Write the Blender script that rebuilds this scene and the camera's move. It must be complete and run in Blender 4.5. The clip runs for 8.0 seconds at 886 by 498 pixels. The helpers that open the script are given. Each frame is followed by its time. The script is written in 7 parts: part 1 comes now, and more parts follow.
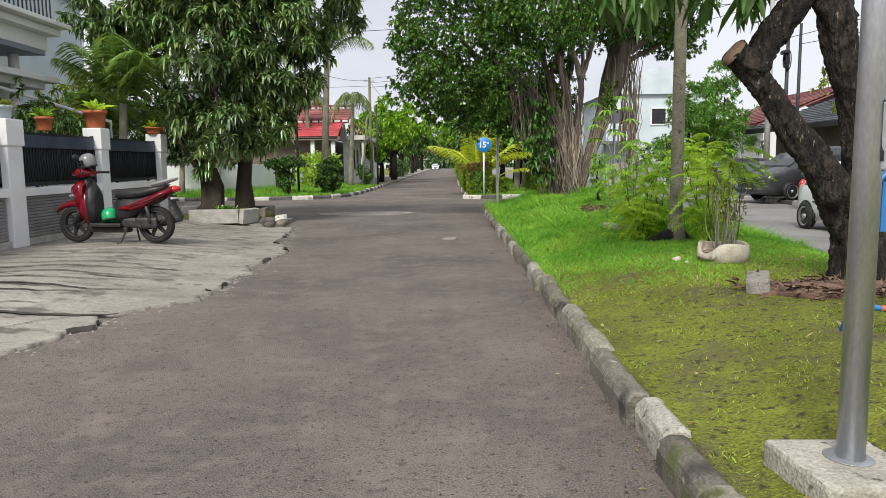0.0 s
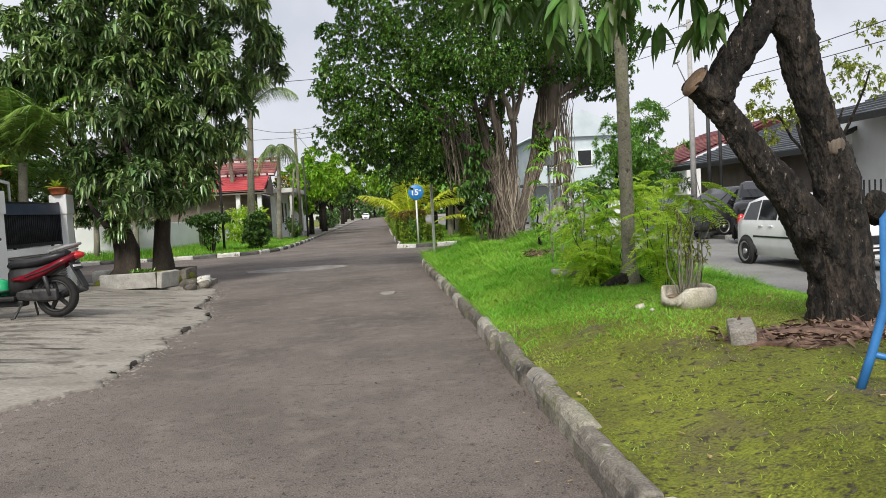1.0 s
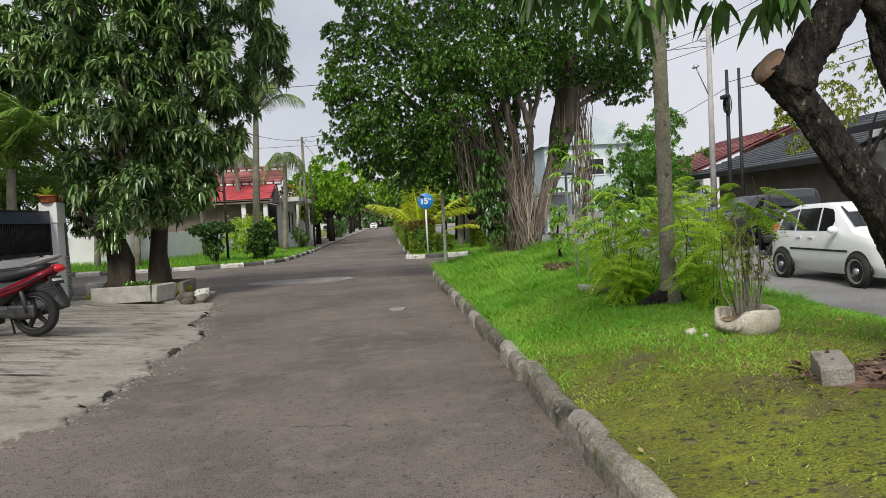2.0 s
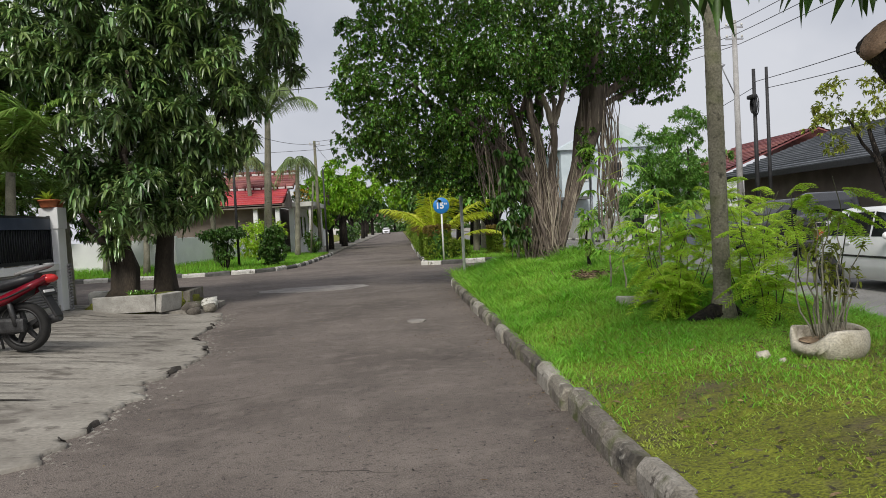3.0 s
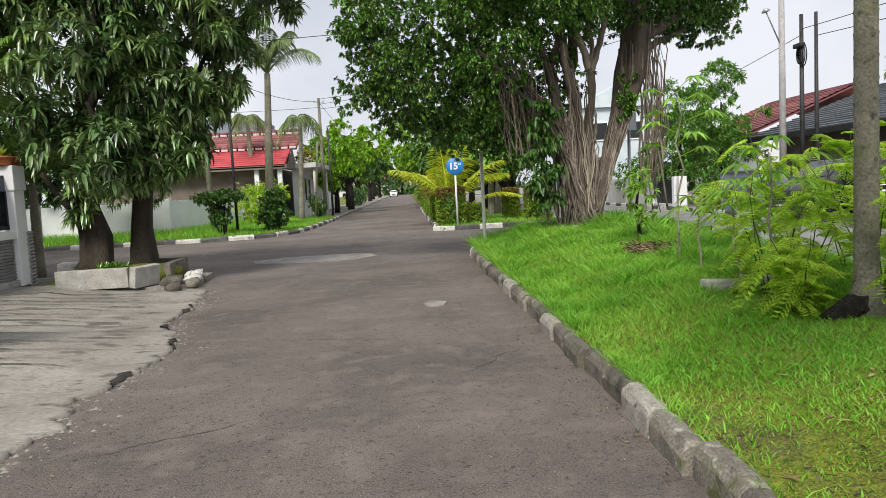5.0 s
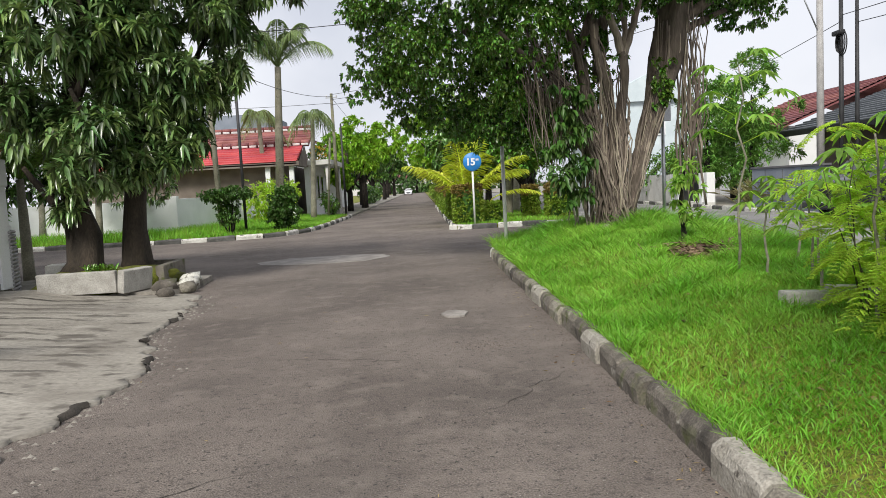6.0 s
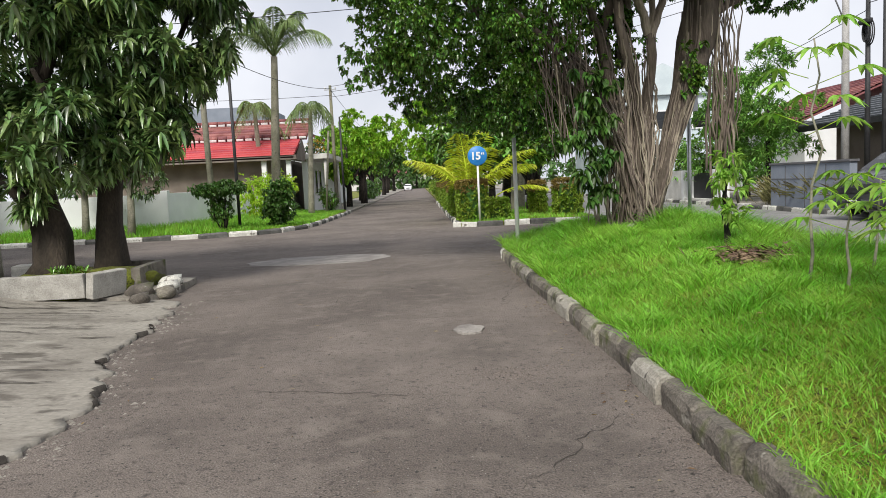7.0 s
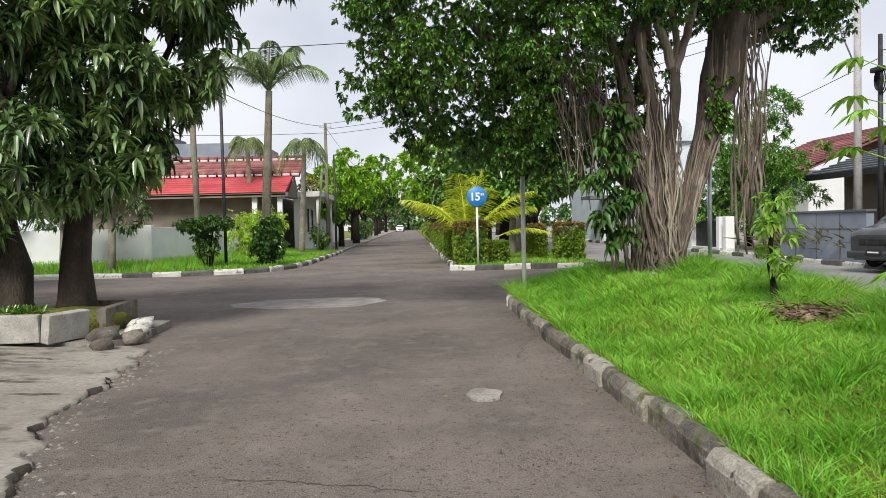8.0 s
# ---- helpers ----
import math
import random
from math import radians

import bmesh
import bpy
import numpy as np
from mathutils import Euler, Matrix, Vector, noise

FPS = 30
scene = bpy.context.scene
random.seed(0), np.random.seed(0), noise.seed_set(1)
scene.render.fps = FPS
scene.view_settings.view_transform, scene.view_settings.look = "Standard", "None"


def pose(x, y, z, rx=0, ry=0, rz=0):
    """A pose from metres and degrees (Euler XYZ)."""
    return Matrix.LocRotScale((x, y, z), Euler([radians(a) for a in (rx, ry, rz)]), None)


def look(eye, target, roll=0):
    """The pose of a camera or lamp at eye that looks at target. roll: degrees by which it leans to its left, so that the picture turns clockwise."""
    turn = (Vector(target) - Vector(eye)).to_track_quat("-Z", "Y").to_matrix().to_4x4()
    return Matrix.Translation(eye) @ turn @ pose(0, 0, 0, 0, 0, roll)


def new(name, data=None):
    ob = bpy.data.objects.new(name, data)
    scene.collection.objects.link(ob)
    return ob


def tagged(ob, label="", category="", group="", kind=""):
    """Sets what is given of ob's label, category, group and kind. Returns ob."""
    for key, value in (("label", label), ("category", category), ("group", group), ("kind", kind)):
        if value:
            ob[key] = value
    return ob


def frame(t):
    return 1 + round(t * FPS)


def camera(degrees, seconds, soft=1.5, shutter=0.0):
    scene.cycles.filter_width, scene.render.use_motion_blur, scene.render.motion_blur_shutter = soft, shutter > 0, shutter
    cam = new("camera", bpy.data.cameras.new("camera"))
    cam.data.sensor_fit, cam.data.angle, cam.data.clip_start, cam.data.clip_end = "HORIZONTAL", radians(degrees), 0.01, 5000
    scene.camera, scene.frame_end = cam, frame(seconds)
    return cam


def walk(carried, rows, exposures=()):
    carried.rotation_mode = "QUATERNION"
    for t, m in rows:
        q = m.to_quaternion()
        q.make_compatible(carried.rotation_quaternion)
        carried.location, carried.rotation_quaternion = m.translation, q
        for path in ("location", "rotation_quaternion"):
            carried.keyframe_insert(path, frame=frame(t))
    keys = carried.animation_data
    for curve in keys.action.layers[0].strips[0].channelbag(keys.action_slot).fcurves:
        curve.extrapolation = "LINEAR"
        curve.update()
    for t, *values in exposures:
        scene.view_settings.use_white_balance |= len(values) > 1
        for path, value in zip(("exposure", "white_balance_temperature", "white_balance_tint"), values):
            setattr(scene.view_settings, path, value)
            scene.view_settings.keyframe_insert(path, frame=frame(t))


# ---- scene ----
cam = camera(63.7, 8.0, soft=0.5)
PATH = [
    (0, (0.108, -0.1, 1.528), (0.088, 1.886, 1.29), -0.7),
    (0.5, (0.105, 0.32, 1.553), (0.136, 2.312, 1.383), -0.9),
    (1, (0.02, 0.78, 1.549), (0.192, 2.77, 1.437), -3.1),
    (1.5, (0.017, 1.247, 1.542), (0.181, 3.236, 1.408), -3.7),
    (1.7, (0.007, 1.48, 1.546), (0.161, 3.47, 1.433), -2.9),
    (2.8, (-0.045, 2.502, 1.565), (0.094, 4.496, 1.499), -3.5),
    (3, (-0.101, 2.684, 1.568), (0.018, 4.679, 1.499), -3.1),
    (3.5, (-0.123, 3.29, 1.566), (-0.04, 5.282, 1.409), -4.0),
    (4, (-0.119, 3.776, 1.568), (-0.036, 5.765, 1.379), -3.9),
    (4.5, (-0.156, 4.365, 1.535), (-0.054, 6.351, 1.324), -3.6),
    (4.7, (-0.2, 4.55, 1.561), (-0.094, 6.539, 1.378), -3.3),
    (5.8, (-0.222, 5.79, 1.534), (-0.167, 7.782, 1.37), -2.9),
    (6, (-0.223, 6.045, 1.509), (-0.171, 8.036, 1.335), -3.1),
    (6.5, (-0.278, 6.652, 1.519), (-0.262, 8.645, 1.347), -2.7),
    (7, (-0.324, 7.275, 1.498), (-0.27, 9.266, 1.312), -2.8),
    (7.5, (-0.378, 7.823, 1.5), (-0.294, 9.817, 1.371), -1.8),
    (8, (-0.488, 8.379, 1.46), (-0.402, 10.376, 1.391), -1.4),
]
walk(cam, [(t, look(eye, target, roll)) for t, eye, target, roll in PATH],
     [(0, 0.18), (1.5, 0.04), (2.8, -0.24), (3.5, -0.24), (4.0, -0.08), (4.5, 0.08), (6.0, 0.18), (8.0, 0.22)])

# ---- light ----
world = bpy.data.worlds.new("overcast_sky")
scene.world = world
world.use_nodes = True
wn = world.node_tree
wn.nodes.clear()
w_out = wn.nodes.new("ShaderNodeOutputWorld")
w_bg = wn.nodes.new("ShaderNodeBackground")
w_sky = wn.nodes.new("ShaderNodeTexSky")
w_sky.sky_type = "NISHITA"
w_sky.sun_disc = False
w_sky.sun_elevation, w_sky.sun_rotation = radians(44), radians(198)
w_sky.air_density, w_sky.dust_density, w_sky.ozone_density = 1.0, 4.0, 1.0
w_map = wn.nodes.new("ShaderNodeTexCoord")
w_noise = wn.nodes.new("ShaderNodeTexNoise")
w_noise.inputs["Scale"].default_value = 3.2
w_noise.inputs["Detail"].default_value = 5
w_ramp = wn.nodes.new("ShaderNodeValToRGB")
w_ramp.color_ramp.elements[0].position, w_ramp.color_ramp.elements[0].color = 0.32, (6.7, 7.0, 7.9, 1)
w_ramp.color_ramp.elements[1].position, w_ramp.color_ramp.elements[1].color = 0.6, (9.2, 9.35, 10.0, 1)
w_mix = wn.nodes.new("ShaderNodeMix")
w_mix.data_type = "RGBA"
w_mix.inputs[0].default_value = 0.88
wn.links.new(w_map.outputs["Generated"], w_noise.inputs["Vector"])
wn.links.new(w_noise.outputs["Fac"], w_ramp.inputs["Fac"])
wn.links.new(w_sky.outputs["Color"], w_mix.inputs[6])
wn.links.new(w_ramp.outputs["Color"], w_mix.inputs[7])
wn.links.new(w_mix.outputs[2], w_bg.inputs["Color"])
wn.links.new(w_bg.outputs["Background"], w_out.inputs["Surface"])
w_bg.inputs["Strength"].default_value = 0.093

sun_data = bpy.data.lights.new("sun", "SUN")
sun_data.energy, sun_data.angle, sun_data.color = 3.1, radians(18), (1.0, 0.96, 0.88)
sun = new("sun", sun_data)
sun.matrix_world = look((0, 0, 30), (0.3 * 10, 0.95 * 10, 30 - 9.6), 0)

# ---- materials ----


def mat(name, c1, c2, s1=2.0, s2=40.0, rough=0.8, bump=0.3, metal=0.0, vary=0.0, stretch=(1, 1, 1), spots=None, translucent=0.0, spec=0.5, dist=0.01, local=False, lo=0.35, hi=0.65, fine=0.28):
    """Two colours mixed by a large noise, broken by a fine one, with bump; vary: change from piece to piece; spots: (colour, scale, from, to) of stains."""
    m = bpy.data.materials.new(name)
    m.use_nodes = True
    nt = m.node_tree
    N, L = nt.nodes, nt.links
    b = N["Principled BSDF"]
    b.inputs["Roughness"].default_value = rough
    b.inputs["Metallic"].default_value = metal
    b.inputs["Specular IOR Level"].default_value = spec
    if local:
        src = N.new("ShaderNodeTexCoord").outputs["Object"]
    else:
        src = N.new("ShaderNodeNewGeometry").outputs["Position"]
    mp = N.new("ShaderNodeMapping")
    mp.inputs["Scale"].default_value = stretch
    L.new(src, mp.inputs["Vector"])

    def tex(scale, detail=4.0):
        n = N.new("ShaderNodeTexNoise")
        n.inputs["Scale"].default_value = scale
        n.inputs["Detail"].default_value = detail
        L.new(mp.outputs[0], n.inputs["Vector"])
        return n.outputs["Fac"]

    def rng(v, a, z, lo_, hi_):
        r = N.new("ShaderNodeMapRange")
        r.inputs[1].default_value, r.inputs[2].default_value, r.inputs[3].default_value, r.inputs[4].default_value = a, z, lo_, hi_
        L.new(v, r.inputs[0])
        return r.outputs[0]

    def blend(f, a, z, mode="MIX"):
        x = N.new("ShaderNodeMix")
        x.data_type, x.blend_type = "RGBA", mode
        for v, s in ((f, 0), (a, 6), (z, 7)):
            if isinstance(v, bpy.types.NodeSocket):
                L.new(v, x.inputs[s])
            else:
                x.inputs[s].default_value = v if s == 0 else (*v, 1)
        return x.outputs[2]

    n1, n2 = tex(s1), tex(s2, 3.0)
    col = blend(rng(n1, lo, hi, 0, 1), c1, c2)
    hs = N.new("ShaderNodeHueSaturation")
    L.new(col, hs.inputs["Color"])
    value = rng(n2, 0.28, 0.72, 1 - fine, 1 + fine)
    if vary:
        rnd = N.new("ShaderNodeNewGeometry").outputs["Random Per Island"]
        oi = N.new("ShaderNodeObjectInfo").outputs["Random"]
        add = N.new("ShaderNodeMath")
        add.operation = "ADD"
        L.new(rnd, add.inputs[0])
        L.new(oi, add.inputs[1])
        frac = N.new("ShaderNodeMath")
        frac.operation = "FRACT"
        L.new(add.outputs[0], frac.inputs[0])
        mul = N.new("ShaderNodeMath")
        mul.operation = "MULTIPLY"
        L.new(value, mul.inputs[0])
        L.new(rng(frac.outputs[0], 0, 1, 1 - vary, 1 + vary), mul.inputs[1])
        value = mul.outputs[0]
        L.new(rng(frac.outputs[0], 0, 1, 0.5 - 0.05 * vary, 0.5 + 0.04 * vary), hs.inputs["Hue"])
    L.new(value, hs.inputs["Value"])
    out = hs.outputs["Color"]
    for c, s, a, z in spots or ():
        out = blend(rng(tex(s, 5.0), a, z, 0, 1), out, c)
    L.new(out, b.inputs["Base Color"])
    if bump:
        bp = N.new("ShaderNodeBump")
        bp.inputs["Strength"].default_value = bump
        bp.inputs["Distance"].default_value = dist
        L.new(n2, bp.inputs["Height"])
        L.new(bp.outputs[0], b.inputs["Normal"])
    if translucent:
        tr = N.new("ShaderNodeBsdfTranslucent")
        L.new(out, tr.inputs["Color"])
        ms = N.new("ShaderNodeMixShader")
        ms.inputs[0].default_value = translucent
        L.new(b.outputs[0], ms.inputs[1])
        L.new(tr.outputs[0], ms.inputs[2])
        L.new(ms.outputs[0], N["Material Output"].inputs["Surface"])
    return m


M_ASPHALT = mat("asphalt", (0.125, 0.103, 0.09), (0.2, 0.168, 0.147), 0.5, 85, 0.92, 1.0, dist=0.016, fine=0.55, spots=[((0.09, 0.075, 0.066), 0.7, 0.52, 0.85), ((0.24, 0.205, 0.179), 2.1, 0.56, 0.8), ((0.075, 0.062, 0.055), 16, 0.56, 0.74), ((0.215, 0.182, 0.158), 4.5, 0.52, 0.8), ((0.04, 0.036, 0.032), 30, 0.61, 0.68), ((0.31, 0.285, 0.26), 55, 0.645, 0.71)])
M_ASPHALT_GREY = mat("grey_asphalt", (0.2, 0.195, 0.19), (0.28, 0.275, 0.265), 0.5, 80, 0.9, 0.6, dist=0.01, fine=0.3, spots=[((0.13, 0.125, 0.12), 0.7, 0.54, 0.8), ((0.08, 0.076, 0.072), 14, 0.6, 0.74)])
M_CONCRETE = mat("drive_concrete", (0.245, 0.225, 0.194), (0.335, 0.312, 0.272), 0.9, 26, 0.9, 0.6, dist=0.012, fine=0.2, stretch=(0.75, 1.1, 1), spots=[((0.16, 0.142, 0.12), 1.3, 0.54, 0.72), ((0.135, 0.12, 0.102), 2.7, 0.59, 0.66), ((0.11, 0.097, 0.083), 5, 0.6, 0.74), ((0.4, 0.375, 0.33), 2.6, 0.6, 0.8), ((0.09, 0.08, 0.07), 30, 0.66, 0.73)])
M_GROOVE = mat("groove_dirt", (0.035, 0.03, 0.026), (0.075, 0.064, 0.054), 4, 60, 0.95, 0.4)
M_PATCH = mat("patch_concrete", (0.21, 0.19, 0.175), (0.32, 0.295, 0.27), 3, 40, 0.9, 0.6)
M_KERB = mat("kerb_stone", (0.15, 0.135, 0.11), (0.29, 0.265, 0.22), 5, 60, 0.9, 0.9, vary=0.4, fine=0.4, spots=[((0.09, 0.1, 0.035), 5, 0.52, 0.68), ((0.045, 0.04, 0.034), 3.3, 0.57, 0.7), ((0.42, 0.4, 0.35), 9, 0.64, 0.74)])
M_KERB_L = mat("pale_kerb_stone", (0.27, 0.25, 0.21), (0.4, 0.375, 0.33), 5, 60, 0.9, 0.9, vary=0.25, fine=0.3, spots=[((0.1, 0.1, 0.05), 5, 0.58, 0.72), ((0.07, 0.06, 0.05), 12, 0.62, 0.7)])
M_KERB_W = mat("kerb_white_paint", (0.5, 0.49, 0.45), (0.66, 0.65, 0.6), 4, 50, 0.8, 0.5, vary=0.15, spots=[((0.17, 0.155, 0.13), 9, 0.58, 0.66)])
M_KERB_B = mat("kerb_black_paint", (0.06, 0.06, 0.055), (0.12, 0.118, 0.11), 4, 50, 0.8, 0.5, vary=0.2, spots=[((0.2, 0.19, 0.17), 9, 0.64, 0.74)])
M_SOIL = mat("mossy_soil", (0.125, 0.135, 0.012), (0.185, 0.21, 0.018), 1.4, 55, 0.95, 1.0, dist=0.03, fine=0.5, spots=[((0.12, 0.1, 0.045), 1.7, 0.54, 0.7), ((0.24, 0.27, 0.02), 5.5, 0.58, 0.74), ((0.05, 0.042, 0.02), 18, 0.57, 0.66), ((0.19, 0.165, 0.1), 9, 0.68, 0.74)])
M_GRASS = mat("grass_blades", (0.17, 0.42, 0.03), (0.33, 0.6, 0.07), 0.8, 30, 0.5, 0, vary=0.4, translucent=0.42)
M_GRASS_DRY = mat("dry_grass_blades", (0.22, 0.35, 0.03), (0.4, 0.48, 0.08), 0.8, 30, 0.7, 0, vary=0.35, translucent=0.35)
M_MANGO = mat("mango_leaf", (0.075, 0.14, 0.04), (0.19, 0.29, 0.095), 1.1, 12, 0.3, 0, vary=0.6, translucent=0.08, spec=1.0)
M_MANGO_NEW = mat("young_mango_leaf", (0.19, 0.3, 0.08), (0.28, 0.4, 0.12), 1.1, 12, 0.38, 0, vary=0.3, translucent=0.25)
M_FIG = mat("fig_leaf", (0.062, 0.155, 0.02), (0.155, 0.295, 0.042), 0.9, 12, 0.27, 0, vary=0.6, translucent=0.1, spec=1.0)
M_BRIGHT = mat("bright_leaf", (0.17, 0.36, 0.018), (0.32, 0.54, 0.04), 0.6, 8, 0.5, 0, vary=0.35, translucent=0.35)
M_DARKLEAF = mat("dark_leaf", (0.045, 0.11, 0.018), (0.085, 0.18, 0.03), 0.7, 10, 0.45, 0, vary=0.45, translucent=0.2)
M_FEATHER = mat("feathery_leaf", (0.42, 0.63, 0.045), (0.6, 0.78, 0.1), 1.2, 12, 0.55, 0, vary=0.3, translucent=0.5)
M_CASSAVA = mat("cassava_leaf", (0.2, 0.4, 0.045), (0.33, 0.55, 0.09), 1.2, 12, 0.5, 0, vary=0.3, translucent=0.4)
M_OLIVE = mat("olive_leaf", (0.19, 0.25, 0.03), (0.32, 0.35, 0.06), 1.2, 12, 0.55, 0, vary=0.4, translucent=0.3)
M_CYPRESS = mat("conifer_leaf", (0.1, 0.24, 0.03), (0.18, 0.36, 0.055), 1.0, 12, 0.6, 0, vary=0.35, translucent=0.2)
M_COCO = mat("yellow_palm_leaf", (0.48, 0.6, 0.03), (0.74, 0.78, 0.09), 1.2, 12, 0.45, 0, vary=0.25, translucent=0.4)
M_PALM = mat("grey_green_palm_leaf", (0.17, 0.25, 0.085), (0.27, 0.36, 0.14), 1.2, 12, 0.45, 0, vary=0.3, translucent=0.3)
M_PALMGREEN = mat("fresh_palm_leaf", (0.2, 0.34, 0.06), (0.32, 0.48, 0.11), 1.2, 12, 0.45, 0, vary=0.3, translucent=0.3)
M_HEDGE = mat("hedge_leaf", (0.14, 0.26, 0.02), (0.26, 0.36, 0.035), 1.6, 14, 0.5, 0, vary=0.4, translucent=0.25)
M_HEDGETOP = mat("russet_hedge_leaf", (0.2, 0.14, 0.035), (0.26, 0.2, 0.05), 1.6, 14, 0.5, 0, vary=0.3, translucent=0.2)
M_ORNGRASS = mat("straw_leaf", (0.25, 0.22, 0.1), (0.33, 0.33, 0.13), 2, 12, 0.7, 0, vary=0.3, translucent=0.2)
M_BARK_DARK = mat("dark_rough_bark", (0.012, 0.009, 0.007), (0.045, 0.035, 0.027), 9, 34, 0.95, 1.0, stretch=(1, 1, 0.32), dist=0.07, fine=0.7, spots=[((0.006, 0.005, 0.004), 20, 0.5, 0.58), ((0.05, 0.034, 0.025), 4, 0.62, 0.78), ((0.2, 0.17, 0.14), 30, 0.66, 0.7)])
M_BARK_MANGO = mat("mango_bark", (0.03, 0.024, 0.018), (0.06, 0.046, 0.034), 4, 34, 0.95, 1.0, stretch=(1, 1, 0.4), dist=0.02)
M_BARK_GREY = mat("grey_smooth_bark", (0.2, 0.19, 0.14), (0.3, 0.285, 0.22), 3, 40, 0.9, 0.5, spots=[((0.09, 0.085, 0.06), 10, 0.6, 0.75)])
M_ROOT = mat("banyan_root", (0.14, 0.112, 0.086), (0.3, 0.25, 0.2), 3, 30, 0.9, 0.8, stretch=(1, 1, 0.25), vary=0.45, dist=0.02)
M_BANYAN = mat("banyan_bark", (0.07, 0.055, 0.042), (0.15, 0.12, 0.095), 3, 25, 0.95, 1.0, stretch=(1, 1, 0.2), dist=0.03)
M_BARK_SLIM = mat("slim_trunk_bark", (0.13, 0.125, 0.085), (0.22, 0.205, 0.155), 2.2, 45, 0.9, 0.6, fine=0.35, spots=[((0.06, 0.055, 0.04), 12, 0.58, 0.7), ((0.14, 0.16, 0.06), 1.6, 0.55, 0.75)])
M_TWIG = mat("green_brown_twig", (0.06, 0.065, 0.03), (0.11, 0.11, 0.05), 3, 40, 0.85, 0.3)
M_CUT = mat("cut_wood", (0.14, 0.09, 0.055), (0.22, 0.15, 0.1), 8, 60, 0.9, 0.5)
M_WHITE = mat("white_wall_paint", (0.76, 0.77, 0.77), (0.84, 0.85, 0.85), 1.2, 60, 0.75, 0.15, spots=[((0.5, 0.49, 0.46), 1.1, 0.62, 0.85)], fine=0.06)
M_OFFWHITE = mat("weathered_white_paint", (0.58, 0.57, 0.54), (0.7, 0.69, 0.66), 2.2, 50, 0.8, 0.3, spots=[((0.36, 0.34, 0.3), 5, 0.64, 0.8)], fine=0.14)
M_PALEBLUE = mat("pale_blue_wall", (0.5, 0.58, 0.62), (0.6, 0.68, 0.71), 1.0, 30, 0.8, 0.2, fine=0.06)
M_GREYWALL = mat("blue_grey_wall", (0.2, 0.23, 0.28), (0.26, 0.29, 0.345), 1.2, 40, 0.8, 0.25, fine=0.08)
M_DARKWALL = mat("dark_grey_wall", (0.1, 0.1, 0.11), (0.15, 0.15, 0.155), 1.2, 40, 0.8, 0.25, fine=0.1)
# wall brown with the shade below the roofs put into the colour
M_SHADEDWALL = mat("shaded_brown_wall", (0.16, 0.13, 0.11), (0.22, 0.185, 0.16), 1.5, 40, 0.85, 0.25, fine=0.1)
M_GATE = mat("black_gate_steel", (0.012, 0.013, 0.017), (0.022, 0.024, 0.03), 3, 60, 0.45, 0.1, metal=0.3)
M_GATEPANEL = mat("navy_gate_panel", (0.03, 0.042, 0.075), (0.05, 0.066, 0.11), 3, 60, 0.5, 0.1, fine=0.08)
M_SLAT = mat("grey_louvre", (0.24, 0.235, 0.235), (0.32, 0.315, 0.31), 3, 60, 0.7, 0.2, fine=0.1)
M_REDROOF = mat("red_roof_tile", (0.4, 0.045, 0.055), (0.52, 0.08, 0.09), 1.2, 30, 0.55, 0.3, vary=0.12, fine=0.12)
M_PINKROOF = mat("faded_red_tile", (0.17, 0.05, 0.05), (0.28, 0.1, 0.1), 1.2, 30, 0.75, 0.3, vary=0.3)
M_GREYROOF = mat("slate_roof_tile", (0.07, 0.078, 0.09), (0.12, 0.13, 0.145), 1.2, 30, 0.75, 0.3, vary=0.2)
M_GALV = mat("galvanised_steel", (0.42, 0.43, 0.45), (0.52, 0.53, 0.55), 6, 90, 0.42, 0.08, metal=0.75, stretch=(1, 1, 0.3), fine=0.12)
M_POLE_CONC = mat("concrete_pole", (0.32, 0.31, 0.3), (0.42, 0.41, 0.4), 4, 50, 0.9, 0.3)
M_POLE_BLACK = mat("black_pole_paint", (0.02, 0.02, 0.022), (0.04, 0.04, 0.042), 4, 50, 0.6, 0.15)
M_BASECONC = mat("smooth_concrete", (0.33, 0.315, 0.285), (0.46, 0.445, 0.41), 5, 50, 0.9, 0.5, spots=[((0.25, 0.23, 0.2), 12, 0.62, 0.76)], fine=0.2)
M_POT_WHITE = mat("cast_stone_pot", (0.42, 0.38, 0.3), (0.56, 0.52, 0.44), 8, 60, 0.9, 0.5, spots=[((0.16, 0.12, 0.08), 5, 0.58, 0.7)])
M_TERRACOTTA = mat("terracotta", (0.42, 0.12, 0.045), (0.52, 0.17, 0.07), 8, 60, 0.8, 0.2, fine=0.12)
M_SIGNBLUE = mat("sign_blue_paint", (0.02, 0.2, 0.55), (0.03, 0.24, 0.62), 6, 60, 0.45, 0.05, fine=0.04)
M_SIGNWHITE = mat("sign_white_paint", (0.78, 0.78, 0.78), (0.84, 0.84, 0.84), 6, 60, 0.5, 0.05, fine=0.04)
M_BLUETUBE = mat("blue_tube_paint", (0.03, 0.16, 0.42), (0.04, 0.2, 0.5), 9, 60, 0.4, 0.1, fine=0.06)
M_ORANGE = mat("orange_paint", (0.62, 0.13, 0.05), (0.7, 0.17, 0.07), 9, 60, 0.45, 0.1, fine=0.06)
M_RED = mat("red_lacquer", (0.15, 0.003, 0.012), (0.2, 0.005, 0.016), 6, 60, 0.22, 0.02, fine=0.04)
M_BLACKPLASTIC = mat("black_plastic", (0.012, 0.012, 0.013), (0.025, 0.025, 0.026), 9, 90, 0.55, 0.15)
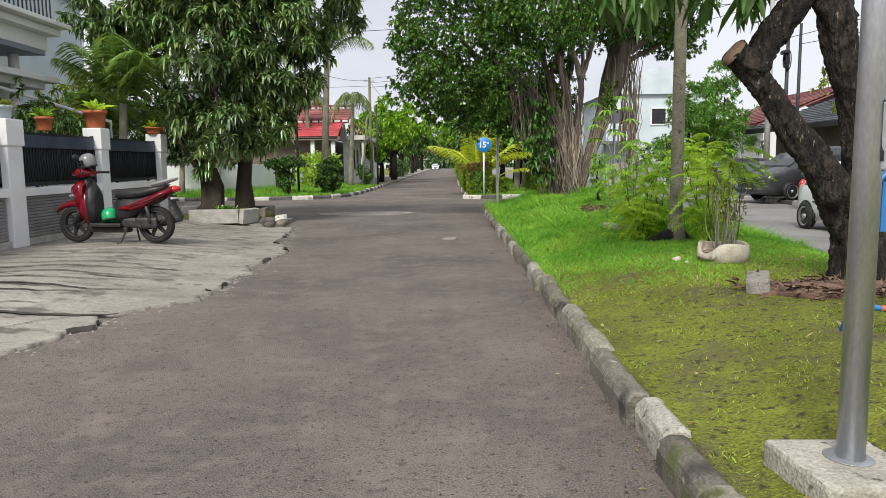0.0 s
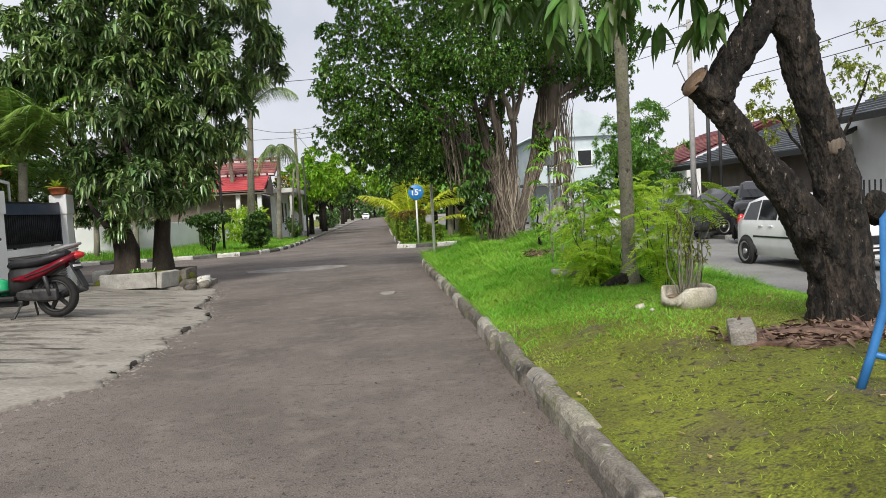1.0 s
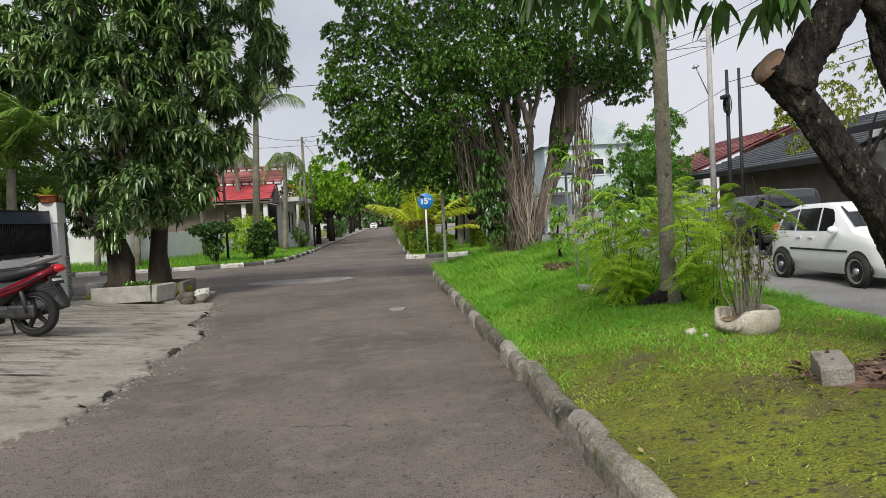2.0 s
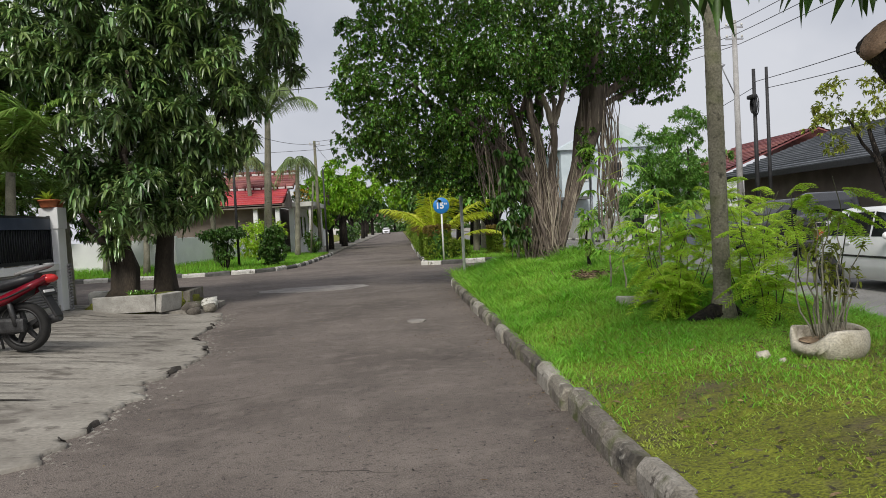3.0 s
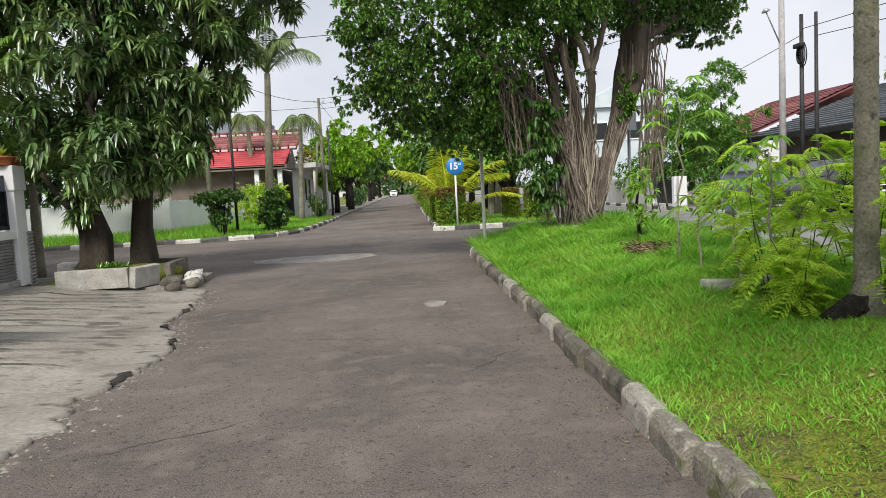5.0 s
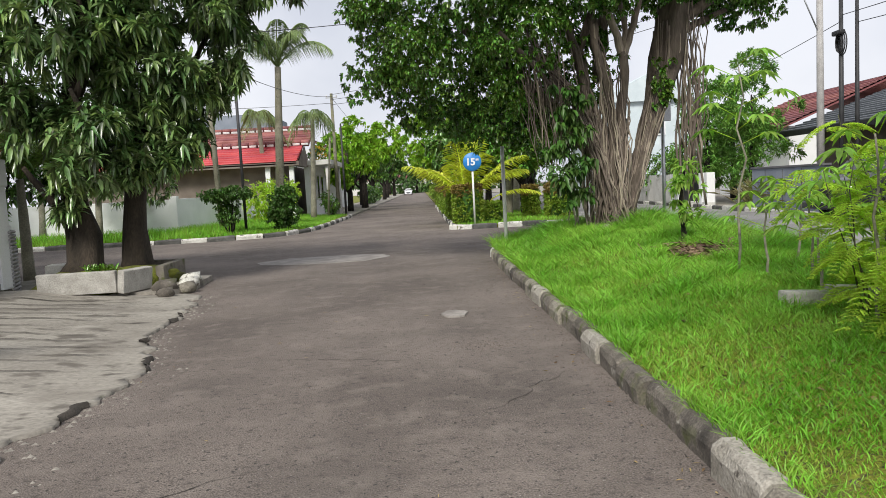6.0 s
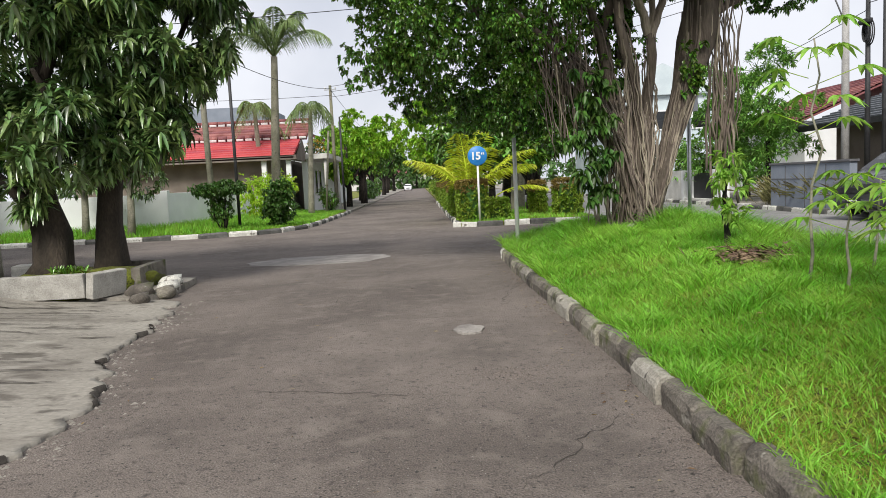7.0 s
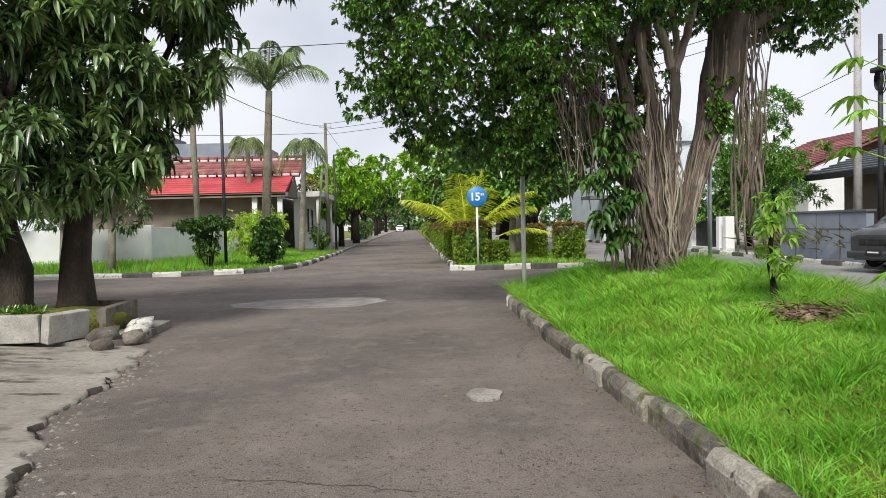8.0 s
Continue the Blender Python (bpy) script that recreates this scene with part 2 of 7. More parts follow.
M_SEAT = mat("seat_vinyl", (0.014, 0.014, 0.016), (0.026, 0.026, 0.03), 9, 120, 0.42, 0.15)
M_TYRE = mat("tyre_rubber", (0.012, 0.012, 0.012), (0.022, 0.021, 0.02), 12, 80, 0.85, 0.3)
M_RIM = mat("alloy_rim", (0.5, 0.5, 0.52), (0.6, 0.6, 0.62), 8, 60, 0.35, 0.05, metal=0.8, fine=0.05)
M_DARKMETAL = mat("dark_engine_metal", (0.04, 0.04, 0.042), (0.08, 0.08, 0.082), 12, 80, 0.5, 0.2, metal=0.5)
M_CHROME = mat("bright_metal", (0.6, 0.6, 0.6), (0.7, 0.7, 0.7), 9, 60, 0.25, 0.03, metal=0.9, fine=0.04)
M_GREEN = mat("green_shell", (0.01, 0.3, 0.12), (0.015, 0.38, 0.15), 9, 60, 0.3, 0.02, fine=0.04)
M_GREYSHELL = mat("grey_shell", (0.16, 0.16, 0.165), (0.24, 0.24, 0.245), 9, 60, 0.28, 0.02, fine=0.05)
M_CARWHITE = mat("white_car_paint", (0.82, 0.83, 0.85), (0.86, 0.87, 0.89), 3, 60, 0.2, 0.0, fine=0.02)
M_CARBLACK = mat("black_car_paint", (0.012, 0.012, 0.014), (0.018, 0.018, 0.02), 3, 60, 0.15, 0.0, fine=0.03)
M_CARSILVER = mat("silver_car_cover", (0.5, 0.52, 0.54), (0.6, 0.62, 0.64), 3, 40, 0.5, 0.3, fine=0.06)
M_CARGREY = mat("dark_grey_car_paint", (0.06, 0.062, 0.066), (0.08, 0.082, 0.088), 3, 60, 0.18, 0.0, metal=0.3, fine=0.03)
M_GLASS = mat("dark_car_glass", (0.01, 0.012, 0.014), (0.016, 0.018, 0.02), 3, 60, 0.06, 0.0)
M_LAMP = mat("lamp_glass", (0.65, 0.67, 0.7), (0.75, 0.77, 0.8), 9, 60, 0.12, 0.0, fine=0.03)
M_REDLAMP = mat("red_lamp", (0.5, 0.02, 0.02), (0.6, 0.03, 0.03), 9, 60, 0.2, 0.0, fine=0.03)
M_PLATE = mat("number_plate", (0.015, 0.015, 0.016), (0.02, 0.02, 0.022), 9, 60, 0.5, 0.0)
M_WIRE = mat("cable", (0.02, 0.02, 0.022), (0.03, 0.03, 0.032), 9, 60, 0.6, 0.0)
M_DEBRIS = mat("dead_leaf", (0.16, 0.1, 0.045), (0.32, 0.24, 0.11), 12, 60, 0.85, 0.2, vary=0.5)
M_CHIP = mat("wood_chip", (0.09, 0.055, 0.036), (0.25, 0.165, 0.115), 9, 50, 0.95, 0.5, vary=0.5)
M_YELLOW = mat("yellow_flower", (0.6, 0.36, 0.02), (0.75, 0.48, 0.03), 9, 60, 0.6, 0, vary=0.2)

# ---- building helpers ----
rng = np.random.default_rng(7)
UP = np.array((0.0, 0.0, 1.0))


def unit(v):
    return v / np.maximum(np.linalg.norm(v, axis=-1, keepdims=True), 1e-9)


def smooth(a, b, v):
    u = np.clip((np.asarray(v, float) - a) / (b - a), 0, 1)
    return u * u * (3 - 2 * u)


def tri_mesh(name, verts, faces, smooth_on=False):
    me = bpy.data.meshes.new(name)
    k = faces.shape[1]
    me.vertices.add(len(verts))
    me.vertices.foreach_set("co", np.ascontiguousarray(verts, np.float32).ravel())
    me.loops.add(faces.size)
    me.loops.foreach_set("vertex_index", np.ascontiguousarray(faces, np.int32).ravel())
    me.polygons.add(len(faces))
    me.polygons.foreach_set("loop_start", np.arange(0, faces.size, k, dtype=np.int32))
    me.update(calc_edges=True)
    if smooth_on:
        me.polygons.foreach_set("use_smooth", np.ones(len(faces), bool))
    return me


class Shape:
    """Collects simple solids into one mesh."""

    def __init__(self):
        self.v, self.f, self.s = [], [], []

    def add(self, verts, faces, soft=False):
        n = len(self.v)
        self.v += [tuple(p) for p in verts]
        self.f += [tuple(i + n for i in f) for f in faces]
        self.s += [soft] * len(faces)
        return self

    def box(self, centre, size, turn=(0, 0, 0), bevel=0.0):
        m = pose(*centre, *turn)
        h = Vector(size) / 2
        if bevel <= 0:
            pts = [Vector((sx * h.x, sy * h.y, sz * h.z)) for sx in (-1, 1) for sy in (-1, 1) for sz in (-1, 1)]
            fs = [(0, 1, 3, 2), (4, 6, 7, 5), (0, 4, 5, 1), (2, 3, 7, 6), (0, 2, 6, 4), (1, 5, 7, 3)]
            return self.add([m @ p for p in pts], fs)
        bm = bmesh.new()
        bmesh.ops.create_cube(bm, size=1.0, matrix=Matrix.Diagonal((*size, 1)))
        bmesh.ops.bevel(bm, geom=bm.edges[:], offset=min(bevel, min(size) * 0.45), segments=2, profile=0.6, affect="EDGES")
        bm.verts.index_update()
        self.add([m @ p.co for p in bm.verts], [[p.index for p in f.verts] for f in bm.faces])
        bm.free()
        return self

    def tube(self, pts, radii, seg=8, caps=True, rough=0.0, soft=True):
        pts = [Vector(p) for p in pts]
        if not hasattr(radii, "__len__"):
            radii = [radii] * len(pts)
        rows, side = [], None
        for i, p in enumerate(pts):
            d = (pts[min(i + 1, len(pts) - 1)] - pts[max(i - 1, 0)]).normalized()
            if side is None:
                side = d.orthogonal().normalized()
            side = (side - d * side.dot(d)).normalized()
            other = d.cross(side)
            for k in range(seg):
                a = 2 * math.pi * k / seg
                r = radii[i] * (1 + (rough * noise.noise(p * 2.1 + Vector((math.cos(a) * 1.7, math.sin(a) * 1.7, 0))) if rough else 0))
                rows.append(p + (side * math.cos(a) + other * math.sin(a)) * r)
        fs = []
        for i in range(len(pts) - 1):
            for k in range(seg):
                a, b = i * seg + k, i * seg + (k + 1) % seg
                fs.append((a, b, b + seg, a + seg))
        self.add(rows, fs, soft)
        if caps:
            n = len(self.v) - len(rows)
            self.f += [tuple(n + k for k in reversed(range(seg))), tuple(n + (len(pts) - 1) * seg + k for k in range(seg))]
            self.s += [False, False]
        return self

    def bark(self, pts, radii, seg=48, step=0.022, depth=0.014):
        """A stout limb whose skin is broken into small plates by furrows."""
        p = np.array([tuple(v) for v in pts], float)
        run = np.concatenate([[0], np.cumsum(np.linalg.norm(np.diff(p, axis=0), axis=1))])
        rad = np.array(radii, float) if len(radii) == len(p) else np.linspace(radii[0], radii[-1], len(p))
        m = max(8, int(run[-1] / step))
        at = np.linspace(0, run[-1], m)
        q = np.stack([np.interp(at, run, p[:, k]) for k in range(3)], 1)
        r = np.interp(at, run, rad)
        ker = np.ones(9) / 9
        q[4:-4] = np.stack([np.convolve(q[:, k], ker, "valid") for k in range(3)], 1)
        r[4:-4] = np.convolve(r, ker, "valid")
        n = len(self.v)
        self.tube([Vector(v) for v in q], list(r), seg, rough=0.3)
        for i in range(m):
            c = Vector(q[i])
            for k in range(seg):
                v = Vector(self.v[n + i * seg + k])
                d = noise.voronoi(Vector((v.x * 22, v.y * 22, v.z * 13)))[0]
                e = d[1] - d[0]
                out = (v - c).normalized()
                self.v[n + i * seg + k] = tuple(v + out * (depth * (min(1.0, e * 4) - 0.8) + depth * 0.9 * noise.noise(v * 9)))
        return self

    def lathe(self, profile, centre=(0, 0, 0), turn=(0, 0, 0), seg=20, soft=True):
        m = pose(*centre, *turn)
        rows = [m @ Vector((r * math.cos(2 * math.pi * k / seg), r * math.sin(2 * math.pi * k / seg), z)) for r, z in profile for k in range(seg)]
        fs = [(i * seg + k, i * seg + (k + 1) % seg, (i + 1) * seg + (k + 1) % seg, (i + 1) * seg + k) for i in range(len(profile) - 1) for k in range(seg)]
        return self.add(rows, fs, soft)

    def ball(self, centre, size, seg=14, rings=9, rough=0.0):
        rows = []
        for i in range(rings + 1):
            a = math.pi * i / rings
            for k in range(seg):
                b = 2 * math.pi * k / seg
                d = Vector((math.sin(a) * math.cos(b), math.sin(a) * math.sin(b), math.cos(a)))
                g = 1 + (rough * noise.noise(d * 2 + Vector(centre)) if rough else 0)
                rows.append(Vector(centre) + Vector((d.x * size[0], d.y * size[1], d.z * size[2])) * g)
        fs = [(i * seg + k, (i + 1) * seg + k, (i + 1) * seg + (k + 1) % seg, i * seg + (k + 1) % seg) for i in range(rings) for k in range(seg)]
        return self.add(rows, fs, True)

    def slab(self, outline, z0, z1):
        """An upright prism on an outline of (x, y), anticlockwise."""
        n = len(outline)
        pts = [(x, y, z0) for x, y in outline] + [(x, y, z1) for x, y in outline]
        return self.add(pts, [tuple(reversed(range(n))), tuple(range(n, 2 * n))] + [(i, (i + 1) % n, n + (i + 1) % n, n + i) for i in range(n)])

    def loft(self, rows, closed=True, soft=True, caps=True):
        k = len(rows[0])
        fs = []
        for i in range(len(rows) - 1):
            for j in range(k if closed else k - 1):
                a, b = i * k + j, i * k + (j + 1) % k
                fs.append((a, b, b + k, a + k))
        self.add([p for r in rows for p in r], fs, soft)
        if caps:
            n = len(self.v) - len(rows) * k
            self.f += [tuple(n + j for j in reversed(range(k))), tuple(n + (len(rows) - 1) * k + j for j in range(k))]
            self.s += [False, False]
        return self

    def mesh(self, name):
        me = bpy.data.meshes.new(name)
        me.from_pydata([tuple(p) for p in self.v], [], self.f)
        me.polygons.foreach_set("use_smooth", self.s)
        me.update()
        return me


def part(name, data, material, parent=None, label="", kind=""):
    me = data.mesh(name) if isinstance(data, Shape) else data
    if not me.materials:
        me.materials.append(material)
    ob = new(name, me)
    if parent is not None:
        ob.parent = parent
    return tagged(ob, label=label, kind=kind)


def thing(name, label, category, at=(0, 0, 0), turn=0, group="", kind=""):
    ob = new(name)
    ob.empty_display_size = 0.1
    ob.matrix_world = pose(*at, 0, 0, turn)
    return tagged(ob, label, category, group, kind)


def leaf_mesh(name, base, way, length, width, droop, fold=0.25, roll=1.0):
    """Many leaves of four triangles: base points, directions, lengths, widths, and how far the tips hang."""
    n = len(base)
    way = unit(way)
    side = np.cross(way, UP + rng.normal(0, 0.25 * roll, (n, 3)))
    side = unit(side)
    nor = np.cross(side, way)
    L, W, D = (np.broadcast_to(np.asarray(a, float), (n,))[:, None] for a in (length, width, droop))

    def at(s, w, lift):
        return base + way * L * s + side * W * w + nor * W * lift - UP * D * L * s * s

    v = np.stack([at(0, 0, 0), at(0.3, 0.5, fold), at(0.3, -0.5, fold), at(0.66, 0.42, fold), at(0.66, -0.42, fold), at(1.0, 0, 0), at(0.48, 0, 0)], 1).reshape(-1, 3)
    f = np.array([(0, 6, 1), (0, 2, 6), (1, 6, 3), (2, 4, 6), (3, 6, 5), (4, 5, 6)])
    f = (np.arange(n)[:, None, None] * 7 + f[None]).reshape(-1, 3)
    return tri_mesh(name, v, f)


def crown_points(blobs, n, inner=0.72, outer=1.06, seed=0):
    """Points and outward ways near the skin of a crown of ellipsoids (x, y, z, rx, ry, rz)."""
    r = np.random.default_rng(seed)
    b = np.array(blobs, float)
    area = (b[:, 3] * b[:, 4] + b[:, 4] * b[:, 5] + b[:, 3] * b[:, 5])
    out_p, out_d = [], []
    got = 0
    while got < n:
        k = r.choice(len(b), n, p=area / area.sum())
        d = unit(r.normal(size=(n, 3)))
        bump = 1 + 0.16 * np.sin(d[:, 0] * 7 + k) * np.cos(d[:, 1] * 6 + 2 * k) + 0.1 * np.sin(d[:, 2] * 11 + k)
        p = b[k, :3] + d * b[k, 3:] * (r.uniform(inner, outer, n) * bump)[:, None]
        deep = np.zeros(n, bool)
        for j in range(len(b)):
            q = (((p - b[j, :3]) / b[j, 3:]) ** 2).sum(1)
            deep |= (q < 0.36) & (k != j)
        p, d = p[~deep], d[~deep]
        out_p.append(p)
        out_d.append(d)
        got += len(p)
    return np.concatenate(out_p)[:n], np.concatenate(out_d)[:n]


def clump_points(blobs, n, per=14, radius=0.4, seed=0, inner=0.7, outer=1.02):
    """Twig ends gathered in many small leafy clumps over a crown, with gaps between them."""
    r = np.random.default_rng(seed + 7)
    c, d = crown_points(blobs, max(4, n // per), inner, outer, seed)
    k = np.repeat(np.arange(len(c)), per)
    size = radius * r.uniform(0.6, 1.35, len(c))[k][:, None]
    w = unit(r.normal(size=(len(k), 3)) + d[k] * 0.9 + UP * 0.35)
    return c[k] + w * size * (1, 1, 0.75) * r.uniform(0.55, 1.0, (len(k), 1)), unit(w + d[k] * 0.5)


def whorl_leaves(name, points, ways, count, length, width, droop, seed=0):
    """Long leaves that stand round each twig end like a star and hang at the tips."""
    r = np.random.default_rng(seed)
    n = len(points)
    side = unit(np.cross(ways, UP + r.normal(0, 0.3, (n, 3))))
    other = np.cross(ways, side)
    a = (np.arange(count) * 2.4)[None] + r.uniform(0, 6.3, (n, 1)) + r.normal(0, 0.25, (n, count))
    up = r.uniform(-0.15, 0.7, (n, count))
    w = side[:, None] * np.cos(a)[..., None] + other[:, None] * np.sin(a)[..., None] + ways[:, None] * up[..., None]
    base = points[:, None] - ways[:, None] * (0.1 * (0.7 - up))[..., None]
    m = n * count
    return leaf_mesh(name, base.reshape(m, 3), w.reshape(m, 3), r.uniform(0.65, 1.15, m) * length, r.uniform(0.8, 1.2, m) * width, r.uniform(0.3, 1.5, m) * droop)


def rosette_leaves(name, points, ways, count, length, width, droop, spread=1.0, seed=0, hang=0.25):
    """Leaves that fan out from each point, as at a twig's end."""
    r = np.random.default_rng(seed)
    n = len(points)
    base = np.repeat(points, count, 0) + r.normal(0, length * 0.12, (n * count, 3))
    way = unit(np.repeat(ways, count, 0) * 0.55 + unit(r.normal(size=(n * count, 3))) * spread - UP * hang)
    return leaf_mesh(name, base, way, r.uniform(0.7, 1.2, n * count) * length, r.uniform(0.8, 1.2, n * count) * width, r.uniform(0.5, 1.5, n * count) * droop)


def frond_mesh(name, base, heading, rise, length, leaflet, arch, pairs=26, width=0.03, hang=0.5, seed=0, lift=0.25):
    """One feather palm frond: a bent midrib with two rows of leaflets."""
    r = np.random.default_rng(seed)
    s = np.linspace(0.12, 1.0, pairs)
    h = np.array((math.cos(heading), math.sin(heading), 0.0))

    def rib(u):
        u = np.asarray(u, float)[:, None]
        return np.array(base) + h * (length * np.cos(rise) * (u - 0.12 * arch * u * u)) + UP * (length * (np.sin(rise) * u - arch * u * u))

    p = rib(s)
    along = unit(rib(s + 0.02) - rib(s - 0.02))
    across = unit(np.cross(along, UP))
    v, d, ln = [], [], []
    for sgn in (-1, 1):
        v.append(p)
        d.append(unit(across * sgn + along * 0.75 + UP * lift + r.normal(0, 0.08, p.shape)))
        ln.append(leaflet * np.sin(np.pi * (0.12 + 0.85 * s)) ** 0.6 * r.uniform(0.85, 1.1, pairs))
    me = leaf_mesh(name, np.concatenate(v), np.concatenate(d), np.concatenate(ln), width, hang, fold=0.2, roll=0.3)
    spine = Shape().tube([tuple(q) for q in rib(np.linspace(0, 1, 10))], np.linspace(0.022, 0.005, 10) * max(1, length / 2), 5)
    return me, spine


def feather_leaves(name, bases, headings, rises, length, pinnae, leaflet, seed=0):
    """Twice-feathered leaves: ribs with side ribs, each a narrow soft blade of fine leaflets."""
    r = np.random.default_rng(seed)
    B, D, Ln = [], [], []
    for b, hd, ri in zip(bases, headings, rises):
        h = np.array((math.cos(hd), math.sin(hd), 0.0))
        L = length * r.uniform(0.55, 1.2)
        sag = r.uniform(0.2, 0.75)
        lean = r.uniform(-0.5, 0.3)
        for u in np.linspace(0.15, 1.0, pinnae):
            p = np.array(b) + h * L * u * math.cos(ri) + UP * L * (math.sin(ri) * u - sag * u * u)
            side = np.array((-h[1], h[0], 0.0))
            for sgn in (-1, 1):
                q = p
                way = unit(side * sgn + h * 0.55 + UP * (lean * sgn - 0.2))
                ll = leaflet * (1.15 - 0.5 * u)
                for w in np.linspace(0.08, 1.0, 8):
                    for sg2 in (-1, 1):
                        B.append(q + way * ll * w - UP * 0.12 * ll * w * w)
                        D.append(h * 0.8 * sg2 + way * 0.6 + r.normal(0, 0.1, 3))
                        Ln.append(0.026)
    B, D, Ln = np.array(B), np.array(D), np.array(Ln)
    return leaf_mesh(name, B, D, Ln * r.uniform(0.8, 1.2, len(Ln)), 0.0105, 0.15)


def grass_mesh(name, x, y, z, height, width, lean, seed=0):
    r = np.random.default_rng(seed)
    n = len(x)
    a = r.uniform(0, 2 * np.pi, n)
    b = r.uniform(0, 2 * np.pi, n)
    side = np.stack([np.cos(a), np.sin(a), np.zeros(n)], 1) * (width * r.uniform(0.7, 1.3, n))[:, None]
    bend = np.stack([np.cos(b), np.sin(b), np.zeros(n)], 1) * (lean * r.uniform(0.2, 1.2, n) * height)[:, None]
    p = np.stack([x, y, z], 1)
    h = UP * np.asarray(height)[:, None]
    v = np.stack([p - side, p + side, p + h * 0.55 + bend * 0.35 - side * 0.7, p + h * 0.55 + bend * 0.35 + side * 0.7, p + h * 0.95 + bend], 1).reshape(-1, 3)
    f = np.array([(0, 1, 3), (0, 3, 2), (2, 3, 4)])
    return tri_mesh(name, v, (np.arange(n)[:, None, None] * 5 + f[None]).reshape(-1, 3))


def limb(a, b, bend=0.1, n=7, seed=0):
    """A crooked line from a to b."""
    r = random.Random(seed)
    a, b = Vector(a), Vector(b)
    L = (b - a).length
    off = Vector((r.uniform(-1, 1), r.uniform(-1, 1), r.uniform(-0.3, 0.3))) * bend * L
    return [a.lerp(b, i / (n - 1)) + off * math.sin(math.pi * i / (n - 1)) + (Vector((r.uniform(-1, 1), r.uniform(-1, 1), 0)) * 0.02 * L if 0 < i < n - 1 else Vector()) for i in range(n)]

# ---- the ground ----
# the drive's broken edge: y and x
EDGE = [(-6, -5.4), (3.4, -5.2), (5.0, -4.4), (5.6, -3.6), (6.2, -3.4), (6.7, -3.28), (7.0, -3.5), (7.4, -3.2), (7.87, -2.83), (8.55, -2.8), (10.2, -2.82), (10.45, -3.05), (10.9, -2.8), (12.3, -2.77), (13.0, -2.99), (14.1, -3.4), (15.35, -3.41), (16.4, -3.65), (17.1, -3.74), (17.5, -4.1)]


def drive_z(x, y):
    edge = np.interp(y, [e[0] for e in EDGE], [e[1] for e in EDGE])
    return 0.03 + 0.2 * smooth(0.0, 2.5, edge - np.asarray(x)) * (1 - 0.45 * smooth(14, 17, y) * (1 - smooth(5.6, 6.3, -np.asarray(x))))


def median_z(x, y):
    top = smooth(1.3, 2.6, x) * (1 - smooth(4.4, 6.1, x))
    return 0.15 + 0.2 * top - 0.14 * smooth(4.4, 6.1, x) + 0.2 * smooth(9, 20, y) * top * (1 - smooth(20.5, 22.3, y))


part("ground", Shape().box((0, 600, -0.25), (3000, 3000, 0.5)), M_ASPHALT)
tagged(bpy.data.objects["ground"], "worn brown-grey asphalt street with stains and grit", "road", kind="structure")

lane = part("road", Shape().slab([(6.0, -40), (11.72, -40), (11.72, 200), (5.7, 200), (5.7, 30.4), (6.0, 23.5)], -0.02, 0.004), M_ASPHALT_GREY)
tagged(lane, "lighter grey asphalt of the parallel street", "road", kind="structure")

# the concrete drive with its broken edge


def grid_sheet(ys, lo, hi, nx, height, skirt):
    rows = []
    for y in ys:
        a, b = lo(y), hi(y)
        xs = np.linspace(a, b, nx)
        rows.append([(a, y, -skirt)] + [(x, y, height(x, y)) for x in xs] + [(b, y, -skirt)])
    return rows


def drive_edge(y):
    return float(np.interp(y, [e[0] for e in EDGE], [e[1] for e in EDGE])) + 0.17 * noise.noise(Vector((y * 2.3, 3, 0))) + 0.12 * noise.noise(Vector((y * 5, 7, 0))) + 0.05 * noise.noise(Vector((y * 17, 9, 0))) * 0.6


rows = grid_sheet(np.arange(-6, 17.5, 0.04), lambda y: -7.3, drive_edge, 60, lambda x, y: float(drive_z(x, y)) + 0.01 * noise.noise(Vector((x * 1.5, y * 1.5, 0))), 0.02)
drive = part("pavement", Shape().loft(rows, closed=False, soft=True, caps=False), M_CONCRETE)
tagged(drive, "cracked pale concrete driveway apron with a broken edge", "driveway", kind="structure")
# dark grooves scored across the drive and cracks along its edge
for k in range(46):
    y = 6.9 + k * 0.225 + random.uniform(-0.06, 0.06)
    long = k % 2 == 0
    far = drive_edge(y) - (random.uniform(0.5, 1.1) if long else random.uniform(0.1, 2.0))
    near = max(-7.1, far - (random.uniform(2.4, 4.5) if long else random.uniform(0.4, 1.3)))
    pts = [(x, y + 0.16 * (x - far) + 0.13 * noise.noise(Vector((x * 1.1, k, 0))) + 0.05 * noise.noise(Vector((x * 5, k, 2)))) for x in np.arange(near, far, 0.08)]
    if len(pts) < 4:
        continue
    w = (random.uniform(0.016, 0.03) if long else random.uniform(0.008, 0.022)) * (1 if y < 10 else 0.6)
    strip = [[(x, yy - w * math.sin(math.pi * i / (len(pts) - 1)) - 0.002, float(drive_z(x, yy)) + 0.012 + 0.01 * noise.noise(Vector((x * 1.5, yy * 1.5, 0)))), (x, yy + w * math.sin(math.pi * i / (len(pts) - 1)) + 0.002, float(drive_z(x, yy)) + 0.012 + 0.01 * noise.noise(Vector((x * 1.5, yy * 1.5, 0))))] for i, (x, yy) in enumerate(pts)]
    part("groove", Shape().loft(strip, closed=False, caps=False), M_GROOVE, drive)
ys = np.arange(4.8, 17.4, 0.04)
strip = []
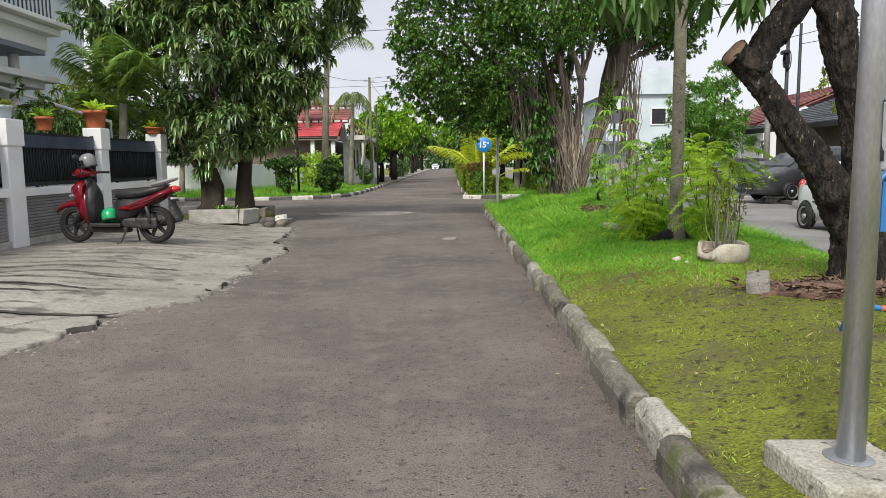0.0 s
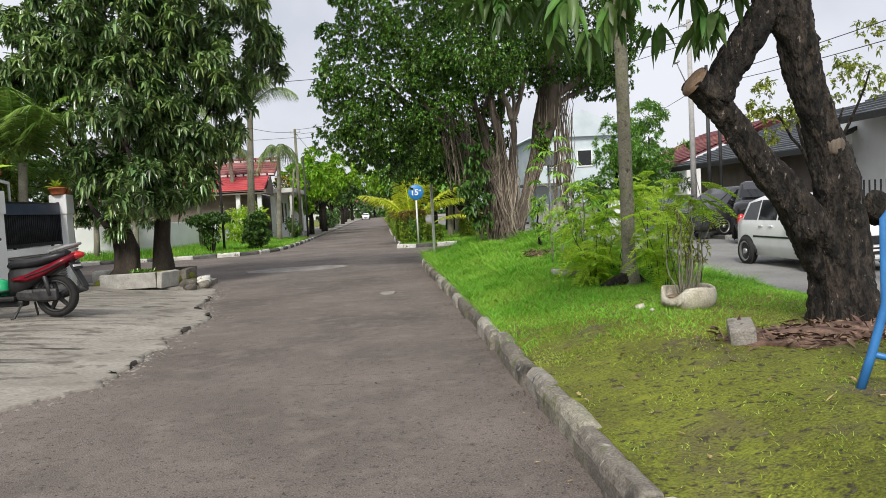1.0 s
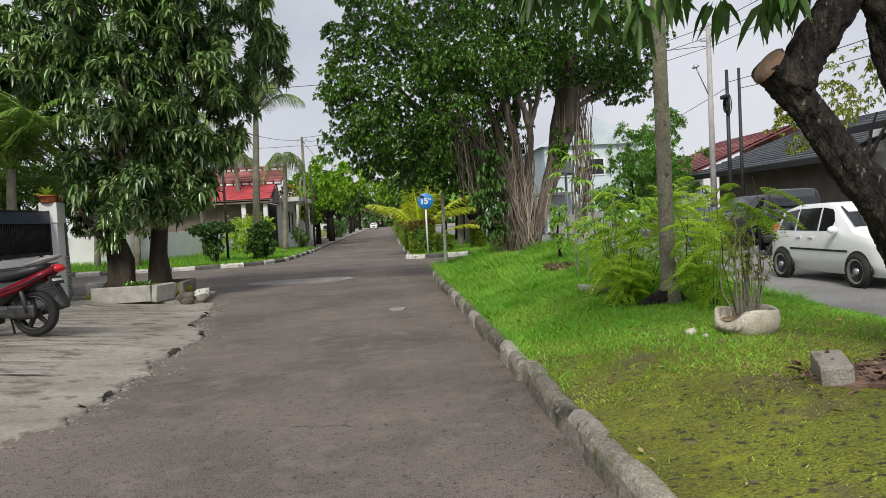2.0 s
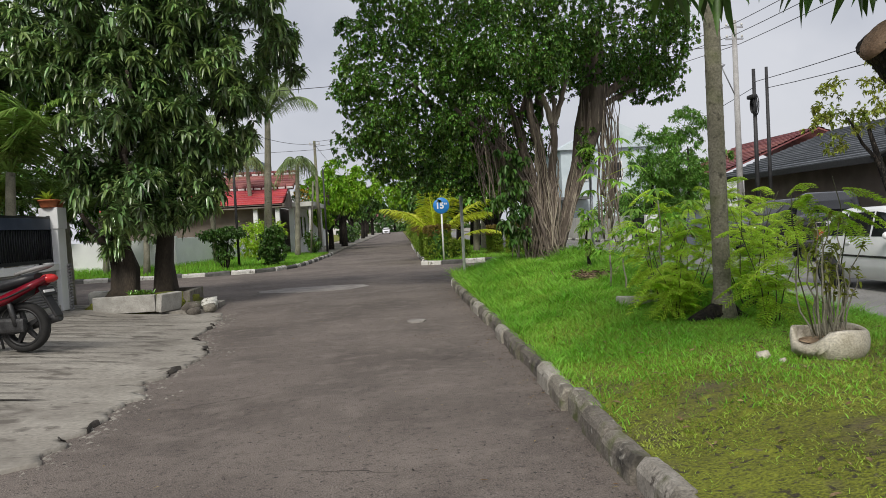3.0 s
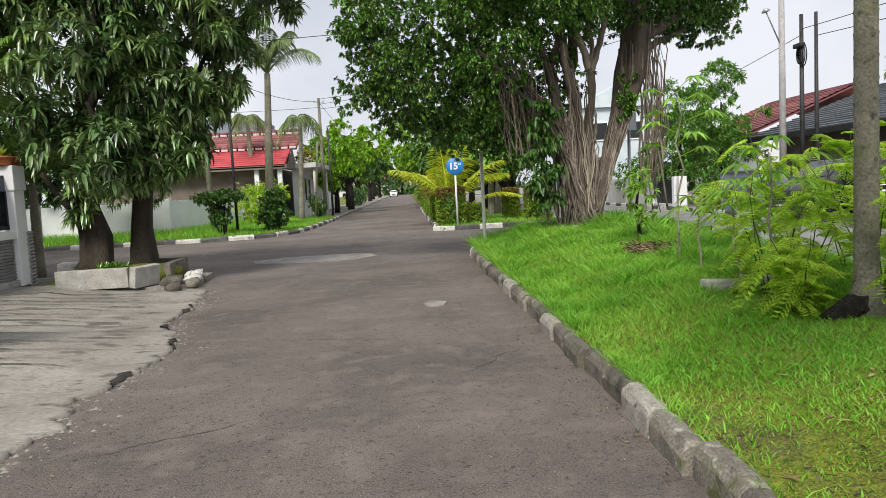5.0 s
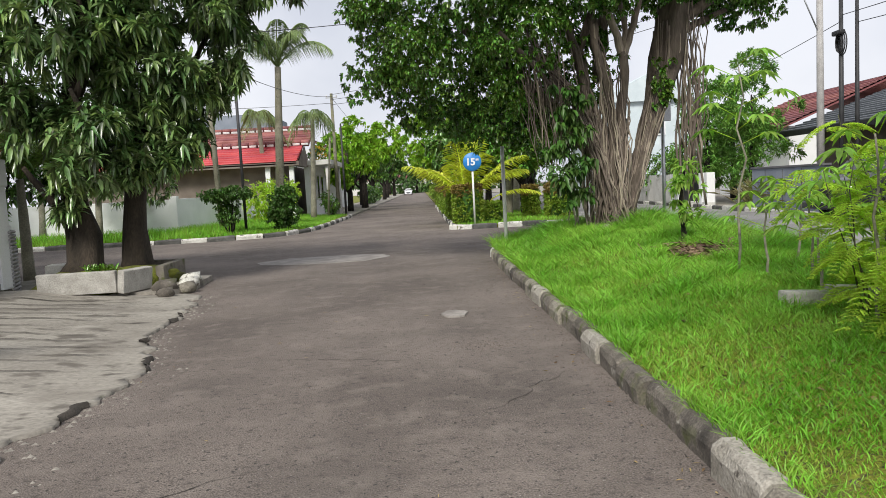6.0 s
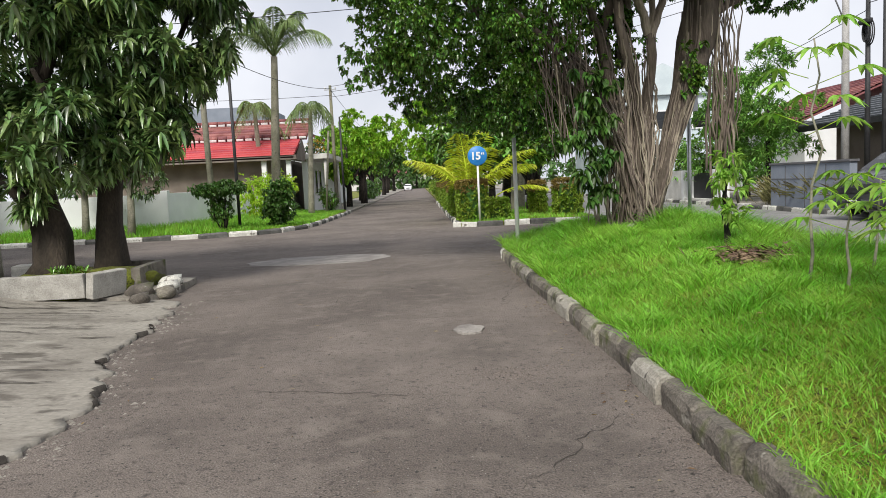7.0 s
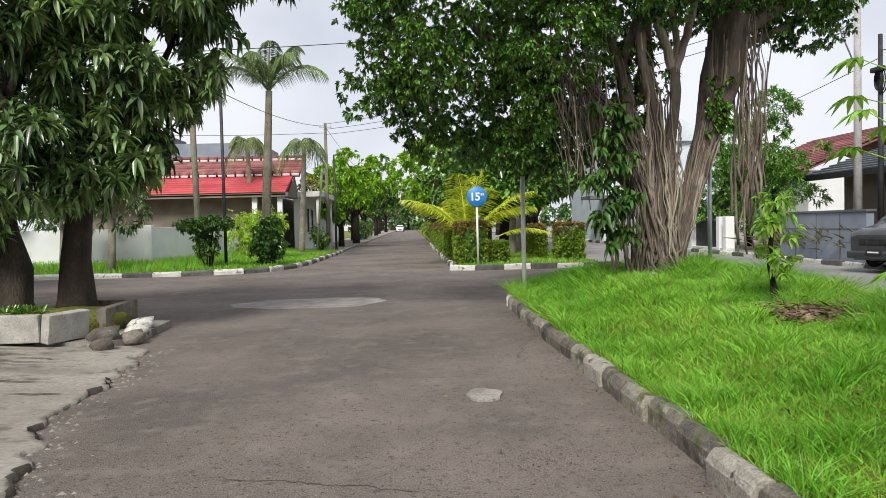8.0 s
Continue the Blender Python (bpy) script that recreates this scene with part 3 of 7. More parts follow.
for y in ys:
    x = drive_edge(y)
    w = -0.008 + 0.07 * noise.noise(Vector((y * 1.3, 21, 0))) + 0.05 * noise.noise(Vector((y * 6, 22, 0)))
    if w > 0 and y < ys[-1] - 0.05:
        strip.append([(x - w, y, float(drive_z(x - w, y)) + 0.02), (x + 0.004, y, 0.045), (x + 0.008 + 0.6 * w, y, 0.003)])
    else:
        if len(strip) > 2:
            part("crack", Shape().loft(strip, closed=False, caps=False), M_GROOVE, drive)
        strip = []
# the dirt-filled break between the drive and its small near slab
strip = []
for i in range(36):
    u = i / 35
    x = -3.3 - 2.2 * u
    y = 7.05 - 0.28 * u + 0.05 * noise.noise(Vector((u * 9, 41, 0)))
    w = (0.03 + 0.07 * u) * (1 + 0.6 * noise.noise(Vector((u * 14, 42, 0)))) * min(1, 8 * (1 - u) + 0.1)
    strip.append([(x, y - w, float(drive_z(x, y - w)) + 0.012), (x, y + w, float(drive_z(x, y + w)) + 0.012)])
part("crack", Shape().loft(strip, closed=False, caps=False), M_GROOVE, drive)
strip = []
for i in range(24):
    u = i / 23
    x = -3.72 - 0.55 * u + 0.04 * noise.noise(Vector((u * 8, 43, 0)))
    y = 6.9 - 0.95 * u
    w = 0.004 + 0.014 * abs(noise.noise(Vector((u * 9, 44, 0))))
    strip.append([(x - w, y, float(drive_z(x - w, y)) + 0.012), (x + w, y, float(drive_z(x + w, y)) + 0.012)])
part("crack", Shape().loft(strip, closed=False, caps=False), M_GROOVE, drive)
# crumbled bits of the edge
q = np.random.default_rng(78)
n = 520
py = q.uniform(5, 17.3, n)
px = np.array([drive_edge(v) for v in py]) + np.abs(q.normal(0.0, 0.14, n))
s = q.uniform(0.004, 0.026, n)
v = np.array([(1, 0, 0), (-0.5, 0.9, 0), (-0.6, -0.8, 0), (0.1, 0.1, 0.6)])
verts = (np.stack([px, py, np.zeros(n)], 1)[:, None] + v[None] * s[:, None, None] * q.uniform(0.6, 1.4, (n, 1, 3))).reshape(-1, 3)
faces = (np.arange(n)[:, None, None] * 4 + np.array([(0, 1, 3), (1, 2, 3), (2, 0, 3)])[None]).reshape(-1, 3)
tagged(part("rubble", tri_mesh("rubble", verts, faces), M_CONCRETE), "crumbled concrete bits along the broken drive edge", "rubble", kind="stuff")
cracks = thing("pavement", "thin dark cracks in the old asphalt", "crack", kind="structure")
for k, (xa, ya, xb, yb) in enumerate(((-0.9, 7.4, -0.2, 7.2), (-2.4, 9.2, -1.2, 9.9), (0.1, 10.6, 0.9, 11.6), (-1.8, 12.6, -0.3, 12.2), (-3.0, 18.6, 0.9, 18.1), (-3.4, 24.4, 1.0, 24.9), (0.5, 15.6, 1.0, 17.4), (-1.9, 15.6, -1.1, 17.6))):
    strip = []
    m = max(8, int(math.hypot(xb - xa, yb - ya) / 0.05))
    ax, ay = -(yb - ya), xb - xa
    al = math.hypot(ax, ay)
    for i in range(m + 1):
        u = i / m
        o = 0.16 * noise.noise(Vector((u * 4, k, 31))) + 0.05 * noise.noise(Vector((u * 17, k, 32)))
        w = (0.002 + 0.009 * abs(noise.noise(Vector((u * 9, k, 33))))) * math.sin(math.pi * min(1, u + 0.02)) + 0.001
        x, y = xa + (xb - xa) * u + ax / al * o, ya + (yb - ya) * u + ay / al * o
        strip.append([(x - ax / al * w, y - ay / al * w, 0.004), (x + ax / al * w, y + ay / al * w, 0.004)])
    part("crack", Shape().loft(strip, closed=False, caps=False), M_GROOVE, cracks)


def blob_slab(name, cx, cy, rx, ry, material, parent, z0=-0.02, z1=0.012, seed=0, n=40):
    out = []
    for k in range(n):
        a = 2 * math.pi * k / n
        g = 1 + 0.22 * noise.noise(Vector((math.cos(a) * 1.6, math.sin(a) * 1.6, seed))) + 0.08 * noise.noise(Vector((math.cos(a) * 6, math.sin(a) * 6, seed)))
        out.append((cx + rx * g * math.cos(a), cy + ry * g * math.sin(a)))
    return part(name, Shape().slab(out, z0, z1), material, parent)


patches = thing("pavement", "thin pale concrete repair patches on the asphalt", "patch", kind="structure")
blob_slab("patch", -2.45, 22.2, 1.5, 0.9, M_PATCH, patches, z1=0.008, seed=1)
blob_slab("patch", 0.09, 14.35, 0.15, 0.2, M_PATCH, patches, z1=0.02, seed=2)

# the median: mossy soil that rises behind the kerb
def median_right(y):
    return 6.15 + 0.15 * noise.noise(Vector((y * 0.6, 1, 0))) - 2.4 * float(smooth(19.5, 22.6, y)) ** 2


def median_left(y):
    return 1.27 + 0.9 * float(smooth(20.6, 22.6, y)) ** 2


rows = grid_sheet(np.concatenate([np.arange(-12, 0, 0.5), np.arange(0, 22.6, 0.1)]), median_left, median_right, 60, lambda x, y: float(median_z(x, y)) + 0.018 * noise.noise(Vector((x * 2.2, y * 2.2, 0))) + 0.012 * noise.noise(Vector((x * 7, y * 7, 0))), 0.02)
lawn = part("ground", Shape().loft(rows, closed=False, caps=False), M_SOIL)
tagged(lawn, "mossy soil mound of the planted median strip", "lawn", kind="structure")

# the verge with lawn at the far corner, the far median and the yards behind the walls
CORNER = [(-60, 31.6), (-9.0, 31.5), (-7.4, 31.55), (-6.2, 31.9), (-5.3, 32.8), (-4.8, 34.3), (-4.6, 36.5), (-4.5, 42), (-4.45, 49)]


def outline_sheet(name, label, outline, z, material=M_SOIL):
    ob = part(name, Shape().slab(outline, -0.02, z), material)
    return tagged(ob, label, "ground", kind="structure")


outline_sheet("ground", "grassy corner verge behind a painted kerb", [(x - 0.06 * (i > 3), y + 0.08) for i, (x, y) in enumerate(CORNER)] + [(-8.2, 49), (-8.4, 46), (-9.9, 35.2), (-60, 35.2)], 0.13)
outline_sheet("ground", "lawn of the far median with its hedges", [(0.95, 30.7), (5.6, 30.6), (5.6, 220), (0.95, 220)], 0.13)
outline_sheet("ground", "earth of the corner garden behind the white wall", [(-60, 35.2), (-9.9, 35.2), (-8.4, 46), (-8.2, 220), (-60, 220)], 0.11, M_SOIL)
outline_sheet("ground", "paved yard behind the black gates", [(-60, -20), (-7.2, -20), (-7.2, 18.2), (-60, 18.2)], 0.2, M_CONCRETE)
outline_sheet("ground", "paved yards along the far street side", [(11.9, -20), (60, -20), (60, 220), (11.9, 220)], 0.12, M_CONCRETE)
outline_sheet("pavement", "raised concrete forecourt along the street", [(-8.2, 49.1), (-4.5, 49.1), (-4.7, 220), (-8.2, 220)], 0.1, M_CONCRETE)

# ---- kerbs ----


def kerb_mesh(seed, length=0.6, width=0.16, height=0.19):
    r = random.Random(seed)
    prof = [(-width / 2, -0.05), (-width / 2, height * 0.62), (-width / 2 + 0.018, height * 0.84), (-width * 0.2, height), (width * 0.25, height * 1.0), (width / 2 - 0.012, height * 0.9), (width / 2, height * 0.7), (width / 2, -0.05)]
    out = []
    for i, u in enumerate((0, 0.05, 0.25, 0.5, 0.75, 0.95, 1.0)):
        g = 0.92 if i in (0, 6) else 1.0
        out.append([(x * g + r.uniform(-0.006, 0.006), (u - 0.5) * (length - 0.018), z * g + r.uniform(-0.007, 0.005)) for x, z in prof])
    return Shape().loft(out, caps=True, soft=False).mesh("kerbstone")


def kerb_run(name, label, path, materials, length=0.6, flip=False, height=0.19, category="kerb"):
    """Kerb stones laid one by one along a line of (x, y)."""
    holder = thing(name, label, category, kind="structure")
    stock = {}
    for m in materials:
        stock[m] = []
        for s in range(4):
            me = kerb_mesh(s * 7 + 1, length, height=height)
            me.materials.append(m)
            stock[m].append(me)
    seg = [Vector((*p, 0)) for p in path]
    dist = [0.0]
    for a, b in zip(seg, seg[1:]):
        dist.append(dist[-1] + (b - a).length)
    k, s = 0, length / 2
    r = random.Random(len(path))
    while s < dist[-1]:
        i = max(j for j in range(len(dist)) if dist[j] <= s)
        i = min(i, len(seg) - 2)
        u = (s - dist[i]) / (dist[i + 1] - dist[i])
        p = seg[i].lerp(seg[i + 1], u)
        d = (seg[i + 1] - seg[i]).normalized()
        a = math.degrees(math.atan2(d.y, d.x)) - 90 + (180 if flip else 0)
        m = materials[k % len(materials)]
        me = r.choice(stock[m])
        ob = new("kerbstone", me)
        ob.parent = holder
        ob.matrix_world = pose(p.x + r.uniform(-0.03, 0.03), p.y, r.uniform(-0.02, 0.015), r.uniform(-1.6, 1.6), r.uniform(-4, 4), a + r.uniform(-1.6, 1.6))
        k, s = k + 1, s + length
    return holder


kerb_run("kerb", "weathered mossy concrete kerb stones along the median", [(1.2, -9), (1.21, 4), (1.24, 10), (1.2, 16), (1.2, 20.25)], [M_KERB, M_KERB, M_KERB_L, M_KERB, M_KERB], 0.56)
kerb_run("kerb", "kerb stones with worn white paint at the median tip", [(1.2, 20.25), (1.24, 20.9), (1.36, 21.7), (1.6, 22.3), (2.05, 22.7), (3.4, 22.75)], [M_KERB, M_KERB_W], 0.5)
kerb_run("kerb", "black and white painted kerb stones round the corner verge", [(-24, 31.6)] + CORNER[1:], [M_KERB_W, M_KERB_B], 0.95, flip=True, height=0.17)
kerb_run("kerb", "black and white painted kerb stones of the far median", [(0.85, 60), (0.85, 32.6), (0.88, 31.2), (1.05, 30.75), (1.45, 30.6), (5.6, 30.5)], [M_KERB_W, M_KERB_B], 0.85, height=0.17)
kerb_run("kerb", "grey kerb stones of the far street side", [(11.7, 60), (11.7, 6)], [M_KERB_W, M_KERB_B], 1.0, height=0.16)

# ---- grass ----


def scatter(n, x0, x1, y0, y1, keep, seed):
    r = np.random.default_rng(seed)
    x, y = r.uniform(x0, x1, n), r.uniform(y0, y1, n)
    k = r.uniform(0, 1, n) < keep(x, y)
    return x[k], y[k]


def clumpy(x, y, s):
    return 0.5 + 0.25 * np.sin(x * 2.1 * s + 1.3 * np.sin(y * 1.7 * s)) + 0.25 * np.sin(y * 2.7 * s + 1.9 * np.sin(x * 1.1 * s + 2))


def lush(x, y):
    inside = (x > 1.2) & (x < 6.1 - 2.4 * smooth(19.5, 22.6, y) ** 2) & (y < 22.4) & (x > 1.2 + 0.9 * smooth(20.6, 22.6, y) ** 2)
    return inside * np.clip(smooth(6.6 - 0.9 * smooth(4.6, 6, x) * 3, 9.5, y + 0.5 * np.sin(x * 3)), 0.0, 1)


x, y = scatter(330000, 1.25, 6.1, 5.0, 22.4, lambda x, y: lush(x, y) * (0.45 + 0.55 * clumpy(x, y, 2)) * (1 - 0.55 * (clumpy(x + 3, y, 0.9) > 0.8)), 1)
h = (0.04 + 0.025 * smooth(8, 13, y) + 0.12 * smooth(14, 19, y) * clumpy(x, y, 1) ** 1.5 + 0.12 * smooth(2.9, 4.2, x) * smooth(10.5, 14, y) * clumpy(x, y, 1.6) + 0.09 * (clumpy(x, y, 2.7) > 0.7) * smooth(9, 13, y) + 0.05 * (1 - smooth(1.25, 1.5, x))) * rng.uniform(0.5, 1.35, len(x))
grass = part("grass", grass_mesh("grass", x, y, median_z(x, y), h, 0.0045 + 0.0035 * smooth(9, 20, y), 1.5, 2), M_GRASS)
tagged(grass, "lush bright green grass covering the median", "grass", kind="stuff")
x, y = scatter(300000, 1.3, 5.8, 1.5, 20.5, lambda x, y: 0.07 + 0.25 * (clumpy(x, y, 3.1) > 0.74) * (y > 3) + 0.75 * smooth(5.8, 7.4, y) * (1 - 0.75 * smooth(10.5, 14, y)), 3)
dry = part("grass", grass_mesh("grass", x, y, median_z(x, y) - 0.005, rng.uniform(0.008, 0.026, len(x)) * (1 + 2.2 * smooth(8, 14, y)), 0.004, 1.9, 4), M_GRASS_DRY)
tagged(dry, "short sparse weeds and dry blades on mossy soil", "grass", kind="stuff")
x, y = scatter(52000, -16, -4.4, 31.4, 49, lambda x, y: ((y > 35 - 0.0 * x) * (x > -10.2 + (y - 35) * 0.14) * (x < -4.75) + (y <= 35) * (y > 31.8 + 3.2 * smooth(-7.6, -4.6, x) ** 2)) * 1.0 * (x > -16), 5)
verge = part("grass", grass_mesh("grass", x, y, np.full(len(x), 0.12), (0.12 + 0.25 * smooth(-5.5, -8.5, x) * smooth(31.5, 33.5, y)) * rng.uniform(0.5, 1.3, len(x)), 0.014, 0.5, 6), M_GRASS)
tagged(verge, "long green grass on the corner verge", "grass", kind="stuff")
x, y = scatter(17000, 1.0, 5.5, 30.8, 60, lambda x, y: np.ones_like(x), 7)
far_lawn = part("grass", grass_mesh("grass", x, y, np.full(len(x), 0.12), 0.11 * rng.uniform(0.5, 1.3, len(x)), 0.014, 0.5, 8), M_GRASS)
tagged(far_lawn, "mown grass round the hedges", "grass", kind="stuff")
# fallen leaves and grit
x, y = scatter(9000, -3.5, 1.14, 1.5, 30, lambda x, y: 0.015 + 0.95 * smooth(0.6, 1.1, x) * clumpy(x * 2, y, 1.3), 9)
litter = leaf_mesh("fallen_leaves", np.stack([x, y, np.full(len(x), 0.012)], 1), np.stack([rng.normal(size=len(x)), rng.normal(size=len(x)), np.zeros(len(x))], 1), rng.uniform(0.015, 0.06, len(x)), rng.uniform(0.004, 0.016, len(x)), 0.0)
tagged(part("fallen_leaves", litter, M_DEBRIS), "dry fallen leaves and twigs scattered on the asphalt", "leaves", kind="stuff")
x, y = scatter(900, 1.3, 5.5, 1.8, 16, lambda x, y: 0.5 * np.ones_like(x), 10)
litter = leaf_mesh("fallen_leaves", np.stack([x, y, median_z(x, y) + 0.02], 1), np.stack([rng.normal(size=len(x)), rng.normal(size=len(x)), 0.2 * np.ones(len(x))], 1), rng.uniform(0.03, 0.09, len(x)), rng.uniform(0.012, 0.03, len(x)), 0.1)
tagged(part("fallen_leaves", litter, M_DEBRIS), "dry brown leaves lying on the moss and grass", "leaves", kind="stuff")

q = np.random.default_rng(77)
n = 1900
px = np.concatenate([q.normal(0.3, 0.16, 260), 1.14 - np.abs(q.normal(0, 0.13, 1420)), q.uniform(-3, 1, 220)])
py = np.concatenate([q.normal(12.65, 0.1, 260), q.uniform(2, 20, 1420), q.uniform(3, 22, 220)])
s = q.uniform(0.006, 0.02, n)
v = np.array([(1, 0, 0), (-0.5, 0.9, 0), (-0.6, -0.8, 0), (0.1, 0.1, 0.9)])
verts = (np.stack([px, py, np.full(n, 0.0)], 1)[:, None] + v[None] * s[:, None, None] * q.uniform(0.6, 1.4, (n, 1, 3))).reshape(-1, 3)
faces = (np.arange(n)[:, None, None] * 4 + np.array([(0, 1, 3), (1, 2, 3), (2, 0, 3)])[None]).reshape(-1, 3)
tagged(part("gravel", tri_mesh("gravel", verts, faces), M_ASPHALT), "loose grit and small stones on the asphalt", "gravel", kind="stuff")

# ---- trees ----


def tree(name, label, at, limbs, blobs, bark, leaf, clusters, count, length, width, droop, seed=0, extra=None, inner=0.5, hang=0.25, spread=1.0, category="tree", group="", clump=0.5, per=14, whorl=False, plated=False):
    """limbs: lists of points with radii, relative to the foot; blobs: ellipsoids of the crown, likewise."""
    t = thing(name, label, category, at, group=group)
    for i, (pts, rad) in enumerate(limbs):
        n = len(pts)
        if plated and rad[0] > 0.1:
            part("trunk" if i == 0 else "limb", Shape().bark(pts, rad), bark, t)
            continue
        part("trunk" if i == 0 else "limb", Shape().tube(pts, np.linspace(rad[0], rad[1], n) if len(rad) == 2 else rad, 12 if rad[0] > 0.06 else 7, rough=0.35), bark, t)
    if blobs:
        p, d = clump_points(blobs, clusters, per, clump, seed, inner)
        if whorl:
            part("crown", whorl_leaves("crown", p, d, count, length, width, droop, seed), leaf, t)
        else:
            part("crown", rosette_leaves("crown", p, d, count, length, width, droop, spread, seed, hang), leaf, t)
        if extra:
            part("young_leaves", whorl_leaves("young_leaves", p[::5] + d[::5] * 0.06, d[::5], count, length, width, droop, seed + 1), extra, t)
    return t


# the mango with two stems in its concrete planter box
MX, MY, MZ = -5.75, 18.6, 0.38
stems = [([(-0.35, -0.1, -0.1), (-0.33, -0.1, 0.15), (-0.3, -0.1, 0.6), (-0.42, -0.05, 1.1), (-0.5, 0, 1.7), (-0.4, 0.1, 3.0), (-0.2, 0.2, 4.6)], (0.42, 0.31, 0.25, 0.22, 0.2, 0.15, 0.05)),
         ([(0.4, 0.3, -0.1), (0.4, 0.3, 0.12), (0.42, 0.3, 0.7), (0.45, 0.35, 1.4), (0.7, 0.5, 2.6), (0.9, 0.6, 4.4)], (0.32, 0.25, 0.21, 0.19, 0.14, 0.05)),
         (limb((-0.3, -0.1, 0.7), (-0.9, -0.7, 1.8), 0.1, 6, 1), (0.12, 0.04)), (limb((-0.45, 0, 1.3), (0.3, -1.4, 2.9), 0.1, 6, 2), (0.11, 0.03)),
         (limb((0.5, 0.35, 1.5), (2.1, 0.2, 3.3), 0.1, 6, 3), (0.11, 0.03)), (limb((-0.4, 0, 2.0), (-1.9, 0.5, 3.8), 0.1, 6, 4), (0.1, 0.03)), (limb((0.6, 0.4, 2.2), (1.6, 1.4, 4.2), 0.1, 6, 5), (0.09, 0.03)), (limb((-0.4, 0.1, 2.6), (0.4, -1.2, 4.6), 0.1, 6, 6), (0.09, 0.03))]
blobs = [(0.0, -0.9, 2.9, 1.05, 0.9, 0.85), (-0.4, -0.2, 3.4, 0.85, 1.0, 0.75), (0.9, 0.0, 3.4, 1.15, 1.1, 0.85), (1.6, 0.5, 3.75, 0.9, 1.1, 0.8), (0.1, -0.6, 4.2, 1.2, 1.1, 0.85), (-0.85, 0.2, 4.6, 1.05, 1.1, 0.8), (1.3, 0.2, 4.7, 1.25, 1.2, 0.9), (2.35, 0.7, 5.35, 1.15, 1.2, 1.0), (-1.8, 0.1, 5.4, 1.25, 1.3, 1.0), (-2.7, 0.2, 5.5, 1.0, 1.1, 0.8), (-2.0, 0.1, 4.6, 1.0, 1.0, 0.65), (-2.9, 0.3, 4.8, 0.7, 0.8, 0.5), (0.2, 0.1, 5.6, 1.5, 1.5, 1.0), (2.1, 0.5, 6.3, 1.5, 1.5, 1.0), (-0.6, 0.2, 6.6, 1.7, 1.6, 1.1), (-0.2, -0.75, 2.1, 0.65, 0.7, 0.55), (0.5, -0.6, 2.1, 0.8, 0.8, 0.6), (0.95, 0.0, 2.35, 0.75, 0.9, 0.65), (-0.6, -0.65, 1.3, 0.32, 0.4, 0.32), (1.2, 0.4, 2.9, 0.75, 0.9, 0.6)]
tree("mango_tree", "dense dark green mango tree with two thick stems in a planter", (MX, MY, MZ), stems, blobs, M_BARK_MANGO, M_MANGO, 4200, 12, 0.235, 0.062, 0.45, seed=3, extra=M_MANGO_NEW, inner=0.62, clump=0.46, per=12, whorl=True)

# the forked tree at the near end of the median
TX, TY = 4.12, 6.75
tz = float(median_z(TX, TY))
limbs = [([(0.02, 0, -0.15), (0.0, 0, 0.02), (-0.03, 0, 0.2), (-0.05, 0, 0.5), (-0.06, 0, 0.8), (-0.08, 0, 1.1), (-0.15, 0, 1.5), (-0.29, 0, 2.0), (-0.42, 0, 2.5), (-0.5, 0, 3.0), (-0.3, 0.2, 4.0)], (0.42, 0.33, 0.275, 0.255, 0.23, 0.185, 0.165, 0.155, 0.15, 0.135, 0.06)),
         ([(-0.02, 0.02, 0.3), (-0.16, 0.0, 0.6), (-0.32, -0.02, 0.85), (-0.52, 0, 1.12), (-0.8, 0.02, 1.5), (-1.03, 0.03, 1.85), (-1.19, 0.02, 2.05), (-1.36, 0, 2.18)], (0.2, 0.21, 0.18, 0.145, 0.122, 0.115, 0.138, 0.132)),
         ([(-1.15, 0.02, 1.98), (-1.06, 0.03, 2.25), (-0.88, 0.0, 2.5), (-0.66, 0, 2.78), (-0.7, 0.1, 3.2), (-0.9, 0.1, 3.8)], (0.14, 0.13, 0.13, 0.12, 0.1, 0.05)),
         ([(-0.36, 0, 2.4), (-0.5, 0, 2.62), (-0.68, 0.0, 2.8)], (0.15, 0.13, 0.12)),
         (limb((-0.7, 0.1, 3.1), (-2.8, 0.6, 3.75), 0.08, 6, 2), (0.07, 0.02)), (limb((-0.42, 0, 2.9), (1.2, 0.3, 4.2), 0.1, 6, 3), (0.09, 0.03))]
blobs = [(-1.6, 0.4, 4.0, 1.6, 1.3, 0.75), (-2.7, 0.8, 3.65, 1.0, 0.8, 0.5), (0.4, 0.2, 4.8, 0.9, 0.8, 0.5)]
t = tree("street_tree", "dark rough-barked forked tree with a sawn-off limb", (TX, TY, tz), limbs, blobs, M_BARK_DARK, M_DARKLEAF, 252, 9, 0.26, 0.075, 0.5, seed=8, hang=0.5, plated=True)
part("cut_face", Shape().lathe([(0.0, 0.012), (0.1, 0.01), (0.135, -0.01), (0.14, -0.04)], (-1.365, 0, 2.185), (0, -55, 0), 16), M_CUT, t, "sawn-off limb end")
part("burl", Shape().ball((-0.16, -0.135, 1.55), (0.085, 0.04, 0.085), rough=0.3), M_BANYAN, t, "pale round scar")
part("burl", Shape().ball((0.27, -0.03, 1.0), (0.12, 0.12, 0.15), rough=0.3), M_BARK_DARK, t)
part("burl", Shape().ball((-0.45, -0.14, 0.85), (0.1, 0.1, 0.12), rough=0.4), M_BARK_DARK, t)
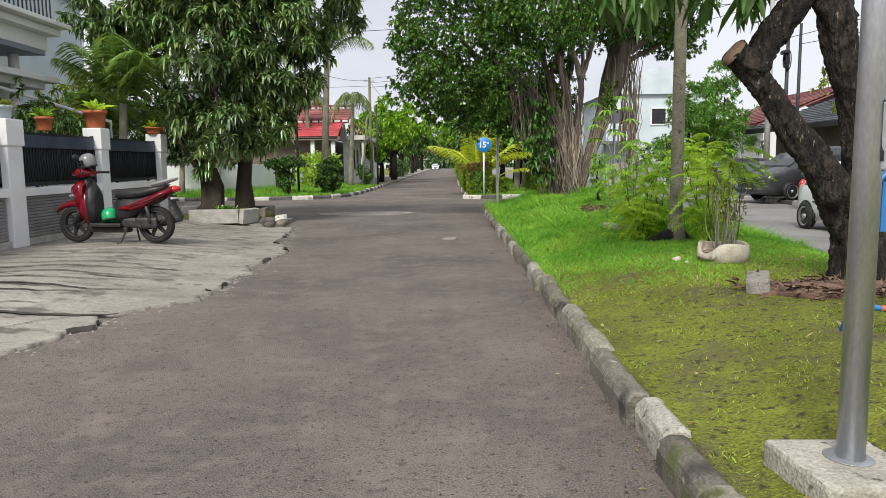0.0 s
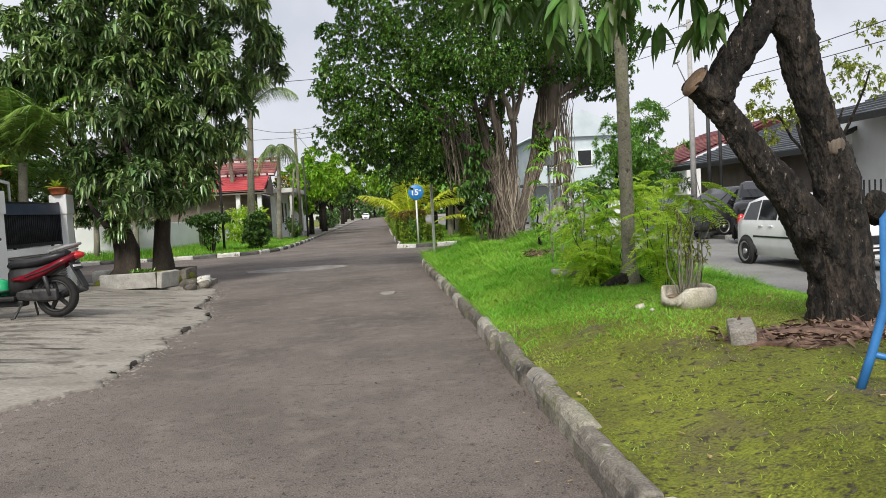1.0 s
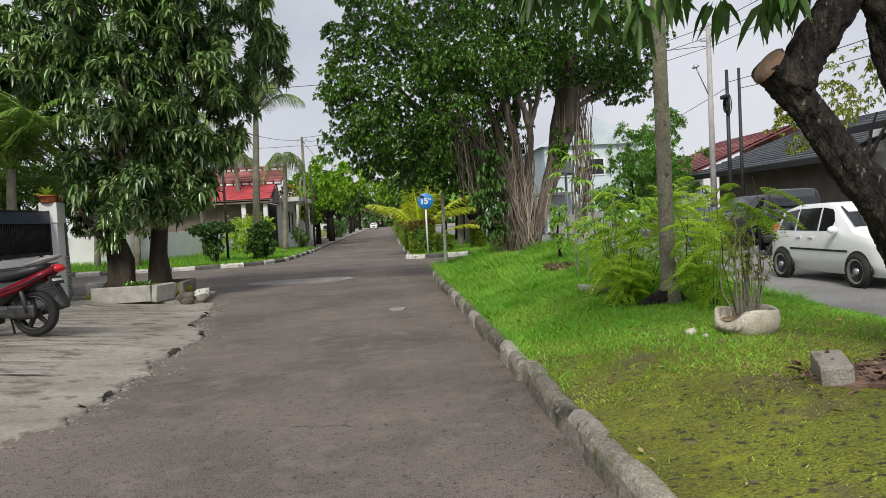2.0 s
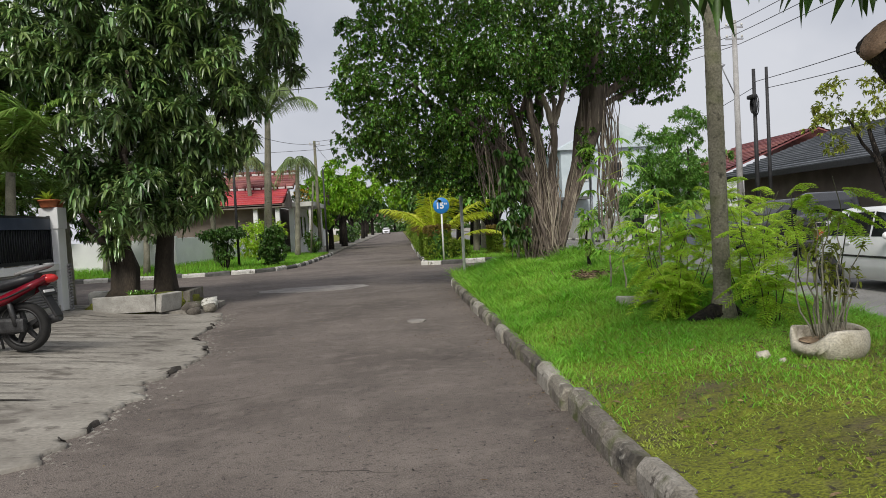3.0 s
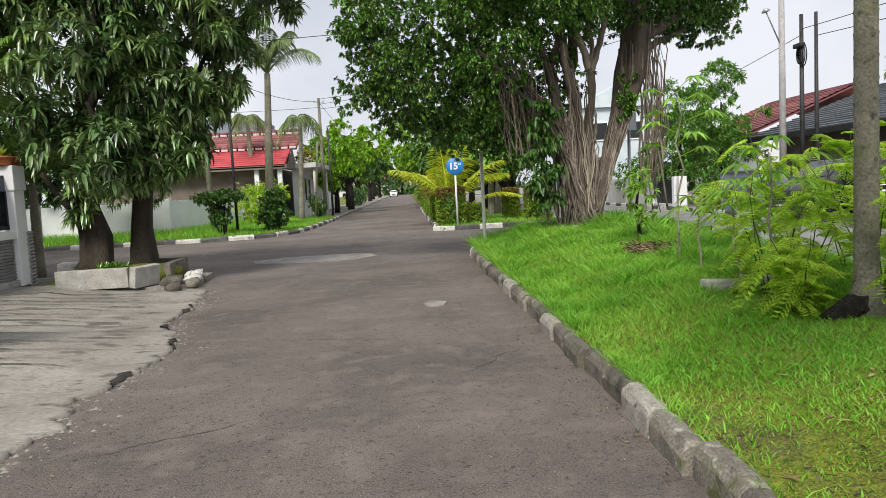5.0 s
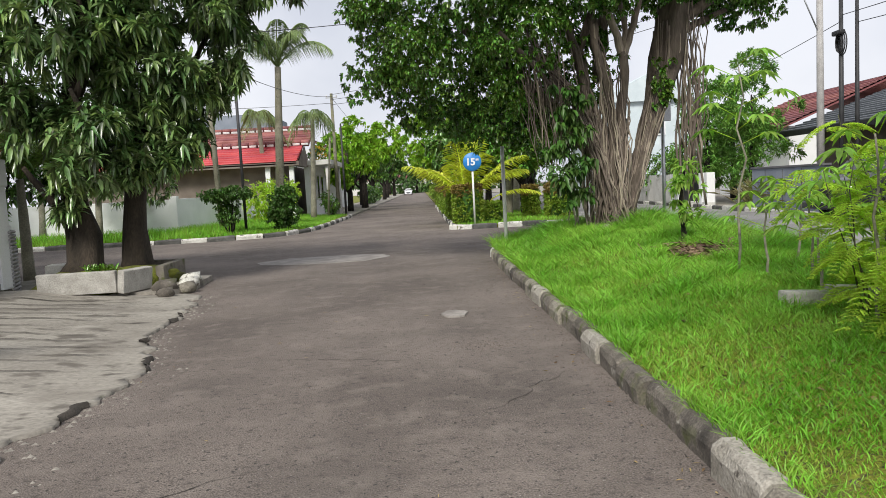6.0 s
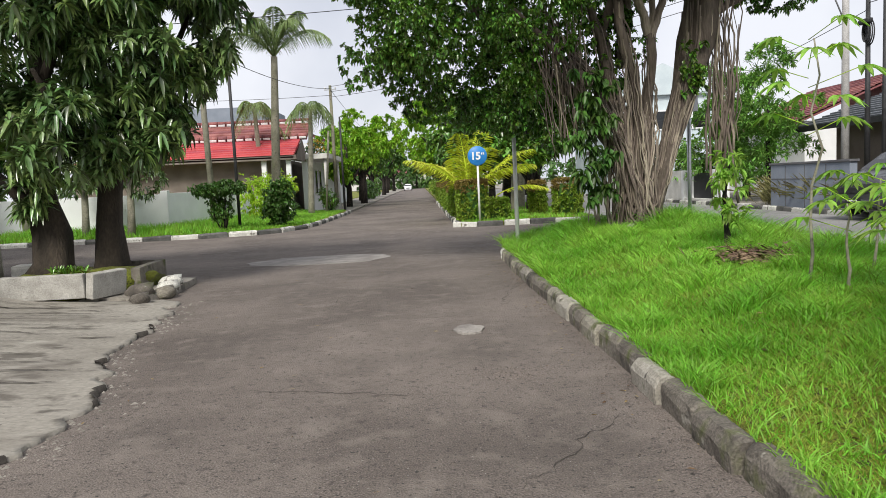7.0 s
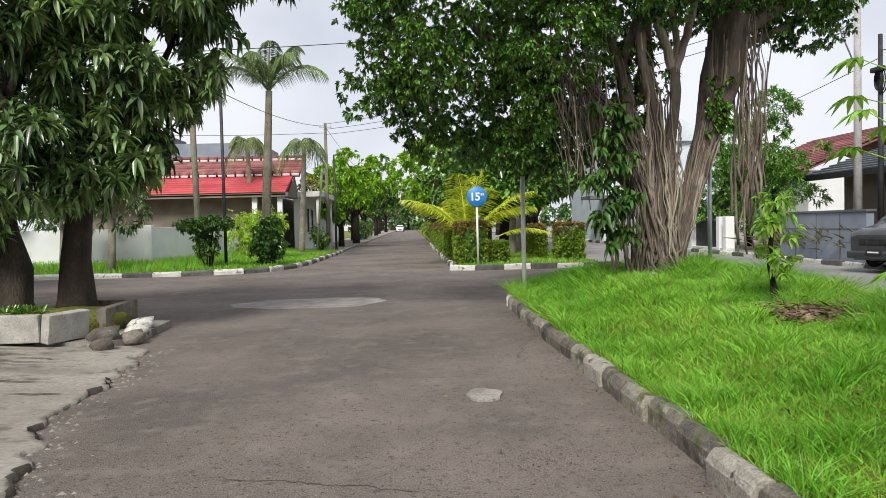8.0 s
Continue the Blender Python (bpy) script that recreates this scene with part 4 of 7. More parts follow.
# hanging leafy sprigs in front of the sky
pts = np.array([(-1.75 + 0.75 * math.sin(i * 2.4), 0.15 + 0.3 * math.cos(i * 3.1), 2.95 - 0.33 * abs(math.sin(i * 1.7)) + 0.1) for i in range(16)])
part("foliage", rosette_leaves("foliage", pts, np.tile(-UP, (len(pts), 1)), 8, 0.27, 0.075, 0.3, 0.9, 5, 0.6), M_DARKLEAF, t, kind="stuff")

# the banyan: a bundle of roots and stems under a wide crown
BX, BY = 3.62, 19.4
bz = 0.5
t = thing("banyan_tree", "old banyan with hanging aerial roots and a wide dark crown", "tree", (BX, BY, bz))
part("trunk", Shape().tube([(-0.2, 0.05, -0.2), (-0.2, 0.05, 0.1), (-0.22, 0.05, 0.5), (-0.26, 0.05, 1.0), (-0.3, 0.1, 1.5)], (0.42, 0.28, 0.2, 0.14, 0.08), 18, rough=0.6), M_BANYAN, t)
part("trunk", Shape().tube([(-0.1, 0.1, -0.1), (0.08, 0.15, 0.5), (0.3, 0.25, 1.05), (0.54, 0.4, 1.7), (0.8, 0.5, 2.4), (1.07, 0.6, 3.2), (1.2, 0.65, 4.2), (1.3, 0.7, 5.6)], (0.24, 0.16, 0.14, 0.16, 0.21, 0.27, 0.28, 0.18), 16, rough=0.6), M_BANYAN, t)
STEMS = [([(-0.25, -0.1, 0.1), (-0.55, -0.2, 1.4), (-1.1, -0.3, 2.7), (-1.8, -0.35, 3.4)], 0.07, 0.05), ([(-0.25, 0.0, 0.2), (-0.5, -0.1, 1.6), (-0.76, -0.1, 2.8), (-1.0, -0.1, 3.8)], 0.085, 0.07),
         ([(-0.2, -0.1, 0.2), (-0.26, -0.15, 1.5), (-0.36, -0.15, 2.8), (-0.55, -0.1, 3.9)], 0.08, 0.075), ([(-0.15, 0.0, 0.2), (-0.06, -0.05, 1.5), (0.0, 0.0, 2.4), (0.03, 0.0, 3.3)], 0.085, 0.08),
         ([(0.03, 0.0, 3.2), (-0.06, 0.0, 3.6), (-0.25, 0.0, 4.1), (-0.5, 0.0, 5.0)], 0.08, 0.05), ([(0.03, 0.0, 3.15), (0.16, 0.0, 3.6), (0.34, 0.0, 4.1), (0.7, 0.1, 5.2)], 0.07, 0.05),
         ([(0.04, 0.0, 3.3), (0.06, 0.05, 4.0), (0.1, 0.05, 5.2)], 0.05, 0.04), ([(-0.2, 0.2, 0.8), (-1.0, 0.5, 2.2), (-2.4, 0.9, 3.6), (-3.2, 1.1, 4.6)], 0.13, 0.06),
         ([(-1.1, -0.3, 2.6), (-1.45, -0.35, 2.75), (-2.3, -0.4, 3.7)], 0.06, 0.04), ([(-0.7, -0.1, 2.7), (-0.75, 0.1, 3.4), (-0.3, 0.3, 4.8)], 0.08, 0.06)]
for i, (pts, r0, r1) in enumerate(STEMS):
    fine = []
    for a, b in zip(pts, pts[1:]):
        fine += limb(a, b, 0.05, 6, i * 9 + len(fine))[: 5]
    fine.append(Vector(pts[-1]))
    part("limb", Shape().tube(fine, np.linspace(r0, r1, len(fine)), 10, rough=0.6), M_ROOT if i in (4, 5, 6) else M_BANYAN, t)
for i, (a, b, r0, r1) in enumerate([((1.2, 0.65, 3.9), (2.8, 0.9, 4.9), 0.13, 0.06), ((1.15, 0.65, 3.6), (2.4, 1.0, 4.2), 0.09, 0.05), ((-0.3, 0.5, 2.9), (-0.1, 1.2, 5.6), 0.13, 0.06)]):
    part("limb", Shape().tube(limb(a, b, 0.06, 8, i), np.linspace(r0, r1, 8), 9, rough=0.3), M_BANYAN, t)
rr = random.Random(5)


def along(pts, u):
    k = min(int(u * (len(pts) - 1)), len(pts) - 2)
    return Vector(pts[k]).lerp(Vector(pts[k + 1]), u * (len(pts) - 1) - k)


SECOND = [(-0.1, 0.1, 0.0), (0.08, 0.15, 0.5), (0.3, 0.25, 1.05), (0.54, 0.4, 1.7), (0.8, 0.5, 2.4), (1.07, 0.6, 3.2), (1.2, 0.65, 4.2)]
for i in range(290):
    a = rr.uniform(0, 2 * math.pi)
    if i < 105:
        # roots that creep down the stems to the foot
        line = STEMS[rr.choice((0, 1, 1, 2, 2, 3, 3))][0]
        u0 = rr.uniform(0.35, 1.0)
        spin = rr.uniform(-0.5, 0.5)
        pts = []
        for j in range(14):
            b = a + spin * j * 0.35
            pts.append(along(line, u0 * (1 - j / 14)) + Vector((math.cos(b), math.sin(b), 0)) * (0.07 + 0.009 * j + rr.uniform(-0.035, 0.04)) + Vector((rr.uniform(-0.02, 0.02), 0, 0)))
        pts.append(Vector((-0.24 + 0.4 * math.cos(a) + rr.uniform(-0.08, 0.08), 0.34 * math.sin(a) - 0.05, -0.02)))
    elif i < 235:
        # roots wound about the leaning second trunk
        u0 = rr.uniform(0.45, 1.0)
        pts = []
        for j in range(15):
            v = u0 * (1 - j / 14)
            w = 0.13 + 0.27 * max(0, v - 0.4)
            pts.append(along(SECOND, v) + Vector((math.cos(a + 0.08 * j), math.sin(a + 0.08 * j), 0)) * (w + rr.uniform(-0.03, 0.04)))
        pts[-1] = Vector((-0.1 + 0.26 * math.cos(a), 0.1 + 0.2 * math.sin(a), -0.02))
    elif i < 262:
        px = rr.choice((-0.95, -0.85, -0.7, -0.6, -0.5))
        pts = limb((px + rr.uniform(-0.1, 0.1), rr.uniform(-0.3, 0.2), rr.uniform(0.9, 2.6)), (px + rr.uniform(-0.12, 0.12), rr.uniform(-0.3, 0.2), -0.02), 0.07, 9, i)
    else:
        px = rr.uniform(1.3, 1.7)
        pts = limb((px, 0.6 + rr.uniform(-0.3, 0.2), rr.uniform(3.4, 4.4)), (px + rr.uniform(-0.12, 0.12), 0.6, rr.uniform(0.2, 1.8)), 0.05, 9, i)
    r0 = rr.uniform(0.006, 0.019)
    part("root", Shape().tube(pts, np.linspace(r0 * 0.8, r0 * 1.35, len(pts)), 6), M_ROOT, t)
for i in range(80):
    px = rr.choice((-1.75, -1.65, -1.5, -1.4, -1.2)) + rr.uniform(-0.12, 0.12)
    z1 = rr.uniform(2.6, 3.9)
    pts = limb((px - 0.1, rr.uniform(-0.6, 0.1), z1), (px + rr.uniform(-0.05, 0.15), rr.uniform(-0.6, 0.1), z1 - rr.uniform(0.7, 1.7)), 0.06, 6, i + 500)
    part("hanging_root", Shape().tube(pts, np.linspace(0.012, 0.006, 6), 5), M_ROOT, t)
blobs = [(-1.4, 0.4, 5.6, 2.6, 2.6, 1.7), (0.8, 0.6, 6.3, 2.6, 2.6, 1.9), (-3.4, 0.2, 4.7, 1.6, 1.7, 1.3), (-2.6, -0.5, 3.9, 1.5, 1.3, 1.0), (-4.1, 0.1, 3.9, 1.0, 1.2, 1.0), (-3.1, 0.7, 2.85, 1.2, 1.4, 0.75), (-2.0, 0.9, 2.7, 1.15, 1.2, 0.85), (-1.2, 1.2, 3.4, 1.2, 1.1, 1.0), (-3.8, 0.6, 3.4, 1.0, 1.2, 0.7), (2.4, 1.2, 5.4, 1.4, 1.5, 1.1), (2.6, 1.5, 4.6, 0.9, 1.0, 0.55), (-1.0, -1.0, 4.7, 1.5, 1.1, 0.8), (-2.6, 0.4, 7.0, 2.2, 2.2, 1.4), (0.4, 0.4, 8.0, 2.4, 2.4, 1.3), (-1.3, 1.6, 2.4, 0.9, 0.8, 0.7), (0.55, -0.5, 4.75, 0.35, 0.4, 0.3)]
p, d = clump_points(blobs, 15600, 26, 0.5, 21, 0.7, 1.04)
p2, d2 = crown_points(blobs, 4800, 0.35, 0.85, 23)
p, d = np.concatenate([p, p2]), np.concatenate([d, d2])
part("crown", rosette_leaves("crown", p, d, 11, 0.082, 0.044, 0.3, 1.0, 22, 0.2), M_FIG, t)
pts = np.array([(-1.1 + 0.2 * math.sin(i * 0.23) + rr.uniform(-0.2, 0.2) * (0.5 + abs(math.sin(i * 0.31))), -0.5 + rr.uniform(-0.2, 0.1), 0.6 + 2.1 * (i / 100)) for i in range(100)])
part("creeper", rosette_leaves("creeper", pts, np.tile(np.array((0.0, -1, -0.3)), (100, 1)), 7, 0.15, 0.07, 0.5, 0.9, 31, 0.5), M_DARKLEAF, t, "broad-leaved creeper on the roots")
part("creeper", rosette_leaves("creeper", np.array([(0.85 + rr.uniform(-0.2, 0.2), 0.25, rr.uniform(2.3, 3.2)) for _ in range(40)]), np.tile(np.array((0.0, -1, 0)), (40, 1)), 8, 0.1, 0.055, 0.3, 0.8, 33), M_FIG, t)

# slender ringed trunk on the median
px, py = 3.4, 10.3
t = thing("slender_tree", "slim straight grey-green trunk with ring scars", "tree", (px, py, float(median_z(px, py))))
prof = [(0.24, -0.1), (0.15, 0.05), (0.1, 0.3)]
z = 0.3
while z < 6.4:
    prof += [(0.094 - 0.003 * z, z + 0.02), (0.097 - 0.003 * z, z + 0.045), (0.093 - 0.003 * z, z + 0.06)]
    z += 0.17
part("trunk", Shape().lathe([(r, q) for r, q in prof], seg=16), M_BARK_SLIM, t)
part("root_flare", Shape().tube([(0, 0, 0.1), (-0.3, -0.05, 0.02), (-0.5, -0.1, -0.03)], (0.13, 0.09, 0.04), 8, rough=0.4).tube([(0, 0, 0.12), (0.2, 0.1, 0.02), (0.4, 0.1, -0.05)], (0.12, 0.08, 0.03), 8, rough=0.4), M_BARK_DARK, t)
p, d = crown_points([(0, 0, 6.6, 1.3, 1.3, 0.6)], 150, seed=41)
part("crown", rosette_leaves("crown", p, d, 8, 0.25, 0.08, 0.4, 1.0, 42), M_DARKLEAF, t)

# ---- the planter round the mango ----
t = thing("planter_box", "broken pale concrete planter box round the mango stems", "planter", (0, 0, 0))
part("slab", Shape().box((-5.65, 17.25, 0.31), (1.2, 0.12, 0.34), (3, 0, 1.5), 0.015), M_BASECONC, t)
part("slab", Shape().box((-4.86, 17.5, 0.3), (0.13, 0.62, 0.36), (0, 8, -22), 0.015), M_BASECONC, t)
part("slab", Shape().box((-4.72, 18.75, 0.3), (0.14, 1.3, 0.28), (0, 0, 3), 0.015), M_KERB, t)
part("slab", Shape().box((-5.05, 19.3, 0.3), (0.75, 0.12, 0.3), (0, 0, -4), 0.015), M_KERB, t)
part("slab", Shape().box((-6.9, 19.6, 0.3), (0.8, 0.35, 0.3), (0, 0, 10), 0.06), M_OFFWHITE, t)
part("soil", Shape().ball((-5.65, 18.5, 0.2), (1.15, 1.25, 0.24), rough=0.25), M_SOIL, t)
pts = np.array([(-5.45 + random.uniform(-0.25, 0.25), 17.7, 0.42) for _ in range(10)])
part("weeds", leaf_mesh("weeds", np.repeat(pts, 7, 0), rng.normal(0, 0.6, (70, 3)) + UP * 1.2, 0.26, 0.03, 0.4), M_FIG, t)
for x, y, z, s, m in ((-4.25, 18.2, 0.12, 0.16, M_KERB_W), (-4.35, 18.6, 0.14, 0.18, M_KERB_W), (-4.15, 17.75, 0.1, 0.15, M_KERB), (-4.45, 17.6, 0.14, 0.2, M_KERB), (-4.3, 17.2, 0.1, 0.13, M_KERB)):
    ob = part("kerb_rubble", Shape().ball((0, 0, 0), (s, s * 1.2, s * 0.75), 9, 6, rough=0.6), m)
    ob.matrix_world = pose(x, y, z - 0.02, 10, 15, x * 100)
    tagged(ob, "broken lump of old kerb stone lying by the planter", "rubble", "kerb rubble")
ob = part("pavement", Shape().slab([(-7.15, 17.4), (-4.3, 17.45), (-4.1, 17.9), (-4.2, 19.4), (-6.7, 20.2), (-14, 20.6), (-14, 18.3), (-7.15, 18.3)], -0.02, 0.1), M_CONCRETE)
tagged(ob, "worn concrete strip under the planter", "pavement", kind="structure")

# ---- the house with the black gates ----
FX, FZ = -7.2, 0.26


def pillar(y, w=0.36, top=2.38):
    t = thing("gate_pillar", "white painted square gate pillar", "pillar", (FX, y, FZ - 0.04), group="gate pillars")
    part("shaft", Shape().box((0, 0, (top - FZ) / 2), (0.32, w, top - FZ), bevel=0.015), M_WHITE, t)
    part("collar", Shape().box((0, 0, top - FZ - 0.22), (0.38, w + 0.06, 0.44), bevel=0.02), M_WHITE, t)
    return t


for y in (5.6, 8.6, 11.7, 14.8, 17.85):
    pillar(y, 0.42 if y < 12 else 0.34)
for a, b in ((5.81, 8.39), (8.81, 11.49), (11.92, 14.63), (14.98, 17.68)):
    L, c = b - a, (a + b) / 2
    w = thing("fence_wall", "low white wall with grey louvre panel", "wall", (FX, c, FZ - 0.04), group="fence walls")
    part("base", Shape().box((0, 0, 0.06), (0.24, L, 0.12), bevel=0.01), M_BASECONC, w)
    part("capping", Shape().box((0, 0, 0.91), (0.28, L, 0.14), bevel=0.012), M_WHITE, w)
    part("panel", Shape().box((-0.03, 0, 0.48), (0.14, L, 0.76)), M_SLAT, w)
    for k in range(13):
        part("slat", Shape().box((0.06, 0, 0.16 + k * 0.055), (0.05, L - 0.06, 0.034), (0, 25, 0)), M_SLAT, w)
    g = thing("steel_fence", "black steel fence panel with a navy band", "fence", (FX, c, FZ + 0.98 - 0.04), group="fence panels")
    part("frame", Shape().box((0, 0, 0.06), (0.06, L, 0.07)).box((0, 0, 0.93), (0.06, L, 0.05)).box((0, -L / 2 + 0.03, 0.5), (0.06, 0.06, 0.94)).box((0, L / 2 - 0.03, 0.5), (0.06, 0.06, 0.94)), M_GATE, g)
    part("band", Shape().box((0.02, 0, 0.8), (0.05, L - 0.1, 0.22), bevel=0.01), M_GATEPANEL, g)
    part("backing", Shape().box((-0.04, 0, 0.45), (0.02, L - 0.1, 0.8)), M_GATE, g)
    bar = Shape().tube([(0.02, 0, 0.08), (0.02, 0, 0.7)], 0.011, 6).mesh("bar")
    bar.materials.append(M_GATE)
    for k in range(int(L / 0.085)):
        ob = new("bar", bar)
        ob.parent = g
        ob.location = (0, -L / 2 + 0.1 + k * 0.085, 0)
    for k in (-0.3, 0.3):
        part("bracket", Shape().box((0.04, L * k, 0.0), (0.05, 0.06, 0.08), bevel=0.01), M_GATE, g)
# the rounded louvred corner where the fence turns into the side street
w = thing("fence_wall", "rounded grey louvred corner of the garden fence", "wall", (FX + 0.2, 17.95, 0.05))
for k in range(17):
    pts = [(-0.02 - 0.6 * (1 - math.cos(a)), 0.6 * math.sin(a), 0.1 + k * 0.062) for a in np.linspace(0.0, math.pi / 2, 9)] + [(-4.5, 0.6, 0.1 + k * 0.062)]
    part("slat", Shape().tube(pts, 0.026, 6), M_SLAT, w)
part("backing", Shape().box((-2.4, 0.5, 0.6), (4.2, 0.12, 1.2)), M_WHITE, w)

t = thing("house", "two-storey white house with a balcony", "house", (0, 2.4, 0.45))
part("wall", Shape().box((-14.0, 8.0, 1.9), (7.4, 13.5, 3.6)), M_WHITE, t)
part("wall", Shape().box((-14.6, 7.5, 5.3), (6.0, 11.5, 3.0)), M_WHITE, t)
part("canopy", Shape().box((-10.3, 9.4, 2.98), (2.0, 10.0, 0.16), bevel=0.02).box((-10.2, 9.4, 3.12), (2.3, 10.3, 0.14), bevel=0.02), M_WHITE, t)
part("balcony", Shape().box((-10.2, 8.6, 3.86), (2.6, 10.6, 0.34), bevel=0.02).box((-10.1, 8.6, 4.1), (2.9, 10.9, 0.16), bevel=0.03).box((-10.0, 8.6, 4.24), (3.1, 11.1, 0.1), bevel=0.02), M_WHITE, t)
part("soffit_band", Shape().box((-10.0, 8.6, 3.62), (2.3, 10.2, 0.1)), M_GREYWALL, t)
part("column", Shape().tube([(-9.4, 13.4, 0.3), (-9.4, 13.4, 3.8)], 0.11, 12), M_WHITE, t)
r = part("railing", Shape().box((-8.7, 8.6, 5.15), (0.05, 10.8, 0.06)), M_GATE, t)
for k in range(70):
    part("baluster", Shape().box((-8.7, 3.4 + k * 0.15, 4.72), (0.025, 0.025, 0.86)), M_GATE, r)
part("handrail", Shape().tube([(-9.6, 12.4, 2.9), (-8.2, 15.2, 2.2), (-8.2, 15.2, 1.5)], 0.04, 8), M_WHITE, t)
for y in (4.6, 8.4, 12.2):
    wd = part("window", Shape().box((-10.28, y, 1.9), (0.06, 1.8, 1.5)), M_WHITE, t)
    part("pane", Shape().box((-10.24, y, 1.9), (0.03, 1.6, 1.3)), M_GLASS, wd)
part("roof", Shape().loft([[(-18.2, 1.4, 6.8), (-11.2, 1.4, 6.8), (-14.6, 1.4, 8.4)], [(-18.2, 13.6, 6.8), (-11.2, 13.6, 6.8), (-14.6, 13.6, 8.4)]], soft=False), M_PINKROOF, t)
t = thing("house", "tall pale grey-blue rendered house wall behind the garden", "house", (0, 0, 0))
part("wall", Shape().box((-16.1, 22.4, 3.5), (7.4, 5, 7.0), bevel=0.03), M_PALEBLUE, t)
part("parapet", Shape().box((-16.1, 22.4, 7.1), (7.7, 5.3, 0.2), bevel=0.03), M_OFFWHITE, t)
t = thing("house", "far white house with an orange tiled roof", "house", (0, 0, 0))
part("wall", Shape().box((-24, 29, 3.2), (12, 9, 6.4)), M_PALEBLUE, t)
part("roof", Shape().loft([[(-30.5, 24, 6.4), (-17.5, 24, 6.4), (-24, 24, 9)], [(-30.5, 34, 6.4), (-17.5, 34, 6.4), (-24, 34, 9)]], soft=False), M_PINKROOF, t)


def flower_pot(at, r, h, leaf, n, length, width, droop, label, material=M_TERRACOTTA, seed=0):
    t = thing("flower_pot", label, "potted plant", at)
    part("pot", Shape().lathe([(0.0, 0), (r * 0.72, 0), (r * 0.78, 0.02), (r * 0.95, h * 0.82), (r * 1.06, h * 0.82), (r * 1.08, h), (r * 0.94, h), (r * 0.9, h * 0.85), (0, h * 0.85)]), material, t)
    q = np.random.default_rng(seed)
    way = unit(q.normal(0, 0.6, (n, 3)) * (1, 1, 0.3) + UP * 0.9)
    part("plant", leaf_mesh("plant", np.tile(np.array((0, 0, h * 0.85)), (n, 1)), way, q.uniform(0.6, 1.1, n) * length, width, droop), leaf, t)
    return t


PT = 2.34
flower_pot((FX, 14.8, PT), 0.22, 0.36, M_FEATHER, 30, 0.55, 0.09, 0.35, "terracotta pot with a strap-leaved plant on a pillar", seed=1)
flower_pot((FX, 17.7, PT), 0.19, 0.16, M_FEATHER, 16, 0.35, 0.07, 0.3, "low terracotta bowl with a small plant on a pillar", seed=2)
flower_pot((FX, 18.0, PT), 0.17, 0.16, M_BRIGHT, 6, 0.2, 0.05, 0.3, "low terracotta bowl with a sprig on a pillar", seed=3)
flower_pot((FX, 11.7, PT), 0.15, 0.22, M_OLIVE, 60, 0.3, 0.05, 0.5, "teal pot with a trailing plant on a pillar", material=M_PALEBLUE, seed=4)
flower_pot((-7.2, 12.9, 2.2), 0.15, 0.25, M_BRIGHT, 18, 0.4, 0.07, 0.3, "small potted green plant on the fence rail", seed=5)


def palm(name, label, at, height, lean, radius, fronds, length, leaflet, arch, leaf, bark=M_BARK_GREY, seed=0, hang=0.5, rise=(0.1, 1.2), width=0.03, pairs=26, lift=0.25):
    t = thing(name, label, "palm", at)
    top = Vector((lean[0], lean[1], height))
    if height > 0.4:
        part("trunk", Shape().tube([Vector((0, 0, -0.1)).lerp(top, u) for u in np.linspace(0, 1, 10)], np.linspace(radius * 1.35, radius * 0.8, 10), 12, rough=0.1), bark, t)
    q = random.Random(seed)
    for k in range(fronds):
        hd = 2 * math.pi * k / fronds + q.uniform(-0.25, 0.25)
        me, spine = frond_mesh("frond", tuple(top), hd, q.uniform(*rise), length * q.uniform(0.8, 1.1), leaflet, arch * q.uniform(0.8, 1.2), pairs, width, hang, seed + k, lift)
        f = part("frond", me, leaf, t)
        part("midrib", spine, leaf, f)
    return t


palm("palm_tree", "bushy green palm behind the garden fence", (-8.15, 17.8, 0.2), 2.9, (0.2, 0, 0), 0.11, 17, 2.6, 0.75, 0.4, M_PALMGREEN, seed=11, rise=(0.7, 1.5), hang=0.6, pairs=40, width=0.04, lift=0.0)
palm("palm_tree", "bushy green palm behind the garden fence", (-9.4, 19.2, 0.2), 2.2, (0, 0, 0), 0.09, 17, 2.8, 0.55, 0.55, M_PALMGREEN, seed=12, rise=(0.6, 1.5), hang=0.5, pairs=34)
palm("palm_tree", "bushy green palm behind the garden fence", (-8.1, 20.4, 0.2), 1.9, (0, 0, 0), 0.09, 16, 2.6, 0.55, 0.5, M_PALMGREEN, seed=13, rise=(0.6, 1.5), hang=0.5, pairs=34)


def shrub(name, label, at, blobs, clusters, count, length, width, droop, leaf, seed=0, stems=3, bark=M_BARK_DARK, category="shrub", group="", inner=0.4, spread=1.0):
    t = thing(name, label, category, at, group=group)
    q = random.Random(seed)
    for k in range(stems):
        b = q.choice(blobs)
        part("stem", Shape().tube(limb((q.uniform(-0.1, 0.1), q.uniform(-0.1, 0.1), -0.05), b[:3], 0.1, 6, seed + k), np.linspace(0.035, 0.012, 6), 6), bark, t)
    p, d = crown_points(blobs, clusters, inner, 1.08, seed)
    part("foliage", rosette_leaves("foliage", p, d, count, length, width, droop, spread, seed), leaf, t)
    return t


